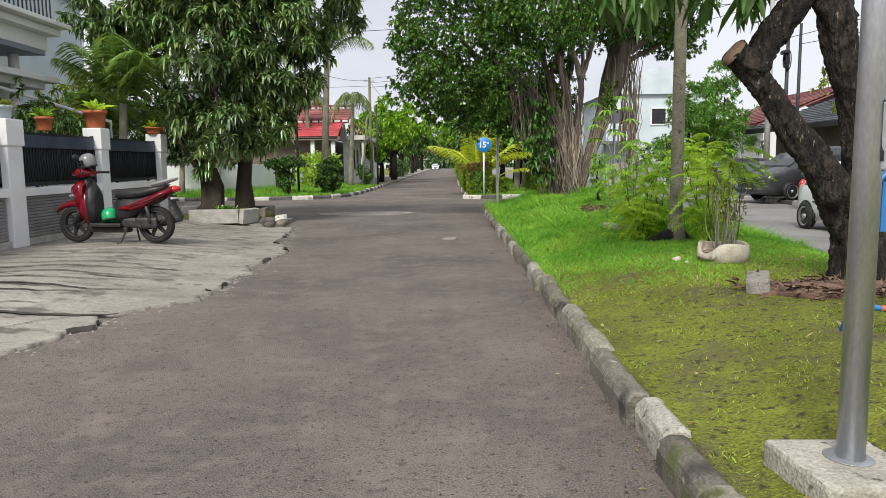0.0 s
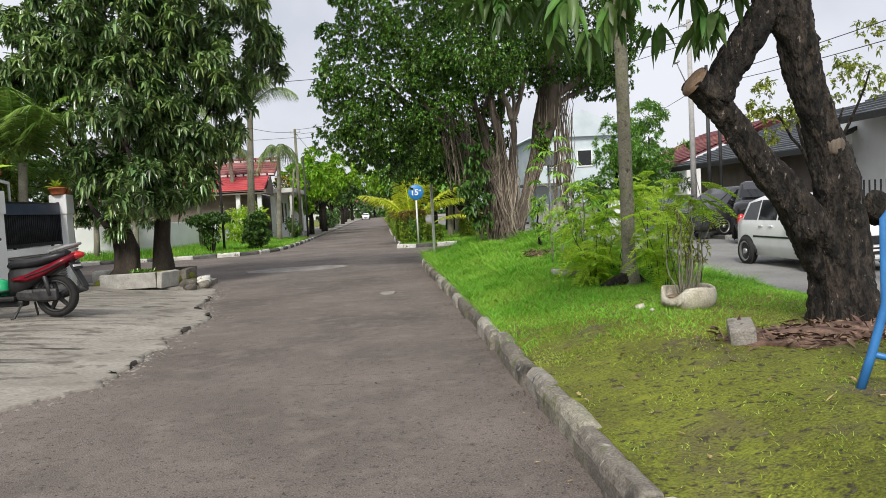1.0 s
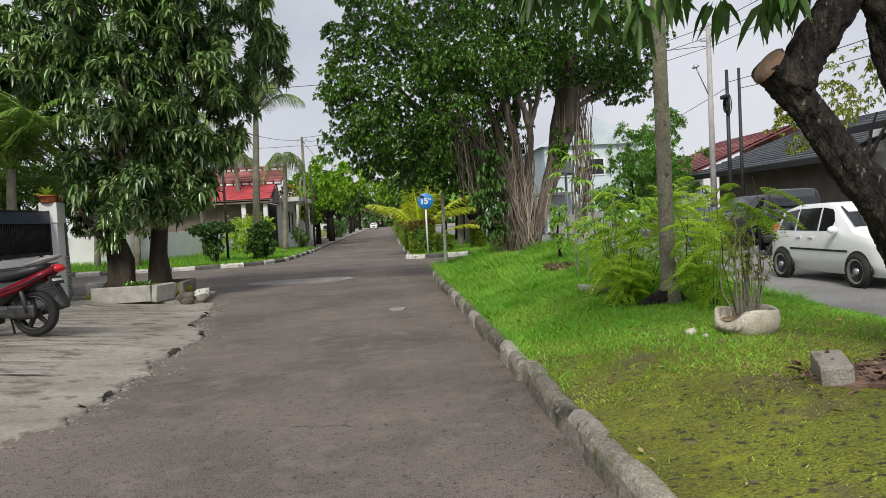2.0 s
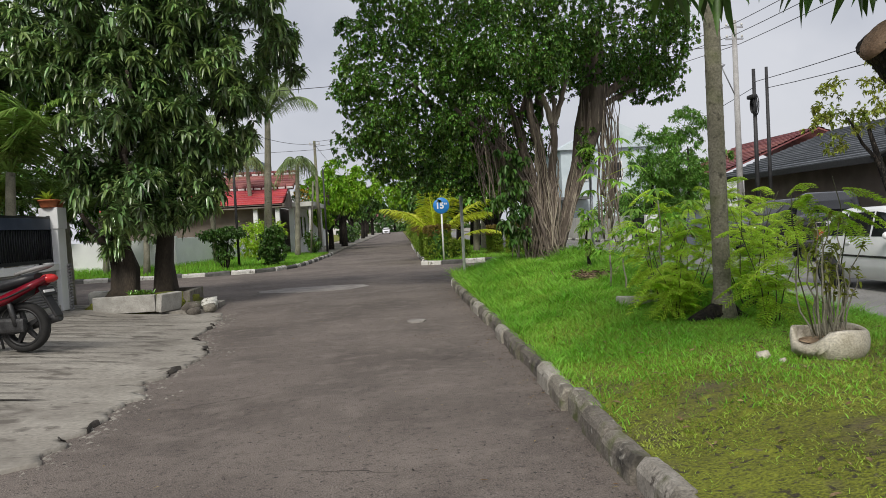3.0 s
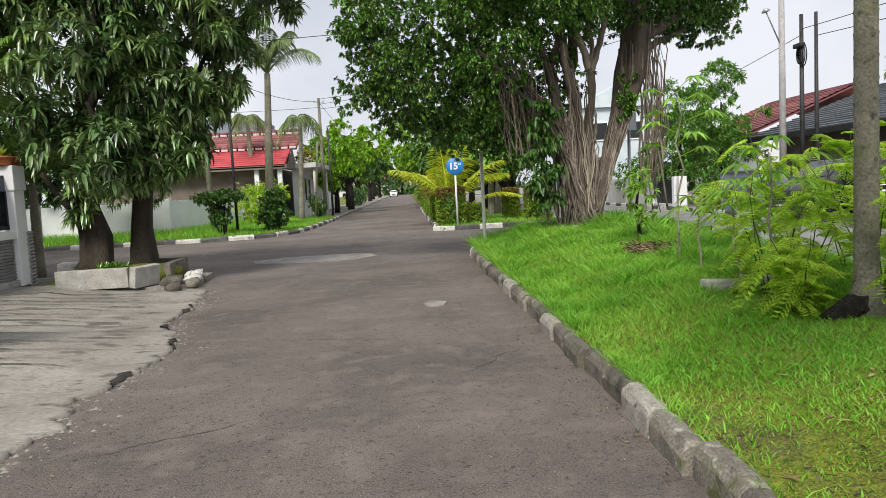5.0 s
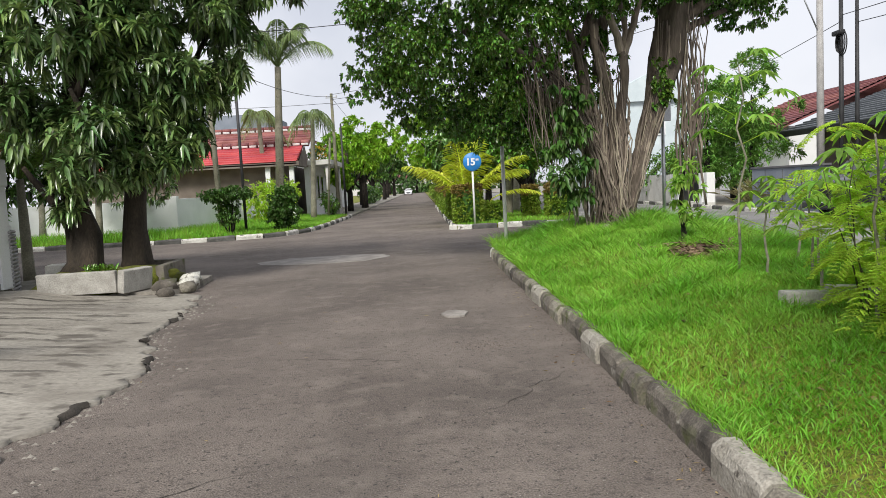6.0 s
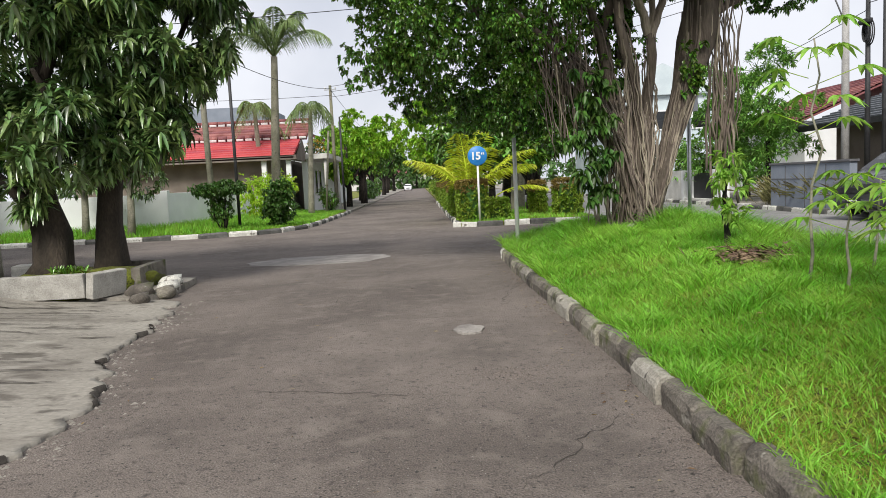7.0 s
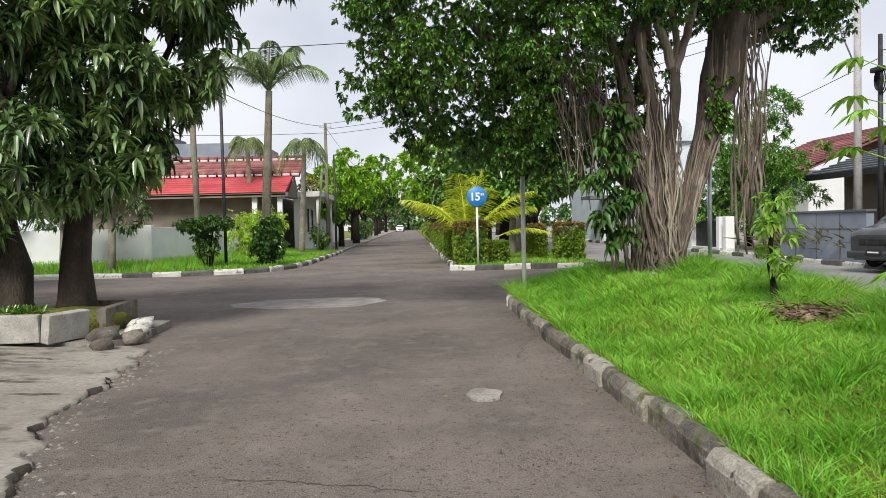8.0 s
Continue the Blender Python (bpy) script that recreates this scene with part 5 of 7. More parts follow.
shrub("shrub", "leafy green shrubs in the front garden", (-8.6, 14.3, 0.25), [(0, 0, 1.7, 0.9, 1.2, 0.7), (-0.6, 1.6, 2.2, 1.1, 1.2, 1.0), (-1.2, -0.8, 1.9, 1.0, 1.0, 0.8)], 420, 8, 0.16, 0.06, 0.4, M_FIG, 51)
shrub("shrub", "tall leafy shrub behind the garden palm", (-9.6, 21.4, 0.1), [(0, 0, 2.4, 1.3, 1.0, 1.3), (0.6, 0.2, 3.6, 1.1, 1.0, 1.0), (-1.2, 0.5, 3.0, 1.2, 1.0, 1.2), (1.5, 0, 2.6, 0.9, 0.9, 1.1)], 800, 8, 0.16, 0.07, 0.4, M_FIG, 53)
shrub("shrub", "yellow-green shrub in the front garden", (-9.8, 19.0, 0.1), [(0, 0, 2.6, 1.2, 1.1, 1.2), (0.5, 0.3, 3.6, 0.8, 0.8, 0.6)], 300, 8, 0.16, 0.06, 0.4, M_OLIVE, 52)

# ---- the motor scooter ----


def wheel(name, r, w, parent, at, spokes=5, seed=0, rim=M_RIM):
    wh = part(name, Shape().lathe([(r * 0.74, -w * 0.42), (r * 0.9, -w * 0.5), (r * 0.98, -w * 0.3), (r, 0), (r * 0.98, w * 0.3), (r * 0.9, w * 0.5), (r * 0.74, w * 0.42), (r * 0.74, -w * 0.42)], (0, 0, 0), (90, 0, 0), 28), M_TYRE, parent)
    wh.location = at
    part("rim", Shape().lathe([(r * 0.66, -w * 0.36), (r * 0.76, -w * 0.44), (r * 0.76, w * 0.44), (r * 0.66, w * 0.36), (r * 0.66, -w * 0.36)], (0, 0, 0), (90, 0, 0), 28), rim, wh)
    part("hub", Shape().lathe([(0, -w * 0.45), (r * 0.18, -w * 0.45), (r * 0.2, 0), (r * 0.18, w * 0.45), (0, w * 0.45)], (0, 0, 0), (90, 0, 0), 16), rim, wh)
    for k in range(spokes):
        a = 2 * math.pi * k / spokes + seed
        part("spoke", Shape().loft([[(c * math.cos(a) - s * math.sin(a), y, c * math.sin(a) + s * math.cos(a)) for s, y in ((-q, -w * 0.2), (q, -w * 0.2), (q, w * 0.2), (-q, w * 0.2))] for c, q in ((r * 0.15, r * 0.09), (r * 0.7, r * 0.055))], soft=False), rim, wh)
    return wh


def scooter(at, turn, s):
    """A motor scooter, nose towards -x."""
    t = thing("motor_scooter", "red and black motor scooter on its side stand", "scooter", at, turn)
    t.scale = (s, s, s)
    R = 0.275
    wheel("wheel", R, 0.1, t, (-0.64, 0, R), 6, 0.2, M_BLACKPLASTIC)
    wheel("wheel", R, 0.12, t, (0.62, 0, R), 5, 0.5, M_BLACKPLASTIC)

    def skin(rows, half):
        """Side profile rows of (x, low z, high z) with half widths, rounded over."""
        return Shape().loft([[(x, -h * 0.6, z0), (x, -h, z0 * 0.6 + z1 * 0.4), (x, -h * 0.85, z0 * 0.2 + z1 * 0.8), (x, 0, z1), (x, h * 0.85, z0 * 0.2 + z1 * 0.8), (x, h, z0 * 0.6 + z1 * 0.4), (x, h * 0.6, z0)] for (x, z0, z1), h in zip(rows, half)])

    part("front_fender", skin([(-0.95, 0.43, 0.48), (-0.86, 0.5, 0.57), (-0.68, 0.54, 0.64), (-0.5, 0.5, 0.62), (-0.4, 0.4, 0.5)], [0.03, 0.065, 0.075, 0.07, 0.05]), M_RED, t)
    part("fork", Shape().tube([(-0.64, -0.075, 0.275), (-0.5, -0.06, 0.62)], 0.022, 8).tube([(-0.64, 0.075, 0.275), (-0.5, 0.06, 0.62)], 0.022, 8), M_DARKMETAL, t)
    part("leg_shield", skin([(-0.66, 0.72, 0.84), (-0.58, 0.58, 0.92), (-0.5, 0.5, 0.95), (-0.44, 0.52, 0.92)], [0.08, 0.15, 0.17, 0.15]), M_RED, t)
    part("lower_shield", skin([(-0.54, 0.4, 0.66), (-0.45, 0.3, 0.8), (-0.38, 0.28, 0.84)], [0.12, 0.165, 0.15]), M_RED, t)
    part("inner_shield", skin([(-0.4, 0.28, 0.9), (-0.33, 0.26, 0.92), (-0.27, 0.27, 0.8)], [0.15, 0.16, 0.12]), M_BLACKPLASTIC, t)
    part("turn_signal", Shape().ball((-0.6, -0.135, 0.7), (0.07, 0.02, 0.028)), M_CHROME, t)
    part("turn_signal", Shape().ball((-0.6, 0.135, 0.7), (0.07, 0.02, 0.028)), M_CHROME, t)
    part("handlebar_cowl", skin([(-0.62, 0.98, 1.06), (-0.5, 0.97, 1.12), (-0.4, 0.98, 1.1), (-0.34, 1.0, 1.06)], [0.09, 0.16, 0.15, 0.1]), M_RED, t)
    part("handlebar", Shape().tube([(-0.3, -0.34, 1.04), (-0.42, -0.15, 1.04), (-0.42, 0.15, 1.04), (-0.3, 0.34, 1.04)], 0.018, 8), M_BLACKPLASTIC, t)
    part("mirror", Shape().tube([(-0.4, -0.2, 1.05), (-0.42, -0.26, 1.22)], 0.008, 6).ball((-0.42, -0.28, 1.26), (0.03, 0.07, 0.045)), M_BLACKPLASTIC, t)
    part("steering_column", Shape().tube([(-0.52, 0, 0.58), (-0.42, 0, 1.0)], 0.05, 10), M_BLACKPLASTIC, t)
    part("footboard", Shape().box((-0.12, 0, 0.27), (0.5, 0.3, 0.06), bevel=0.02).box((-0.1, 0, 0.2), (0.6, 0.16, 0.09), bevel=0.03), M_BLACKPLASTIC, t)
    part("seat", skin([(0.03, 0.66, 0.72), (0.12, 0.66, 0.79), (0.3, 0.66, 0.78), (0.46, 0.68, 0.8), (0.66, 0.72, 0.86), (0.8, 0.78, 0.87)], [0.09, 0.13, 0.14, 0.15, 0.13, 0.08]), M_SEAT, t)
    part("under_seat", skin([(0.04, 0.26, 0.68), (0.16, 0.32, 0.7), (0.3, 0.4, 0.7), (0.46, 0.5, 0.7), (0.7, 0.62, 0.76)], [0.11, 0.14, 0.15, 0.14, 0.1]), M_BLACKPLASTIC, t)
    for sgn in (-1, 1):
        part("side_panel", Shape().loft([[(x, sgn * (h + 0.012), z0), (x, sgn * (h + 0.03), (z0 + z1) / 2), (x, sgn * (h + 0.012), z1), (x, sgn * (h - 0.02), (z0 + z1) / 2)] for x, z0, z1, h in ((0.12, 0.5, 0.53, 0.14), (0.32, 0.48, 0.58, 0.145), (0.52, 0.54, 0.66, 0.14), (0.74, 0.66, 0.76, 0.11), (0.93, 0.77, 0.84, 0.06))]), M_RED, t)
        part("stripe", Shape().loft([[(x, sgn * (h + 0.034), z0), (x, sgn * (h + 0.04), z0 + 0.01), (x, sgn * (h + 0.034), z0 + 0.02)] for x, z0, h in ((0.3, 0.53, 0.142), (0.55, 0.61, 0.135), (0.78, 0.71, 0.1))]), M_BLACKPLASTIC, t)
        part("front_trim", Shape().loft([[(x, sgn * y, z), (x + 0.02, sgn * (y + 0.012), z + 0.015), (x + 0.03, sgn * y, z + 0.03)] for x, y, z in ((-0.66, 0.1, 0.66), (-0.6, 0.145, 0.73), (-0.5, 0.168, 0.83))]), M_GREYSHELL, t)
    part("tail_lamp", Shape().ball((0.92, 0, 0.8), (0.09, 0.09, 0.05)), M_REDLAMP, t)
    part("grab_rail", Shape().tube([(0.62, -0.12, 0.86), (0.85, -0.1, 0.92), (0.97, 0, 0.95), (0.85, 0.1, 0.92), (0.62, 0.12, 0.86)], 0.02, 8), M_SLAT, t)
    part("rear_mudguard", Shape().box((0.92, 0, 0.55), (0.03, 0.13, 0.38), (0, -28, 0), 0.01), M_BLACKPLASTIC, t)
    pl = part("number_plate", Shape().box((0.9, 0, 0.66), (0.012, 0.25, 0.1), (0, -25, 0), 0.004), M_PLATE, t)
    part("bar", Shape().box((0.91, 0, 0.665), (0.012, 0.18, 0.03), (0, -25, 0)), M_SIGNWHITE, pl)
    part("engine", Shape().box((0.34, 0, 0.3), (0.46, 0.2, 0.16), (0, 6, 0), 0.05).box((0.52, -0.1, 0.31), (0.34, 0.08, 0.16), (0, 0, 0), 0.04), M_DARKMETAL, t)
    part("exhaust", Shape().tube([(0.3, 0.14, 0.22), (0.5, 0.16, 0.25), (0.6, 0.17, 0.28), (0.92, 0.17, 0.36)], (0.02, 0.03, 0.055, 0.05), 10), M_DARKMETAL, t)
    part("shock_absorber", Shape().tube([(0.6, -0.12, 0.3), (0.52, -0.12, 0.6)], 0.03, 8), M_DARKMETAL, t)
    part("side_stand", Shape().tube([(0.2, -0.1, 0.2), (0.14, -0.18, 0.02), (0.1, -0.19, 0.012)], 0.014, 6), M_DARKMETAL, t)
    part("centre_stand", Shape().tube([(0.25, 0.1, 0.2), (0.27, 0.12, 0.02)], 0.014, 6), M_DARKMETAL, t)
    return t


sc_front, sc_rear = Vector((-6.35, 12.2, 0)), Vector((-4.9, 12.03, 0))
mid = (sc_front + sc_rear) / 2
SS = (sc_rear - sc_front).length / 1.26
sct = math.degrees(math.atan2((sc_rear - sc_front).y, (sc_rear - sc_front).x))
slope = math.degrees(math.atan2(float(drive_z(sc_front.x, 11) - drive_z(sc_rear.x, 11)), 1.44))
sz = float(drive_z(mid.x, mid.y)) + 0.01
ob = scooter((mid.x, mid.y, sz), sct, SS)
place = pose(mid.x, mid.y, sz, 0, slope, sct) @ Matrix.Diagonal((SS, SS, SS, 1))
ob.matrix_world = place


def helmet(at, turn, shell, label):
    t = thing("helmet", label, "helmet", (0, 0, 0))
    t.matrix_world = pose(*at, *turn)
    prof = [(0.0, 0.14), (0.06, 0.132), (0.11, 0.095), (0.135, 0.04), (0.138, -0.03), (0.125, -0.09), (0.118, -0.1), (0.112, -0.09), (0.122, -0.03), (0.11, 0.04), (0.06, 0.11), (0, 0.125)]
    part("shell", Shape().lathe(prof, seg=24), shell, t)
    part("visor", Shape().loft([[(r * math.cos(a), r * math.sin(a), z) for a in np.linspace(-1.1, 1.1, 10)] for r, z in ((0.141, 0.04), (0.148, 0.0), (0.142, -0.06))], closed=False, caps=False), M_GLASS, t)
    part("trim", Shape().lathe([(0.128, -0.1), (0.137, -0.085), (0.132, -0.075), (0.12, -0.09), (0.128, -0.1)], seg=24), M_BLACKPLASTIC, t)
    return t


h1 = place @ Vector((-0.4, -0.02, 1.2))
helmet(h1, (0, 12, 200), M_GREYSHELL, "shiny grey helmet hung on the scooter's handlebar")
h2 = place @ Vector((-0.1, -0.02, 0.4))
helmet(h2, (12, 18, 160), M_GREEN, "green helmet resting on the scooter's footboard")

# ---- on the near median ----
gx, gy = 1.8, 2.82
gz0 = float(median_z(gx, gy))
t = thing("lamp_post", "galvanised steel lamp post on a square concrete footing", "lamp post", (gx, gy, gz0))
part("footing", Shape().box((-0.02, -0.03, -0.1), (0.5, 0.5, 0.3), (0, 2, 4), 0.025), M_KERB_L, t)
part("base_paint", Shape().lathe([(0.0, 0.0525), (0.1, 0.0525), (0.098, 0.054), (0.0, 0.054)], (-0.01, 0, 0), (0, 2, 0)), M_GALV, t, "splash of silver paint")
part("pole", Shape().tube([(0, 0, 0.0), (0, 0, 2.2), (0, 0, 5.5)], (0.056, 0.052, 0.045), 24), M_GALV, t)
part("hatch", Shape().box((0.055, -0.03, 1.4), (0.04, 0.08, 0.27), (3, 0, -30), 0.008), M_GALV, t, "dented access cover")
part("hatch_gap", Shape().box((0.028, -0.05, 1.42), (0.012, 0.012, 0.24), (0, 0, -35)), M_GATE, t)

t = thing("tube_stand", "blue tubular steel stand with orange rail", "stand", (2.86, 4.75, float(median_z(2.95, 4.75))), turn=-4)
part("leg", Shape().tube([(-0.05, 0, -0.03), (0.03, 0, 0.2), (0.12, 0, 0.5), (0.12, 0, 1.0), (0.18, 0, 1.08), (0.7, 0, 1.08)], 0.026, 10), M_BLUETUBE, t)
part("leg", Shape().tube([(1.0, 0, -0.03), (0.76, 0, 0.55), (0.76, 0, 1.0), (0.7, 0, 1.08)], 0.026, 10), M_BLUETUBE, t)
part("rail", Shape().tube([(0.03, 0, 0.2), (0.16, 0, 0.16), (0.3, 0, 0.14)], 0.02, 8), M_BLUETUBE, t)
part("rail", Shape().tube([(0.2, 0, 0.155), (0.9, 0, 0.15)], 0.022, 8), M_ORANGE, t)
part("panel", Shape().box((0.46, 0.02, 0.85), (0.58, 0.02, 0.34), bevel=0.005), M_BLUETUBE, t)
pl = part("plate", Shape().box((0.46, -0.0, 0.9), (0.5, 0.015, 0.16), bevel=0.005), M_SIGNWHITE, t)

# broken kerb block, chips and bark round the forked tree
ob = part("concrete_block", Shape().box((0, 0.12, 0.09), (0.2, 0.44, 0.24), (0, 0, 0), 0.025), M_KERB_L)
ob.matrix_world = pose(2.86, 6.2, float(median_z(2.84, 6.3)) - 0.07, 3, -4, -24)
tagged(ob, "old concrete block half sunk in the soil by the tree", "block")
q = np.random.default_rng(12)
n = 1100
px = q.normal(3.6, 0.36, n)
py = q.normal(6.25, 0.17, n)
chips = leaf_mesh("wood_chips", np.stack([px, py, median_z(px, py) + q.uniform(0.01, 0.07, n)], 1), np.stack([q.normal(size=n), q.normal(size=n), q.normal(0, 0.25, n)], 1), q.uniform(0.03, 0.16, n), q.uniform(0.012, 0.045, n), 0.1)
tagged(part("wood_chips", chips, M_CHIP), "reddish-brown bark chips and rotten wood round the tree foot", "bark", kind="stuff")
ob = part("soil_mound", Shape().ball((0, 0, 0), (0.75, 0.34, 0.09), 20, 8, rough=0.5), M_CHIP)
ob.matrix_world = pose(3.5, 6.25, float(median_z(3.5, 6.25)), 0, 0, 4)
tagged(ob, "low heap of brown soil and rotten wood", "soil")

# the cast-stone pot with a bare-stemmed shrub
qx, qy = 3.3, 8.2
t = thing("planter_pot", "cracked round cast-stone pot with bare stems", "planter", (qx, qy, float(median_z(qx, qy)) - 0.03))
prof = [(0.0, 0.0), (0.2, 0.0), (0.245, 0.025), (0.28, 0.09), (0.29, 0.17), (0.28, 0.235), (0.268, 0.25), (0.235, 0.252), (0.232, 0.235), (0.245, 0.17), (0.22, 0.14), (0.0, 0.14)]
sh = Shape().lathe(prof, seg=30)
sh.v = [(x, y, z + (0.012 * math.sin(3 * math.atan2(y, x)) - 0.11 * max(0, min(1, (-0.12 - x) * 9)) * (y < 0.1)) * (z > 0.15)) for x, y, z in sh.v]
part("pot", sh, M_POT_WHITE, t)
part("soil", Shape().lathe([(0.0, 0.17), (0.15, 0.165), (0.225, 0.15)], seg=16), M_CHIP, t)
q = random.Random(3)
tips = []
for k in range(20):
    a, rr0 = q.uniform(0, 6.28), q.uniform(0.02, 0.13)
    top = Vector((rr0 * 1.6 * math.cos(a) + q.uniform(-0.08, 0.08), rr0 * 1.6 * math.sin(a), q.uniform(0.55, 1.15)))
    part("stem", Shape().tube(limb((rr0 * math.cos(a), rr0 * math.sin(a), 0.14), top, 0.09, 9, k), np.linspace(0.009, 0.004, 9), 6), M_BARK_GREY, t)
    tips.append(tuple(top))
    tips.append(tuple(top * 0.8))
part("leaves", rosette_leaves("leaves", np.array(tips), np.tile(UP, (40, 1)), 7, 0.07, 0.025, 0.4, 1.0, 4), M_OLIVE, t)
for x, y, s in ((2.78, 8.25, 0.06), (2.83, 8.05, 0.035)):
    ob = part("stone", Shape().ball((0, 0, 0), (s, s, s * 0.7), 9, 6, rough=0.5), M_POT_WHITE)
    ob.matrix_world = pose(x, y, float(median_z(x, y)) + s * 0.3)
    tagged(ob, "pale broken stone lying in the grass", "stone", "pale stones")


def feather_shrub(at, height, stems, reach, seed, label="light feathery-leaved legume shrub in the grass"):
    t = thing("feathery_shrub", label, "shrub", at, group="feathery shrubs")
    q = random.Random(seed)
    bases, heads, rises = [], [], []
    for k in range(stems):
        a = 2 * math.pi * k / stems + q.uniform(-0.4, 0.4)
        top = Vector((reach * q.uniform(0.3, 0.8) * math.cos(a), reach * q.uniform(0.3, 0.8) * math.sin(a), height * q.uniform(0.65, 1.0)))
        pts = limb((0.05 * math.cos(a), 0.05 * math.sin(a), -0.03), top, 0.06, 7, seed + k)
        part("stem", Shape().tube(pts, np.linspace(0.008, 0.003, 7), 6), M_TWIG, t)
        for j in range(11 if stems > 3 else 9):
            u = q.uniform(0.2 if stems > 3 else 0.65, 1.0) * (len(pts) - 1)
            i0 = min(int(u), len(pts) - 2)
            bases.append(tuple(pts[i0].lerp(pts[i0 + 1], u - i0)))
            heads.append(q.uniform(0, 2 * math.pi))
            rises.append(q.uniform(-0.5, 1.1))
    part("foliage", feather_leaves("foliage", bases, heads, rises, 0.36, 12, 0.085, seed), M_FEATHER, t)
    return t


for i, (x, y, hh, st, re) in enumerate(((3.0, 10.6, 0.75, 4, 0.55), (3.1, 11.2, 1.35, 5, 0.7), (3.7, 11.8, 1.7, 5, 0.75), (4.05, 11.0, 1.5, 5, 0.8), (3.75, 9.9, 1.3, 4, 0.65), (4.6, 12.4, 1.5, 4, 0.7), (3.42, 8.4, 1.6, 2, 0.35))):
    feather_shrub((x, y, float(median_z(x, y))), hh, st, re, 60 + i * 3)


def cassava(at, height, seed, n=5, s=1.0):
    """A thin upright sapling with hand-shaped leaves on long stalks."""
    t = thing("sapling", "thin young cassava-like sapling with fingered leaves", "sapling", at, group="saplings")
    q = random.Random(seed)
    part("stem", Shape().tube(limb((0, 0, -0.03), (q.uniform(-0.1, 0.1), q.uniform(-0.1, 0.1), height), 0.03, 8, seed), np.linspace(0.016, 0.007, 8), 6), M_BARK_GREY, t)
    for k in range(n):
        a = 2.4 * k + q.uniform(-0.3, 0.3)
        z = height * (0.62 + 0.38 * k / max(1, n - 1))
        reach = q.uniform(0.22, 0.42) * s
        tip = Vector((reach * math.cos(a), reach * math.sin(a), z + 0.14 * s))
        f = part("stalk", Shape().tube([(0, 0, z), tuple(tip)], 0.004, 5), M_FEATHER, t)
        m = 7
        ang = a + np.linspace(-1.7, 1.7, m)
        way = np.stack([np.cos(ang), np.sin(ang), np.full(m, -0.05)], 1)
        part("leaf", leaf_mesh("leaf", np.tile(np.array(tip), (m, 1)), way, np.array([0.13, 0.18, 0.22, 0.24, 0.22, 0.18, 0.13]) * s, 0.055 * s, 0.5, roll=0.3), M_CASSAVA, f)
    return t


for i, (x, y, hh, n, s) in enumerate(((3.5, 12.75, 0.95, 9, 1.0), (3.25, 13.1, 0.75, 7, 0.9), (3.0, 11.0, 1.35, 8, 0.9), (4.0, 14.0, 0.9, 8, 1.0), (3.1, 13.5, 2.15, 11, 1.0), (4.35, 13.0, 1.15, 8, 1.1), (3.3, 12.2, 0.7, 7, 0.9))):
    cassava((x, y, float(median_z(x, y))), hh, 90 + i, n, s)
shrub("sapling", "leafy young tree sapling in the long grass", (3.45, 15.95, float(median_z(3.45, 15.95))), [(0, 0, 0.8, 0.24, 0.24, 0.34), (0.02, 0, 1.1, 0.17, 0.17, 0.22), (0.1, 0, 0.45, 0.2, 0.2, 0.16)], 42, 6, 0.12, 0.05, 0.4, M_CASSAVA, 71, 2)
for x, y, a in ((2.85, 11.7, 8), (3.3, 11.8, -5)):
    ob = part("kerb_fragment", Shape().box((0, 0, 0.03), (0.42, 0.14, 0.16), (0, 0, 0), 0.02), M_BASECONC)
    ob.matrix_world = pose(x, y, float(median_z(x, y)) + 0.02, 0, 4, a)
    tagged(ob, "loose old kerb fragment lying in the grass", "block", "kerb fragments")
ob = part("tree_stump", Shape().lathe([(0.34, -0.08), (0.28, 0.03), (0.24, 0.09), (0.2, 0.1), (0.0, 0.07)], seg=18), M_CHIP)
ob.matrix_world = pose(3.3, 15.0, float(median_z(3.3, 15.0)) + 0.01)
tagged(ob, "low rotten tree stump in the grass", "stump")
q = np.random.default_rng(19)
n = 420
px, py = q.normal(3.3, 0.26, n), q.normal(14.95, 0.22, n)
chips = leaf_mesh("wood_chips", np.stack([px, py, median_z(px, py) + q.uniform(0.05, 0.14, n)], 1), np.stack([q.normal(size=n), q.normal(size=n), q.normal(0, 0.3, n)], 1), q.uniform(0.05, 0.2, n), q.uniform(0.012, 0.04, n), 0.1)
tagged(part("wood_chips", chips, M_CHIP), "dead brown leaves and rotten wood round the stump", "bark", kind="stuff")
for x, y, z0, z1, lab in ((1.55, 21.35, 0.1, 2.3, "slim white-painted post at the tip of the median"), (5.0, 21.3, 0.05, 2.75, "slim grey steel post with a small plate")):
    t = thing("post", lab, "post", (x, y, z0))
    part("shaft", Shape().tube([(0, 0, -0.05), (0, 0, z1 - z0)], 0.04, 12), M_SIGNWHITE if x < 3 else M_GALV, t)
    if x > 3:
        part("plate", Shape().box((0.0, -0.05, z1 - z0 + 0.1), (0.34, 0.03, 0.42), bevel=0.01), M_GALV, t, "back of a small metal sign")
ob = part("stone", Shape().ball((0, 0, 0), (0.14, 0.1, 0.09), 9, 6, rough=0.4), M_BASECONC)
ob.matrix_world = pose(3.1, 18.95, float(median_z(3.1, 18.95)) + 0.03)
tagged(ob, "pale stone lying at the foot of the banyan", "stone", "pale stones")

# ---- parked cars ----


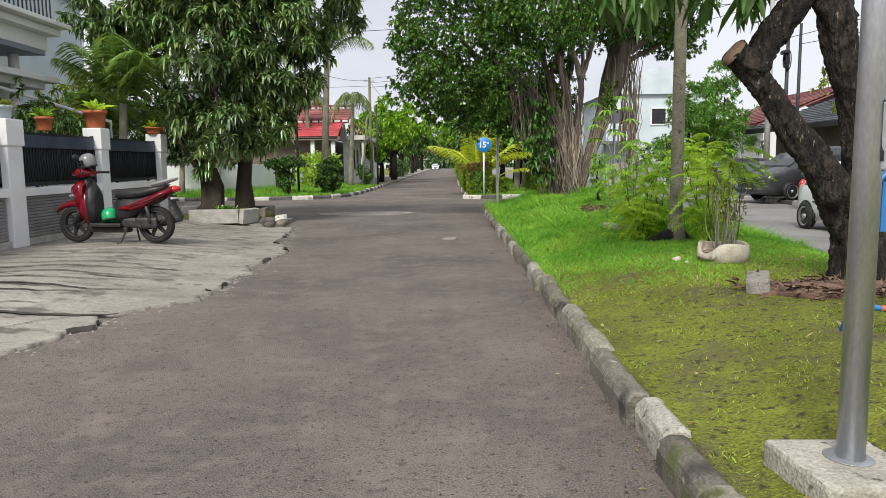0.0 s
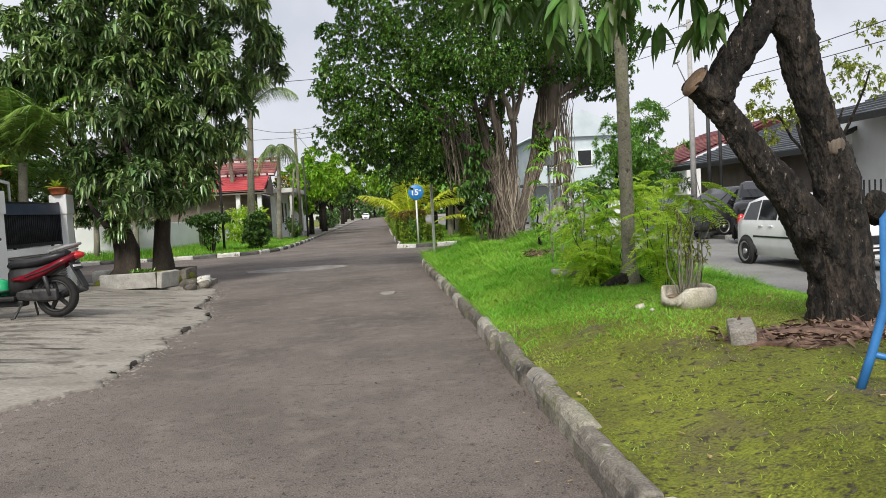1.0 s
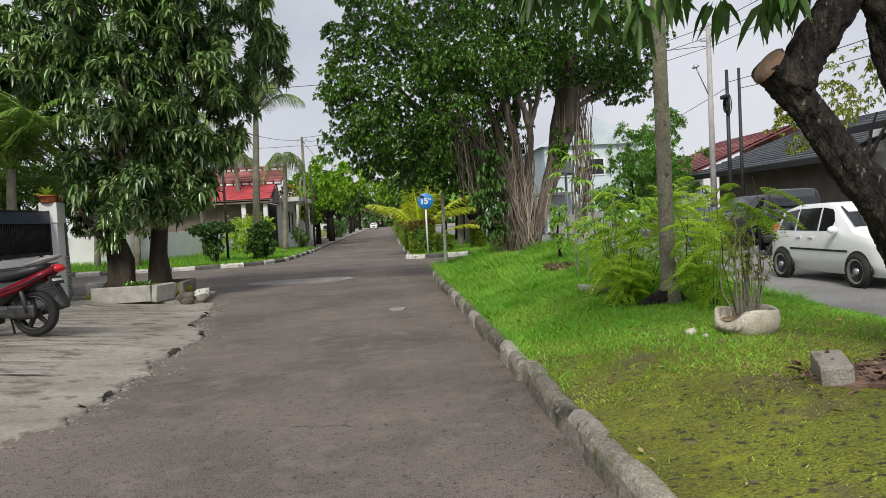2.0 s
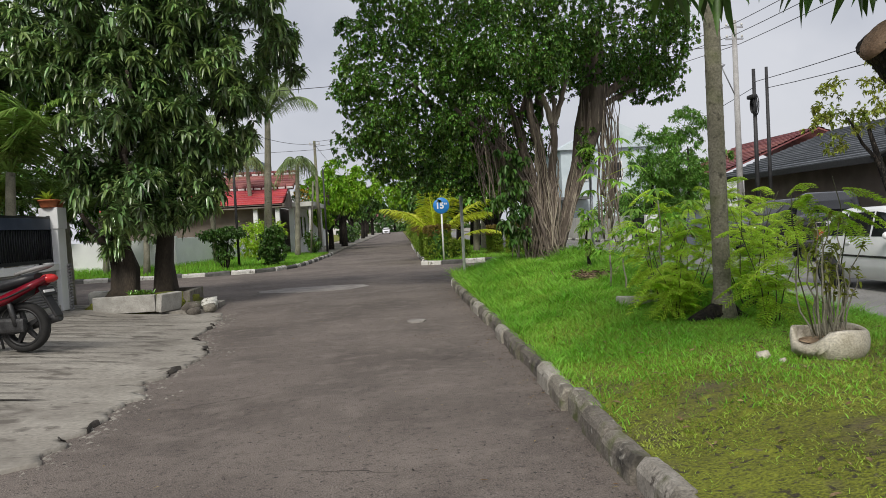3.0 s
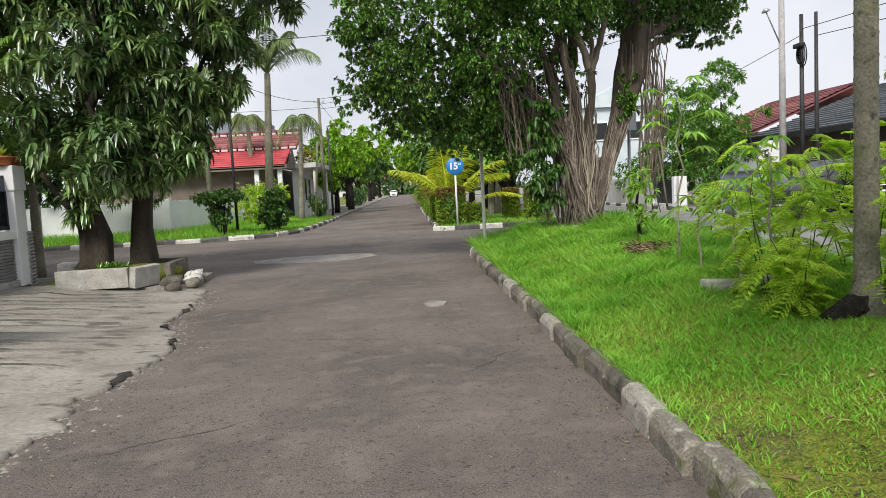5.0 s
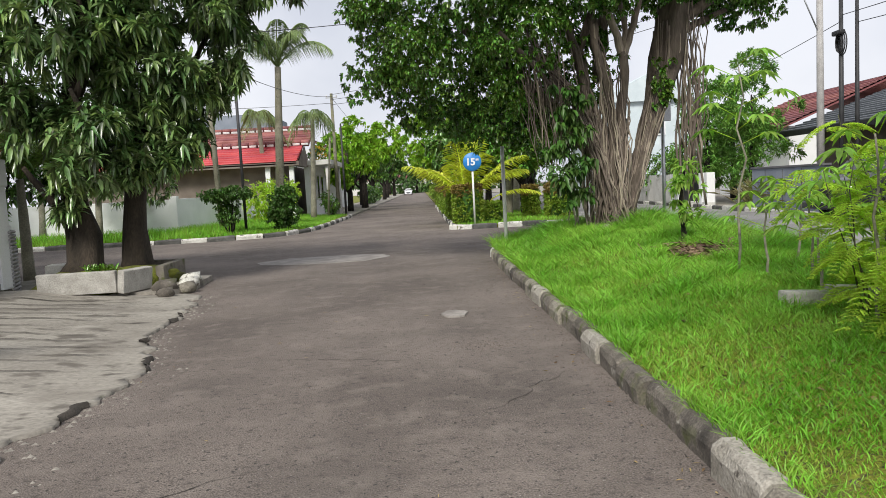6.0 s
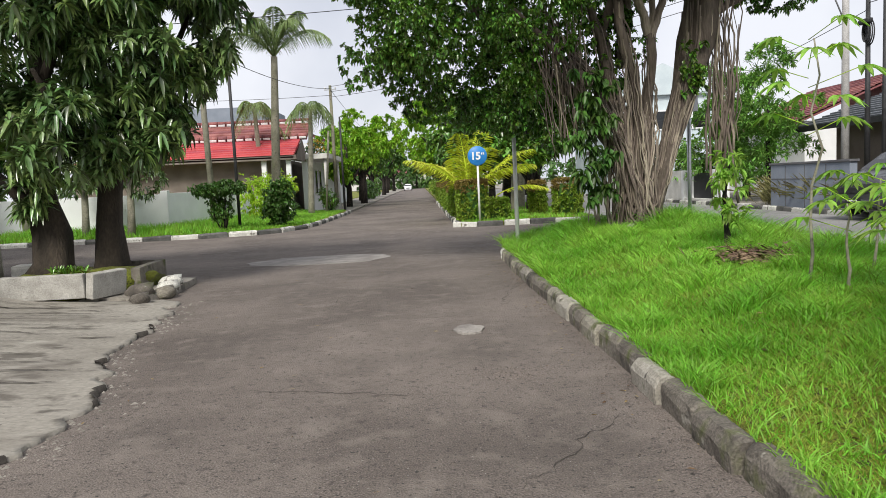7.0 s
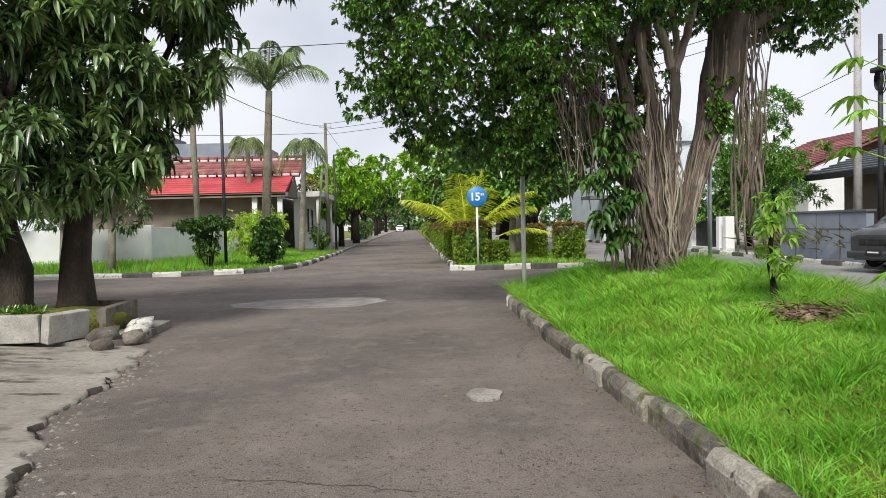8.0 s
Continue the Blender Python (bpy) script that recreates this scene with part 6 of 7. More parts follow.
def car(at, turn, paint, label, L=3.6, W=1.6, H=1.5, tyre=0.285, wb=2.4, suv=False, covered=False, nose=0.24):
    """A parked car, nose towards -y. The body is lofted from cross sections."""
    t = thing("car", label, "car", at, turn)
    hw = W / 2
    gz = 0.2 if not suv else 0.26
    belt = H * 0.63
    y0 = -L / 2

    def ring(u, low, mid_h, top, wid, inset):
        y = y0 + u * L
        return [(-wid * 0.9, y, low), (-wid, y, low + (mid_h - low) * 0.35), (-wid, y, mid_h * 0.85), (-wid * 0.96, y, mid_h), (-wid * inset, y, top - 0.05), (-wid * inset * 0.8, y, top), (wid * inset * 0.8, y, top), (wid * inset, y, top - 0.05), (wid * 0.96, y, mid_h), (wid, y, mid_h * 0.85), (wid, y, low + (mid_h - low) * 0.35), (wid * 0.9, y, low)]

    hood = belt * (1.02 if suv else 0.95)
    rows = [ring(0.0, gz + 0.06, hood * 0.78, hood * 0.82, hw * 0.8, 0.9), ring(0.03, gz, hood * 0.9, hood * 0.95, hw * 0.94, 0.92), ring(0.1, gz, hood * 0.95, hood, hw, 0.92), ring(nose, gz, belt, belt * 1.06, hw, 0.9), ring(nose + 0.17, gz, belt, H * 0.97, hw, 0.8), ring(nose + 0.26, gz, belt, H, hw, 0.78), ring(0.78, gz, belt, H * 0.985, hw, 0.78), ring(0.9, gz, belt, H * 0.93, hw, 0.77), ring(0.965, gz, belt * 1.02, H * 0.72, hw * 0.97, 0.84), ring(0.99, gz, belt * 0.92, belt * 0.98, hw * 0.92, 0.9), ring(1.0, gz + 0.08, belt * 0.75, belt * 0.8, hw * 0.85, 0.9)]
    part("body", Shape().loft(rows), paint, t)
    if not covered:
        for sgn in (-1, 1):
            def side(u, f):
                yy = y0 + u * L
                top = np.interp(u, [nose, nose + 0.17, nose + 0.26, 0.78, 0.9, 0.965], [belt * 1.06, H * 0.97, H, H * 0.985, H * 0.93, H * 0.72])
                z = belt + 0.03 + (top - 0.12 - belt) * f
                w = hw * 0.96 + (hw * 0.79 - hw * 0.96) * ((z - belt) / max(0.05, top - 0.05 - belt))
                return (sgn * (w + 0.006), yy, z)
            for u0, u1, v0, v1 in ((nose + 0.07, nose + 0.27, nose + 0.19, nose + 0.27), (nose + 0.285, 0.72, nose + 0.285, 0.72), (0.735, 0.9, 0.735, 0.86)):
                q = [side(u0, 0), side(u1, 0), side(v1, 1), side(v0, 1)]
                part("side_window", Shape().add(q + [(x * 0.98, y, z) for x, y, z in q], [(0, 1, 2, 3), (7, 6, 5, 4)]), M_GLASS, t)
            part("side_trim", Shape().box((sgn * (hw + 0.004), 0.05, belt * 0.66), (0.012, L * 0.5, 0.035)), M_BLACKPLASTIC, t)
            for u in (nose + 0.33, 0.68):
                part("door_handle", Shape().box((sgn * (hw + 0.008), y0 + u * L, belt * 0.9), (0.02, 0.14, 0.03), bevel=0.006), paint, t)
            part("mirror", Shape().ball((sgn * (hw + 0.08), y0 + (nose + 0.1) * L, belt + 0.06), (0.1, 0.06, 0.07)), paint, t)
            part("headlight", Shape().ball((sgn * hw * 0.7, y0 + 0.055 * L, hood * 0.78), (0.2, 0.13, 0.09)), M_LAMP, t)
            part("tail_lamp", Shape().ball((sgn * hw * 0.84, y0 + 0.975 * L, belt * 0.98), (0.09, 0.07, 0.17)), M_REDLAMP, t)
        part("windscreen", Shape().add([(sx * hw * f, y0 + u * L - 0.012, z + 0.012) for u, z, f in ((nose + 0.02, belt * 1.12, 0.82), (nose + 0.165, H * 0.94, 0.72)) for sx in (-1, 1)], [(0, 1, 3, 2)]), M_GLASS, t)
        part("rear_window", Shape().add([(sx * hw * f, y0 + u * L + 0.014, z) for u, z, f in ((0.967, H * 0.71, 0.76), (0.905, H * 0.91, 0.7)) for sx in (-1, 1)], [(0, 2, 3, 1)]), M_GLASS, t)
        gr = part("grille", Shape().box((0, y0 + 0.005, hood * 0.66), (W * 0.5, 0.05, 0.16), bevel=0.02), M_CHROME if suv else M_BLACKPLASTIC, t)
        for k in range(4):
            part("slat", Shape().box((-W * 0.17 + k * W * 0.113, y0 - 0.025, hood * 0.66), (0.05, 0.02, 0.11)), M_BLACKPLASTIC, gr)
        part("bumper", Shape().box((0, y0 + 0.03, gz + 0.14), (W * 0.9, 0.16, 0.2), bevel=0.05), M_BLACKPLASTIC if suv else paint, t)
        pl = part("number_plate", Shape().box((0, y0 - 0.06, gz + 0.2), (0.42, 0.02, 0.12), bevel=0.004), M_PLATE, t)
        part("bar", Shape().box((0, y0 - 0.072, gz + 0.21), (0.3, 0.01, 0.035)), M_SIGNWHITE, pl)
    for sx in (-1, 1):
        for sy in (-1, 1):
            wh = wheel("wheel", tyre, 0.19, t, (sx * (hw - 0.03), sy * wb / 2 + 0.02 * L, tyre), 5, 0.3)
            wh.rotation_euler = (0, 0, radians(90))
            part("wheel_arch", Shape().tube([(sx * (hw - 0.02), sy * wb / 2 + 0.02 * L + (tyre + 0.05) * math.cos(a), tyre + (tyre + 0.05) * math.sin(a)) for a in np.linspace(-0.1, math.pi + 0.1, 14)], 0.03, 6), M_BLACKPLASTIC, t)
            part("wheel_well", Shape().lathe([(0, -0.01), (tyre + 0.04, -0.01), (tyre + 0.04, 0.01), (0, 0.01)], (sx * (hw + 0.002), sy * wb / 2 + 0.02 * L, tyre), (0, 90, 0), 20), M_BLACKPLASTIC, t)
    return t


car((8.75, 14.45, 0.0), 0, M_CARWHITE, "white compact hatchback parked at the roadside", 3.5, 1.6, 1.48, 0.285, 2.32)
car((8.8, 9.6, 0.0), 180, M_CARSILVER, "car under a silver-grey cover parked at the roadside", 3.9, 1.7, 1.5, 0.3, 2.5, covered=True)
car((12.4, 22.8, 0.12), -30, M_CARBLACK, "black off-road car with a chromed grille, parked", 4.4, 1.75, 1.8, 0.35, 2.65, suv=True)
car((12.85, 25.7, 0.12), -75, M_CARGREY, "dark grey family van parked along the street", 4.5, 1.75, 1.68, 0.31, 2.7, nose=0.2)

# ---- the far street side ----


def tiled_roof(name, parent, x0, x1, y0, y1, z0, z1, material, step=0.33, along="y", over=0.0):
    """A sloping roof sheet in overlapping courses; it rises from (x0 or y0) to (x1 or y1)."""
    if along == "x":
        under = [(x0, y0, z0 - 0.04), (x0, y1, z0 - 0.04), (x1, y1, z1 - 0.04), (x1, y0, z1 - 0.04)]
    else:
        under = [(x0, y0, z0 - 0.04), (x1, y0, z0 - 0.04), (x1, y1, z1 - 0.04), (x0, y1, z1 - 0.04)]
    roof = part(name, Shape().add(under + [(x, y, z - 0.08) for x, y, z in under], [(0, 1, 2, 3), (7, 6, 5, 4), (0, 4, 5, 1), (1, 5, 6, 2), (2, 6, 7, 3), (3, 7, 4, 0)]), material, parent)
    n = max(3, int(math.hypot((x1 - x0) if along == "x" else (y1 - y0), z1 - z0) / step))
    for k in range(n):
        u, v = k / n, (k + 1.15) / n
        za, zb = z0 + (z1 - z0) * u, z0 + (z1 - z0) * v
        if along == "x":
            xa, xb = x0 + (x1 - x0) * u, x0 + (x1 - x0) * v
            q = [(xa, y0, za + 0.06), (xa, y1, za + 0.06), (xb, y1, zb), (xb, y0, zb), (xa, y0, za), (xa, y1, za)]
        else:
            ya, yb = y0 + (y1 - y0) * u, y0 + (y1 - y0) * v
            q = [(x0, ya, za + 0.06), (x1, ya, za + 0.06), (x1, yb, zb), (x0, yb, zb), (x0, ya, za), (x1, ya, za)]
        part("tile_course", Shape().add(q, [(0, 1, 2, 3), (0, 4, 5, 1)]), material, roof)
    return roof


w = thing("wall_east", "blue-grey rendered boundary wall", "wall", kind="structure")
part("wall", Shape().box((12.0, 29.6, 0.75), (0.22, 4.6, 1.55), bevel=0.01), M_GREYWALL, w)
part("coping", Shape().box((12.0, 29.6, 1.56), (0.3, 4.7, 0.07), bevel=0.01), M_DARKWALL, w)
for y in (28.5, 29.7, 30.9):
    part("panel_joint", Shape().box((11.885, y, 0.78), (0.012, 0.03, 1.4)), M_DARKWALL, w)
part("joint", Shape().box((11.885, 29.6, 1.05), (0.012, 4.5, 0.03)), M_DARKWALL, w)
w = thing("wall_east", "low garden wall with dark railings", "wall", kind="structure")
part("wall", Shape().box((12.0, 13.6, 0.45), (0.22, 11.0, 0.9), bevel=0.01), M_OFFWHITE, w)
for k in range(54):
    part("railing_bar", Shape().box((12.0, 8.3 + 0.2 * k, 1.3), (0.03, 0.03, 0.8)), M_GATE, w)
w = thing("gate", "white gate posts with a dark iron gate", "gate", (11.9, 37.8, 0))
for y in (-2.0, -1.4, 1.4, 2.1):
    part("post", Shape().box((0, y, 0.75), (0.35, 0.3, 1.5), bevel=0.02), M_WHITE, w)
part("sill", Shape().box((0, 0, 0.16), (0.3, 4.4, 0.2), bevel=0.01), M_OFFWHITE, w)
part("gate_leaf", Shape().box((0.05, 0, 0.8), (0.05, 2.6, 1.1)), M_GATE, w)
w = thing("wall_east", "white boundary wall of the next house", "wall", kind="structure")
part("wall", Shape().box((12.0, 47, 0.75), (0.22, 14, 1.5)), M_OFFWHITE, w)

t = thing("house", "low house with a dark grey tiled roof", "house", (1.0, 0, 0))
part("wall", Shape().box((19.0, 29.5, 1.6), (8.5, 10.0, 3.2)), M_SHADEDWALL, t)
part("wall", Shape().box((19.2, 20.0, 1.9), (8.0, 9.0, 3.8)), M_WHITE, t)
tiled_roof("roof", t, 13.6, 19.5, 23.8, 35.2, 2.95, 5.0, M_GREYROOF, along="x")
part("fascia", Shape().box((13.6, 29.5, 2.86), (0.12, 11.4, 0.2)), M_BLACKPLASTIC, t)
part("gable", Shape().add([(13.7, 23.9, 3.0), (25.4, 23.9, 3.0), (19.5, 23.9, 4.95), (13.7, 24.0, 3.0), (25.4, 24.0, 3.0), (19.5, 24.0, 4.95)], [(0, 1, 2), (5, 4, 3)]), M_WHITE, t)
tiled_roof("roof", t, 25.4, 19.5, 23.8, 35.2, 2.95, 5.0, M_GREYROOF, along="x")
tiled_roof("roof", t, 13.9, 18.6, 15.0, 23.6, 3.75, 5.6, M_GREYROOF, along="x")
part("bargeboard", Shape().tube([(13.4, 23.7, 2.9), (19.5, 23.7, 5.0)], 0.09, 4), M_BLACKPLASTIC, t)
part("fascia", Shape().box((13.9, 19.3, 3.68), (0.12, 8.8, 0.2)), M_BLACKPLASTIC, t)
for y in (18.2, 21.4):
    wd = part("window", Shape().box((15.16, y, 1.9), (0.08, 1.5, 1.2)), M_WHITE, t)
    part("pane", Shape().box((15.12, y, 1.9), (0.03, 1.3, 1.0)), M_GLASS, wd)
    for k in range(6):
        part("bar", Shape().box((15.08, y - 0.55 + 0.22 * k, 1.9), (0.02, 0.025, 1.0)), M_WHITE, wd)
t = thing("house", "house with faded red roof tiles behind the grey roof", "house", (1.5, 0, -0.3))
part("wall", Shape().box((21, 44, 1.9), (10, 8, 3.8)), M_WHITE, t)
tiled_roof("roof", t, 15.5, 21, 39.6, 48.4, 3.8, 6.0, M_PINKROOF, along="x")
tiled_roof("roof", t, 26.5, 21, 39.6, 48.4, 3.8, 6.0, M_PINKROOF, along="x")
t = thing("house", "pale blue-grey two-storey house far behind the banyan", "house")
part("wall", Shape().box((15.5, 58, 3.2), (7.5, 9, 6.4)), M_PALEBLUE, t)
part("roof", Shape().loft([[(11.4, 53.2, 6.4), (19.6, 53.2, 6.4), (15.5, 53.2, 8.4)], [(11.4, 63, 6.4), (19.6, 63, 6.4), (15.5, 63, 8.4)]], soft=False), M_PALEBLUE, t)
part("canopy", Shape().box((12.0, 53.0, 2.9), (3.0, 2.4, 0.2)), M_DARKWALL, t)
for x in (13.2, 15.6, 18):
    wd = part("window", Shape().box((x, 53.46, 4.8), (1.2, 0.08, 1.3)), M_WHITE, t)
    part("pane", Shape().box((x, 53.42, 4.8), (1.0, 0.03, 1.1)), M_GLASS, wd)

# ornamental grasses behind the wall
n = 2600
q = np.random.default_rng(15)
gx_, gy_ = q.normal(0, 0.18, n) + q.choice([12.5, 12.9, 13.3], n), q.choice(np.arange(27.6, 33.6, 0.6), n) + q.normal(0, 0.12, n)
w_ = unit(np.stack([q.normal(0, 0.35, n), q.normal(0, 0.35, n), np.ones(n)], 1))
me = leaf_mesh("ornamental_grass", np.stack([gx_, gy_, np.full(n, 0.1)], 1), w_, q.uniform(1.2, 2.1, n), 0.05, 0.4)
tagged(part("ornamental_grass", me, M_ORNGRASS), "straw-coloured ornamental grasses behind the wall", "grass", kind="stuff")


def utility_pole(at, height, r, material, label, lamp=False, arms=2):
    t = thing("utility_pole", label, "pole", at)
    part("shaft", Shape().tube([(0, 0, -0.1), (0, 0, height)], (r * 1.25, r * 0.85), 14), material, t)
    for k in range(arms):
        part("crossarm", Shape().box((0, 0, height - 0.25 - 0.45 * k), (0.7, 0.06, 0.06)), M_GALV, t)
        for s in (-0.3, 0.3):
            part("insulator", Shape().lathe([(0.0, 0.12), (0.03, 0.12), (0.045, 0.07), (0.03, 0.02), (0, 0.02)], (s, 0, height - 0.22 - 0.45 * k), seg=10), M_OFFWHITE, t)
    if lamp:
        part("lamp_arm", Shape().tube([(0, 0, height - 3.0), (-0.5, -0.1, height - 2.0), (-0.62, -0.12, height - 1.75)], 0.025, 8), M_GALV, t)
        part("lamp_head", Shape().lathe([(0.05, 0.1), (0.16, 0.0), (0.1, -0.04), (0, -0.05)], (-0.62, -0.12, height - 1.75), (0, -20, 0), 12), M_GALV, t)
    return t


utility_pole((13.2, 29.7, 0), 8.8, 0.105, M_POLE_CONC, "grey concrete power pole with a small lamp arm", lamp=True)
utility_pole((13.85, 29.6, 0), 6.9, 0.075, M_POLE_BLACK, "dark slim telecom pole with cable coils", arms=0)
utility_pole((14.2, 29.3, 0), 6.9, 0.065, M_POLE_BLACK, "dark slim telecom pole beside its twin", arms=0)
t = thing("cable_coil", "coil of slack black cable hung on a pole", "cable", (13.7, 29.5, 5.5))
for k in range(4):
    part("loop", Shape().tube([(0.05 * k, (0.16 + 0.02 * k) * math.cos(a), (0.3 + 0.03 * k) * math.sin(a)) for a in np.linspace(0, 2 * math.pi, 16)], 0.02, 6), M_WIRE, t)
part("splice_box", Shape().box((0, 0, 0.32), (0.2, 0.5, 0.16), bevel=0.05), M_BLACKPLASTIC, t)


def wire(a, b, sag, label="thin black overhead cable", r=0.013):
    a, b = Vector(a), Vector(b)
    pts = [a.lerp(b, u) - Vector((0, 0, 4 * sag * u * (1 - u))) for u in np.linspace(0, 1, 16)]
    tagged(part("overhead_cable", Shape().tube(pts, r, 5), M_WIRE), label, "cable", "overhead cables")


for k in range(3):
    wire((13.0 + 0.2 * k, 29.7, 8.6 - 0.35 * k), (12.0, -6, 8.4 - 0.3 * k), 0.5)
    wire((13.0 + 0.2 * k, 29.7, 8.6 - 0.35 * k), (-5.4, 50, 7.4 - 0.3 * k), 0.6)
wire((13.85, 29.6, 6.4), (13.2, 0, 6.0), 0.4)
wire((14.2, 29.3, 6.1), (13.6, 0, 5.6), 0.5)
wire((13.85, 29.6, 6.2), (17, 60, 6.2), 0.4)
wire((-5.3, 50, 7.3), (-6.7, 32, 6.0), 0.3)
wire((-5.3, 50, 6.9), (-30, 44, 7.5), 0.5)
wire((-5.3, 50, 7.2), (-5.0, 120, 7.4), 0.8)
wire((-30, 33, 7.4), (13.2, 29.7, 7.9), 0.6)

# trees on the far side
tree("garden_tree", "thin-crowned tree with yellowing leaves in a front garden", (13.0, 20.6, 0.1), [([(0, 0, -0.1), (-0.1, 0, 1.2), (-0.5, 0, 2.4), (-0.8, 0, 3.4)], (0.14, 0.11, 0.08, 0.04)), (limb((-0.1, 0, 1.3), (0.9, 0.4, 3.8), 0.1, 6, 4), (0.09, 0.03)), (limb((-0.3, 0, 1.9), (-1.6, -0.4, 3.6), 0.1, 6, 5), (0.06, 0.02)), (limb((0.3, 0, 2.4), (0.6, -1.2, 4.6), 0.1, 6, 6), (0.06, 0.02))], [(-1.0, 0, 3.9, 1.3, 1.2, 0.7), (0.9, 0.3, 4.6, 1.5, 1.4, 0.8), (0.2, -0.8, 5.3, 1.2, 1.2, 0.6), (-1.8, -0.3, 3.3, 0.7, 0.8, 0.45)], M_BARK_DARK, M_OLIVE, 420, 6, 0.13, 0.06, 0.3, seed=81)
for i, (x, y, s) in enumerate(((13.6, 35.5, 1.0), (12.9, 38.5, 0.9), (15.0, 40.5, 1.1))):
    tree("conifer", "bushy green garden conifer behind the wall", (x, y, 0.1), [([(0, 0, -0.1), (0, 0, 2.0), (0, 0, 4.5 * s)], (0.16, 0.12, 0.03))], [(0, 0, 2.2 * s, 1.5 * s, 1.5 * s, 1.4 * s), (0.1, 0, 3.8 * s, 1.2 * s, 1.2 * s, 1.3 * s), (0, 0, 5.2 * s, 0.75 * s, 0.75 * s, 1.1 * s)], M_BARK_DARK, M_CYPRESS, 900, 8, 0.22, 0.06, 0.2, seed=84 + i, group="garden conifers", hang=-0.2)
shrub("shrub", "dark green garden shrubs by the white gate", (12.6, 44, 0.1), [(0, 0, 1.6, 1.2, 1.6, 1.1), (0.3, -2.5, 2.0, 1.1, 1.2, 1.2)], 420, 7, 0.2, 0.09, 0.3, M_FIG, 88)

# ---- the far median: hedges, palm and the round sign ----


def hedge(at, size, label, seed, top=True, n=900):
    t = thing("hedge", label, "hedge", at, group="clipped hedges")
    q = np.random.default_rng(seed)
    sx, sy, sz = size
    part("core", Shape().box((0, 0, sz * 0.47), (sx * 0.8, sy * 0.8, sz * 0.86)), M_DARKLEAF, t)
    p = q.uniform(-0.5, 0.5, (n, 3))
    ax = q.integers(0, 5, n)
    sgn = np.where(q.uniform(size=n) < 0.5, -0.5, 0.5)
    for k in (0, 1):
        p[ax == k, k] = sgn[ax == k]
        p[ax == k + 2, k] = sgn[ax == k + 2]
    p[ax == 4, 2] = 0.5
    d = unit(p * 1.2)
    pt = p * (sx, sy, sz) + (0, 0, sz / 2) + q.normal(0, 0.025, (n, 3))
    upper = pt[:, 2] > sz * (0.8 + 0.1 * np.sin(pt[:, 0] * 6))
    if not top:
        upper[:] = False
    part("foliage", rosette_leaves("foliage", pt[~upper], d[~upper], 7, 0.085, 0.05, 0.2, 1.0, seed, 0.1), M_HEDGE, t)
    if top:
        part("new_growth", rosette_leaves("new_growth", pt[upper], d[upper], 7, 0.08, 0.045, 0.2, 1.0, seed + 1, -0.2), M_HEDGETOP, t, "russet new growth on the top")
    return t


hedge((1.45, 32.2, 0.12), (1.0, 0.95, 1.36), "clipped box hedge with russet tips by the sign", 1, n=1100)
hedge((2.35, 32.6, 0.12), (0.75, 0.8, 0.7), "low loose green hedge bush", 2, False, 500)
hedge((1.3, 35.8, 0.12), (0.8, 1.6, 1.15), "clipped green hedge along the kerb", 3, False)
hedge((1.3, 39.2, 0.12), (0.8, 2.0, 1.25), "clipped green hedge along the kerb", 4)
hedge((1.35, 43, 0.12), (1.0, 3.4, 1.35), "clipped green hedge along the kerb", 5)
hedge((1.35, 49, 0.12), (1.0, 5.4, 1.3), "clipped green hedge along the kerb", 6)
hedge((1.4, 58, 0.12), (1.0, 9, 1.3), "clipped green hedge along the kerb", 7)
hedge((5.0, 33.2, 0.12), (0.9, 0.9, 1.25), "clipped yellowish-green box hedge", 8)
hedge((4.2, 35.0, 0.12), (0.55, 0.7, 1.2), "clipped green box hedge", 9)
palm("coconut_palm", "young coconut palm with yellow-green fronds", (1.5, 33.95, 0.1), 0.8, (0, 0, 0), 0.16, 11, 3.9, 1.0, 0.38, M_COCO, seed=31, rise=(0.7, 1.5), hang=0.55, width=0.05, pairs=34)
palm("palm_tree", "slim ornamental palm on the far median", (3.7, 38.2, 0.1), 2.6, (0.1, 0, 0), 0.13, 9, 1.6, 0.5, 0.6, M_PALM, seed=32, rise=(0.2, 1.2))
palm("palm_tree", "slim ornamental palm on the far median", (4.4, 41.0, 0.1), 3.0, (0.1, 0, 0), 0.13, 9, 1.6, 0.5, 0.6, M_PALM, seed=33, rise=(0.2, 1.2))
# one long yellow frond bending low to the side
t = thing("palm_frond", "long yellow coconut frond bent low over the hedge", "palm", (2.5, 33.6, 0.0))
me, spine = frond_mesh("blades", (0, 0, 0.95), -0.15, 0.5, 2.2, 0.5, 0.42, 30, 0.045, 0.6, 7)
part("blades", me, M_COCO, t)
part("midrib", Shape().tube([(-0.35, 1.2, 0.1), (-0.2, 0.5, 0.6), (0, 0, 0.95)], 0.02, 6), M_COCO, t)
part("midrib", spine, M_COCO, t)

t = thing("road_sign", "round blue sign with white figures on a white post", "sign", (1.62, 31.25, 0.12))
part("post", Shape().tube([(0, 0, -0.05), (0, 0, 2.3)], 0.035, 12), M_SIGNWHITE, t)
disc = part("disc", Shape().lathe([(0, -0.012), (0.315, -0.012), (0.325, 0), (0.315, 0.012), (0, 0.012)], (0, -0.05, 2.2), (90, 0, 0), 40), M_SIGNBLUE, t)
txt = bpy.data.curves.new("figures", "FONT")
txt.body, txt.size, txt.extrude, txt.offset, txt.align_x, txt.align_y = "15", 0.34, 0.004, 0.012, "CENTER", "CENTER"
txt.materials.append(M_SIGNWHITE)
fig = new("figures", txt)
fig.parent = disc
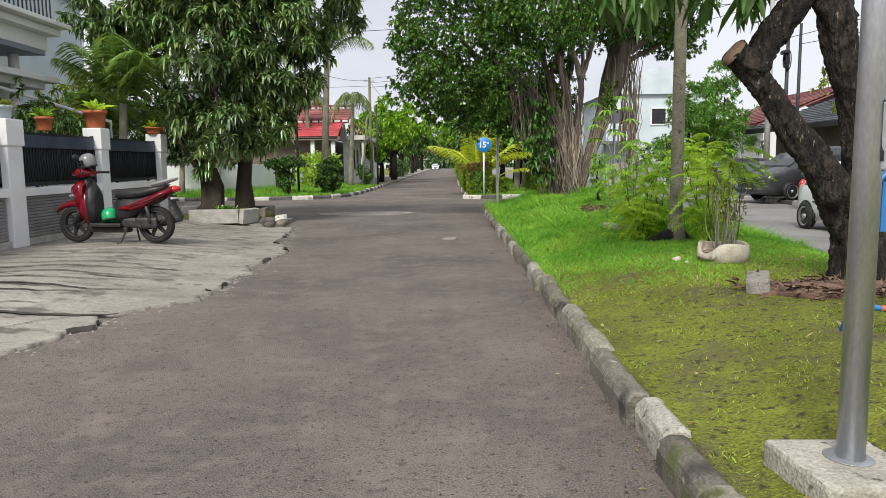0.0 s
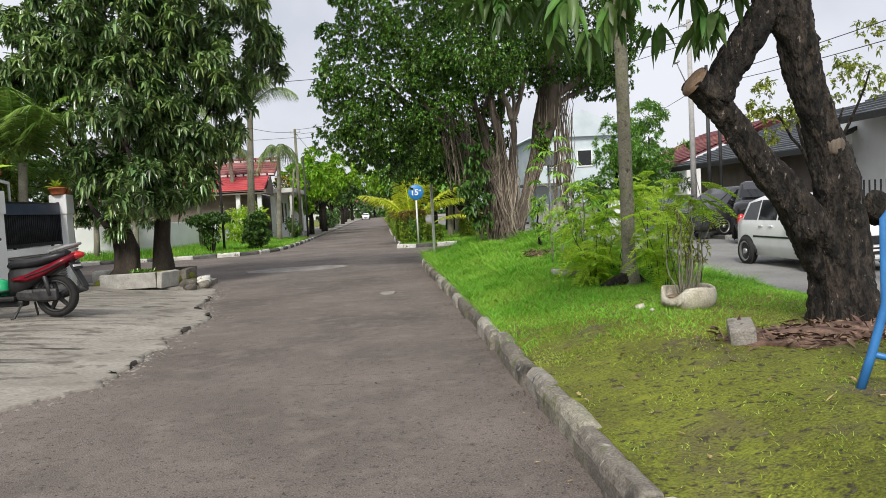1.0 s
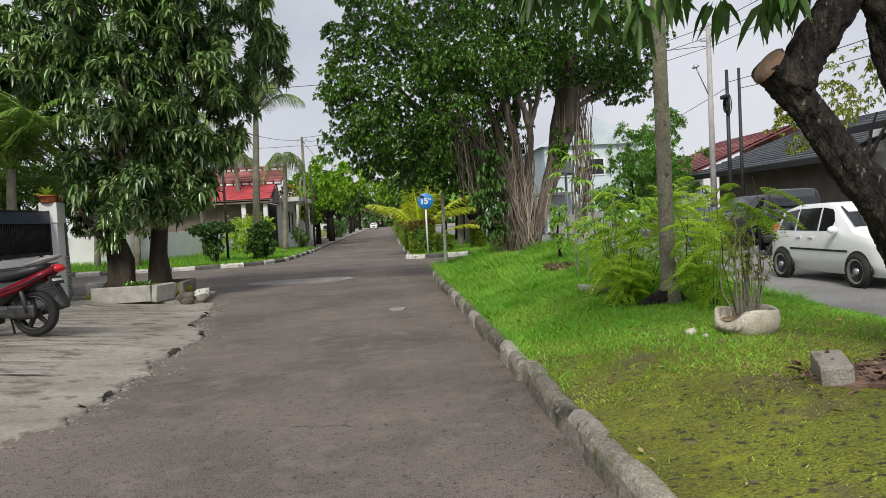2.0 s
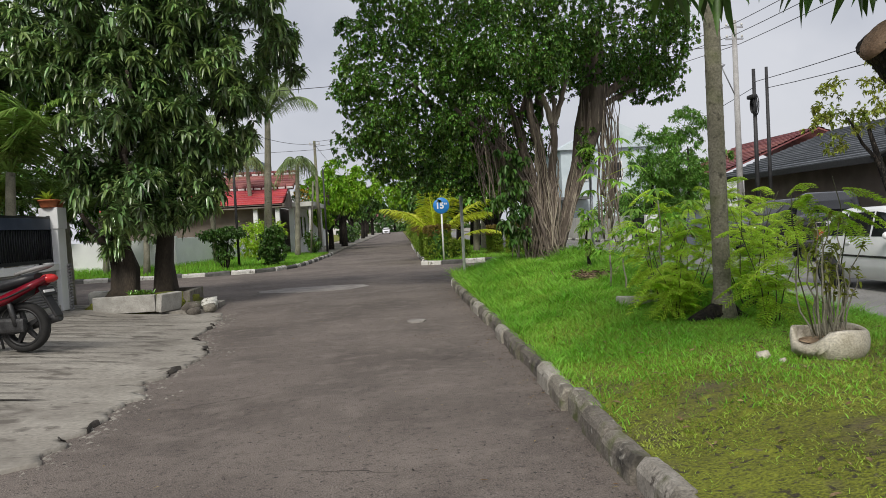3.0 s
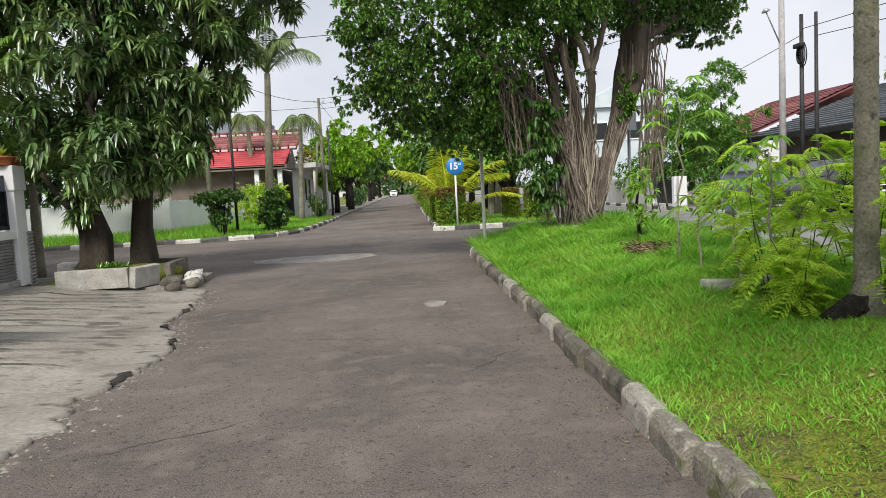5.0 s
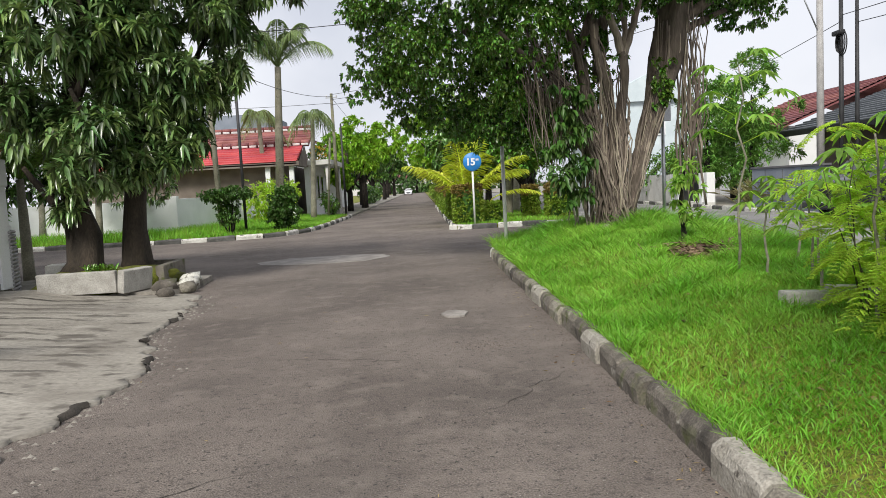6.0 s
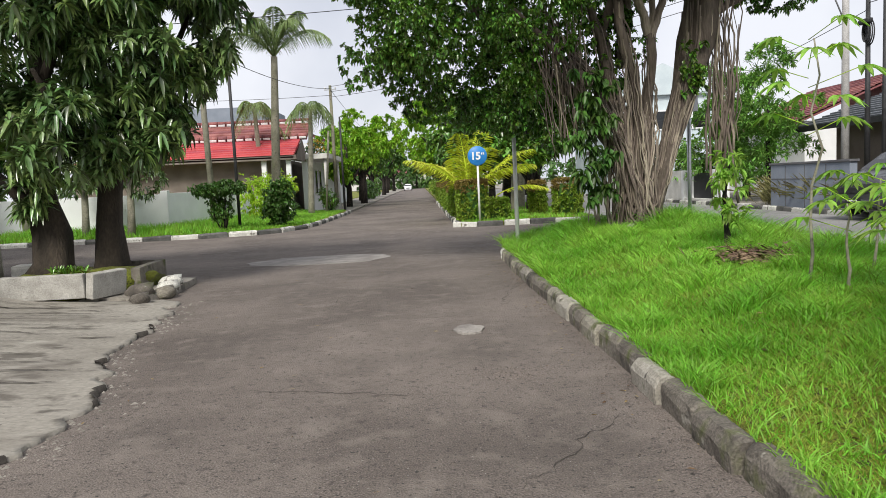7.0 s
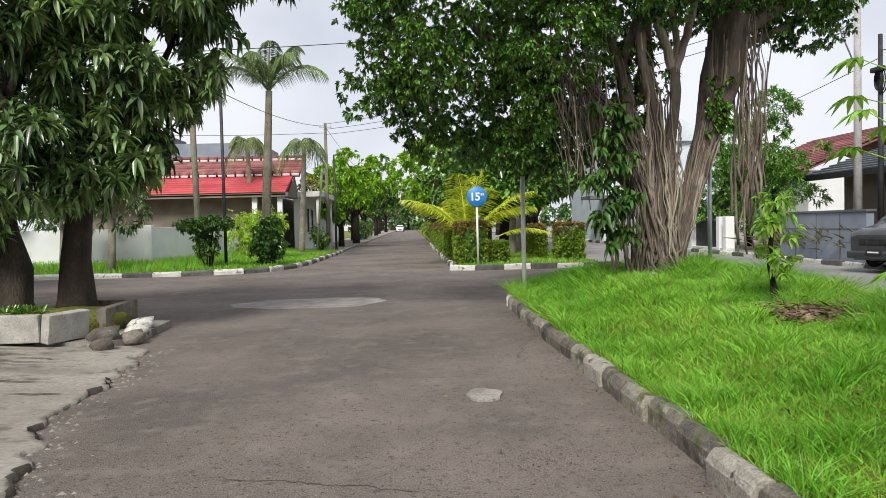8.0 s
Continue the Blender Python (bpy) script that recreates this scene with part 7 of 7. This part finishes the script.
fig.matrix_local = pose(-0.06, -0.068, 2.19, 90, 0, 0)
for k, x in enumerate((0.145, 0.205)):
    part("bar", Shape().box((x, -0.068, 2.27), (0.04, 0.006, 0.07)), M_SIGNWHITE, disc)

# ---- the corner house and the verge before it ----
w = thing("wall_corner", "long white rendered garden wall", "wall", kind="structure")


def wall_run(parent, a, b, h, thick, material, name="wall"):
    a, b = Vector((*a, 0)), Vector((*b, 0))
    c, d = (a + b) / 2, b - a
    return part(name, Shape().box((c.x, c.y, h / 2), (d.length, thick, h), (0, 0, math.degrees(math.atan2(d.y, d.x))), 0.012), material, parent)


wall_run(w, (-45, 35.2), (-10.2, 35.2), 1.58, 0.2, M_WHITE)
wall_run(w, (-10.2, 35.2), (-9.2, 41.6), 1.6, 0.2, M_WHITE)
wall_run(w, (-9.15, 41.8), (-8.6, 45.9), 1.55, 0.14, M_WHITE)
for x, y in ((-10.2, 35.2), (-9.2, 41.6), (-8.6, 46.0), (-8.45, 47.2)):
    part("pillar", Shape().box((x, y, 0.85), (0.3, 0.3, 1.7), bevel=0.02), M_WHITE, w)
for k in range(4):
    part("rail", Shape().box((-8.82 - 0.02 * k, 43.8, 0.6 + 0.28 * k), (0.05, 3.6, 0.05), (0, 0, 7.5)), M_WHITE, w)

t = thing("house", "corner house with bright red and faded patterned roof tiles", "house")
part("wall", Shape().box((-13.4, 50.5, 1.6), (11.0, 8.0, 3.2)), M_SHADEDWALL, t)
part("eave", Shape().box((-12.6, 45.6, 3.22), (11.6, 0.2, 0.24)), M_SHADEDWALL, t)
tiled_roof("roof", t, -18.4, -6.95, 45.5, 48.2, 3.3, 4.35, M_REDROOF)
tiled_roof("roof", t, -18.6, -6.6, 48.2, 50.2, 4.4, 5.4, M_PINKROOF)
part("gable_end", Shape().add([(-6.9, 45.6, 3.1), (-6.9, 50.0, 3.1), (-6.9, 48.3, 4.4), (-7.1, 45.6, 3.1), (-7.1, 50.0, 3.1), (-7.1, 48.3, 4.4)], [(0, 1, 2), (5, 4, 3)]), M_SHADEDWALL, t)
# patterned ridge tiles with white edges
rt = Shape().tube([(-0.24, 0, 0), (0.24, 0, 0)], 0.13, 10)
ridge = rt.mesh("ridge_tile")
ridge.materials.append(M_PINKROOF)
edge = Shape().box((0, -0.1, -0.08), (0.4, 0.05, 0.12), (20, 0, 0), 0.02).mesh("tile_edge")
edge.materials.append(M_WHITE)
for k in range(24):
    for y, z in ((48.15, 4.52), (50.2, 5.55)):
        o = new("ridge_tile", ridge)
        o.parent = t
        o.location = (-18.3 + k * 0.5, y, z)
        o = new("tile_edge", edge)
        o.parent = t
        o.location = (-18.3 + k * 0.5, y - 0.08, z - 0.04)
part("column", Shape().box((-7.3, 45.9, 1.6), (0.25, 0.25, 3.2)), M_WHITE, t)
part("column", Shape().box((-8.6, 45.9, 1.6), (0.25, 0.25, 3.2)), M_WHITE, t)
part("porch_roof", Shape().box((-6.6, 52.5, 3.35), (2.2, 7.0, 0.3), bevel=0.03), M_OFFWHITE, t)
part("porch_wall", Shape().box((-7.0, 53, 1.7), (0.3, 7.5, 3.3)), M_WHITE, t)
for y in (50.4, 52.2, 54.0):
    wd = part("window", Shape().box((-6.82, y, 1.9), (0.08, 0.9, 1.6)), M_OFFWHITE, t)
    part("pane", Shape().box((-6.78, y, 1.9), (0.03, 0.7, 1.4)), M_GLASS, wd)
part("column", Shape().tube([(-5.8, 49.3, 0), (-5.8, 49.3, 3.3)], 0.09, 10), M_OFFWHITE, t)
part("column", Shape().tube([(-5.8, 55.6, 0), (-5.8, 55.6, 3.3)], 0.09, 10), M_OFFWHITE, t)
w = thing("gate", "white steel street gate with upright bars", "gate", (-7.7, 47.3, 0.12), turn=10)
part("frame", Shape().box((0, 1.0, 0.1), (0.06, 2.6, 0.08)).box((0, 1.0, 1.5), (0.06, 2.6, 0.08)).box((0, -0.3, 0.8), (0.08, 0.08, 1.5)).box((0, 2.3, 0.8), (0.08, 0.08, 1.5)), M_WHITE, w)
for k in range(16):
    part("slat", Shape().box((0, -0.2 + k * 0.16, 0.8), (0.03, 0.12, 1.36)), M_WHITE, w)
t = thing("house", "grey flat-topped upper storey behind the red roof", "house")
part("wall", Shape().box((-14.5, 60, 3.6), (8.0, 7, 7.2)), M_GREYWALL, t)
part("wall", Shape().box((-20.5, 62, 4.2), (5.0, 7, 8.4)), M_DARKWALL, t)
t = thing("house", "white house with a tiled canopy further down the street", "house")
part("wall", Shape().box((-11, 70, 2.5), (7, 14, 5)), M_WHITE, t)
tiled_roof("roof", t, -7.0, -11, 62.5, 77.5, 5.0, 6.8, M_PINKROOF, along="x")
part("canopy", Shape().box((-7.0, 66, 3.2), (2.6, 8, 0.2)), M_OFFWHITE, t)
t = thing("flower_bush", "bush with orange-yellow flowers on the porch roof", "bush", (-6.6, 51.5, 3.5))
p, d = crown_points([(0, 0, 0.45, 0.6, 0.7, 0.45)], 120, seed=96)
part("leaves", rosette_leaves("leaves", p, d, 6, 0.14, 0.06, 0.3, 1.0, 96), M_FIG, t)
p, d = crown_points([(0, -0.1, 0.55, 0.5, 0.6, 0.42)], 60, 0.95, 1.1, seed=97)
part("flowers", rosette_leaves("flowers", p, d, 6, 0.1, 0.07, 0.2, 1.0, 97), M_YELLOW, t, kind="stuff")

palm("palm_tree", "tall grey-trunked palm with drooping feathery fronds", (-6.75, 39.0, 0.1), 7.2, (0.35, 0.2, 0), 0.17, 10, 5.2, 0.75, 0.56, M_PALM, bark=M_BARK_SLIM, seed=41, rise=(0.75, 1.45), hang=1.0, pairs=60, width=0.024, lift=0.0)
palm("palm_tree", "shorter palm with hanging fronds by the porch", (-6.2, 45.5, 0.1), 5.6, (0.3, 0, 0), 0.13, 11, 1.9, 0.6, 1.1, M_PALM, seed=43, rise=(-0.1, 1.0), hang=0.9, lift=0.0)
palm("palm_tree", "palm with hanging fronds in the corner garden", (-9.0, 47.2, 0.1), 6.0, (-0.2, 0, 0), 0.13, 11, 2.0, 0.6, 1.0, M_PALM, seed=45, rise=(-0.1, 1.0), hang=0.9, lift=0.0)
t = thing("post", "leaning pale bamboo prop by the porch", "post", (-5.7, 47.8, 0.1))
part("shaft", Shape().tube([(0, 0, 0), (0.35, 0.3, 4.6)], 0.06, 10), M_BARK_GREY, t)
t = thing("post", "slim black street post on the verge", "post", (-7.0, 33.6, 0.1))
part("shaft", Shape().tube([(0, 0, -0.05), (0, 0, 6.4)], 0.055, 12), M_POLE_BLACK, t)
t = thing("palm_tree", "pale straight palm trunk on the verge", "palm", (-8.3, 35.0, 0.1))
part("trunk", Shape().tube([(0, 0, -0.05), (-0.1, 0, 4.5), (-0.1, 0, 6.6)], 0.11, 12), M_BARK_GREY, t)
for k in range(9):
    me, spine = frond_mesh("frond", (-0.1, 0, 6.6), k * 0.7, 0.7, 1.8, 0.5, 0.9, 26, 0.03, 0.8, 400 + k, 0.0)
    f = part("frond", me, M_PALM, t)
    part("midrib", spine, M_PALM, f)
utility_pole((-5.35, 50.2, 0.1), 7.4, 0.1, M_BARK_SLIM, "weathered grey power pole beside the street", arms=1)
utility_pole((-4.95, 50.6, 0.1), 5.6, 0.06, M_POLE_BLACK, "slim dark pole beside the power pole", arms=0)
shrub("topiary_shrub", "flat-topped clipped shrub on a thick short stem", (-7.4, 31.9 + 0.8, 0.1), [(0, 0, 1.55, 0.95, 0.8, 0.24), (0.25, 0, 1.62, 0.6, 0.6, 0.24), (-0.3, 0, 1.5, 0.65, 0.6, 0.24), (0, 0, 0.9, 0.42, 0.4, 0.5)], 620, 7, 0.11, 0.06, 0.2, M_DARKLEAF, 101, 6)
shrub("shrub", "dense dark green upright shrub on the verge", (-5.75, 34.6, 0.1), [(0, 0, 0.75, 0.6, 0.6, 0.7), (0.1, 0, 1.3, 0.5, 0.5, 0.55)], 520, 7, 0.13, 0.07, 0.2, M_DARKLEAF, 102, 4)
shrub("shrub", "loose light green shrub behind the topiary", (-7.4, 39.5, 0.1), [(0, 0, 1.3, 1.1, 0.9, 0.9), (0.7, 0.4, 1.5, 0.8, 0.8, 0.8)], 420, 7, 0.18, 0.07, 0.3, M_FEATHER, 103, 4)
for i, (x, y, s) in enumerate(((-10.5, 30.6, 0.9), (-12.4, 31.3, 1.0), (-15.5, 33.2, 1.1))):
    tree("verge_tree", "small verge tree with a whitewashed trunk", (x, y + 1.9, 0.1), [([(0, 0, -0.1), (0.05, 0, 0.8), (0.1, 0, 1.9), (0.1, 0, 3.0)], (0.16, 0.13, 0.11, 0.05))], [(0, 0, 2.6 * s, 1.2, 1.2, 0.8), (0.3, 0, 3.5 * s, 1.1, 1.1, 0.8)], M_BARK_GREY, M_MANGO, 300, 8, 0.2, 0.07, 0.4, seed=110 + i, group="verge trees")
shrub("shrub", "potted greenery by the street porch", (-5.6, 48.6, 0.1), [(0, 0, 0.7, 0.5, 0.6, 0.5), (-0.3, 0.5, 1.1, 0.4, 0.5, 0.4)], 160, 7, 0.16, 0.06, 0.3, M_FIG, 104, 3)
ob = part("planter_box", Shape().box((0, 0, 0.25), (0.7, 1.6, 0.5), bevel=0.02), M_BASECONC)
ob.matrix_world = pose(-5.5, 50.0, 0.1)
tagged(ob, "grey concrete planter box by the porch", "planter")

# ---- the avenue beyond ----
FAR = [(4.3, 37.6, 0.72, M_FIG, 24), (5.4, 42.5, 0.82, M_DARKLEAF, 25), (3.4, 45, 0.8, M_DARKLEAF, 26), (2.4, 66, 1.0, M_BRIGHT, 27), (-5.4, 58, 0.85, M_BRIGHT, 28), (6.0, 54, 1.0, M_FIG, 29), (4.6, 48, 1.1, M_DARKLEAF, 20), (7.2, 62, 1.2, M_DARKLEAF, 21), (2.9, 52, 0.95, M_FIG, 22), (-5.0, 66, 1.15, M_BRIGHT, 0), (-6.2, 78, 1.0, M_DARKLEAF, 1), (-6.0, 92, 1.1, M_FIG, 2), (-5.6, 110, 1.2, M_DARKLEAF, 3), (-6.2, 132, 1.3, M_FIG, 4), (1.8, 60, 1.3, M_BRIGHT, 5), (1.6, 74, 1.35, M_BRIGHT, 6), (2.8, 88, 1.2, M_FIG, 7), (3.0, 108, 1.2, M_DARKLEAF, 8), (3.2, 132, 1.3, M_FIG, 9), (-6.0, 160, 1.4, M_DARKLEAF, 10), (3.0, 165, 1.4, M_DARKLEAF, 11), (-1.5, 230, 1.7, M_DARKLEAF, 12), (-9, 205, 1.6, M_FIG, 13), (7, 205, 1.6, M_FIG, 14), (9.0, 72, 1.2, M_FIG, 15), (10, 95, 1.3, M_DARKLEAF, 16), (-11.5, 58, 1.0, M_FIG, 17), (4.6, 46, 0.9, M_FIG, 18)]
for x, y, s, leaf, k in FAR:
    lim = [([(0, 0, -0.1), (0.05, 0, 1.4 * s), (0.0, 0, 3.2 * s), (0, 0, 5.0 * s)], (0.26 * s, 0.2 * s, 0.15 * s, 0.05)), (limb((0, 0, 1.6 * s), (-1.6 * s, 0, 3.9 * s), 0.1, 6, k), (0.12 * s, 0.04)), (limb((0, 0, 1.8 * s), (1.5 * s, 0.4, 4.2 * s), 0.1, 6, k + 40), (0.12 * s, 0.04))]
    bl = [(0, 0, 4.4 * s, 2.3 * s, 2.3 * s, 1.6 * s), (-1.4 * s, 0.3, 4.0 * s, 1.6 * s, 1.7 * s, 1.2 * s), (1.3 * s, 0, 4.8 * s, 1.7 * s, 1.7 * s, 1.3 * s), (0.2, 0, 5.7 * s, 1.6 * s, 1.6 * s, 1.1 * s), (-0.6 * s, -1.2 * s, 3.2 * s, 1.2 * s, 1.0 * s, 0.8 * s)]
    tree("avenue_tree", "bright green street tree far down the avenue" if leaf is M_BRIGHT else "dark green street tree far down the avenue", (x, y, 0.08), lim, bl, M_BARK_DARK, leaf, 800 if y < 100 else 400, 7, 0.3 if y < 100 else 0.5, 0.17 if y < 100 else 0.3, 0.3, seed=120 + k, group="avenue trees")
for i, (x, y, p_) in enumerate(((-3.4, 185, M_CARSILVER), (-3.2, 172, M_CARWHITE))):
    car((x, y, 0), 0, p_, "light-coloured car parked far down the avenue", 4.0, 1.65, 1.5, 0.3, 2.5)
shrub("shrub", "green street-side shrubs far down the avenue", (-5.9, 84, 0.1), [(0, 0, 1.0, 1.0, 6.0, 1.0), (-0.5, 14, 1.2, 1.0, 5.0, 1.2)], 500, 7, 0.25, 0.13, 0.3, M_FIG, 140)
shrub("shrub", "green hedge row far down the avenue", (1.6, 80, 0.1), [(0, 0, 0.8, 0.7, 14.0, 0.7), (0.3, 40, 1.0, 0.8, 22.0, 0.9)], 700, 7, 0.25, 0.13, 0.3, M_HEDGE, 141)
# a white house front far off closes the avenue
t = thing("house", "low pale house closing the end of the avenue", "house", (0, 262, 0))
part("wall", Shape().box((0, 0, 2.5), (60, 8, 5)), M_OFFWHITE, t)
part("roof", Shape().loft([[(-31, -4.5, 5), (-31, 4.5, 5), (-31, 0, 7.5)], [(31, -4.5, 5), (31, 4.5, 5), (31, 0, 7.5)]], soft=False), M_PINKROOF, t)
# wooded skyline far behind the houses
SKY = []
for k in range(60):
    a = random.uniform(-1.25, 1.25)
    rad = random.uniform(150, 190)
    SKY.append((rad * math.sin(a), 60 + rad * math.cos(a), random.uniform(2, 4), random.uniform(6, 10), random.uniform(6, 10), random.uniform(3, 5.5)))
p, d = crown_points(SKY, 5200, 0.9, 1.08, seed=150)
me = rosette_leaves("distant_trees", p, d, 5, 1.3, 0.8, 0.3, 1.0, 151)
tagged(part("distant_trees", me, M_DARKLEAF), "hazy line of trees far behind the houses", "trees", kind="stuff")
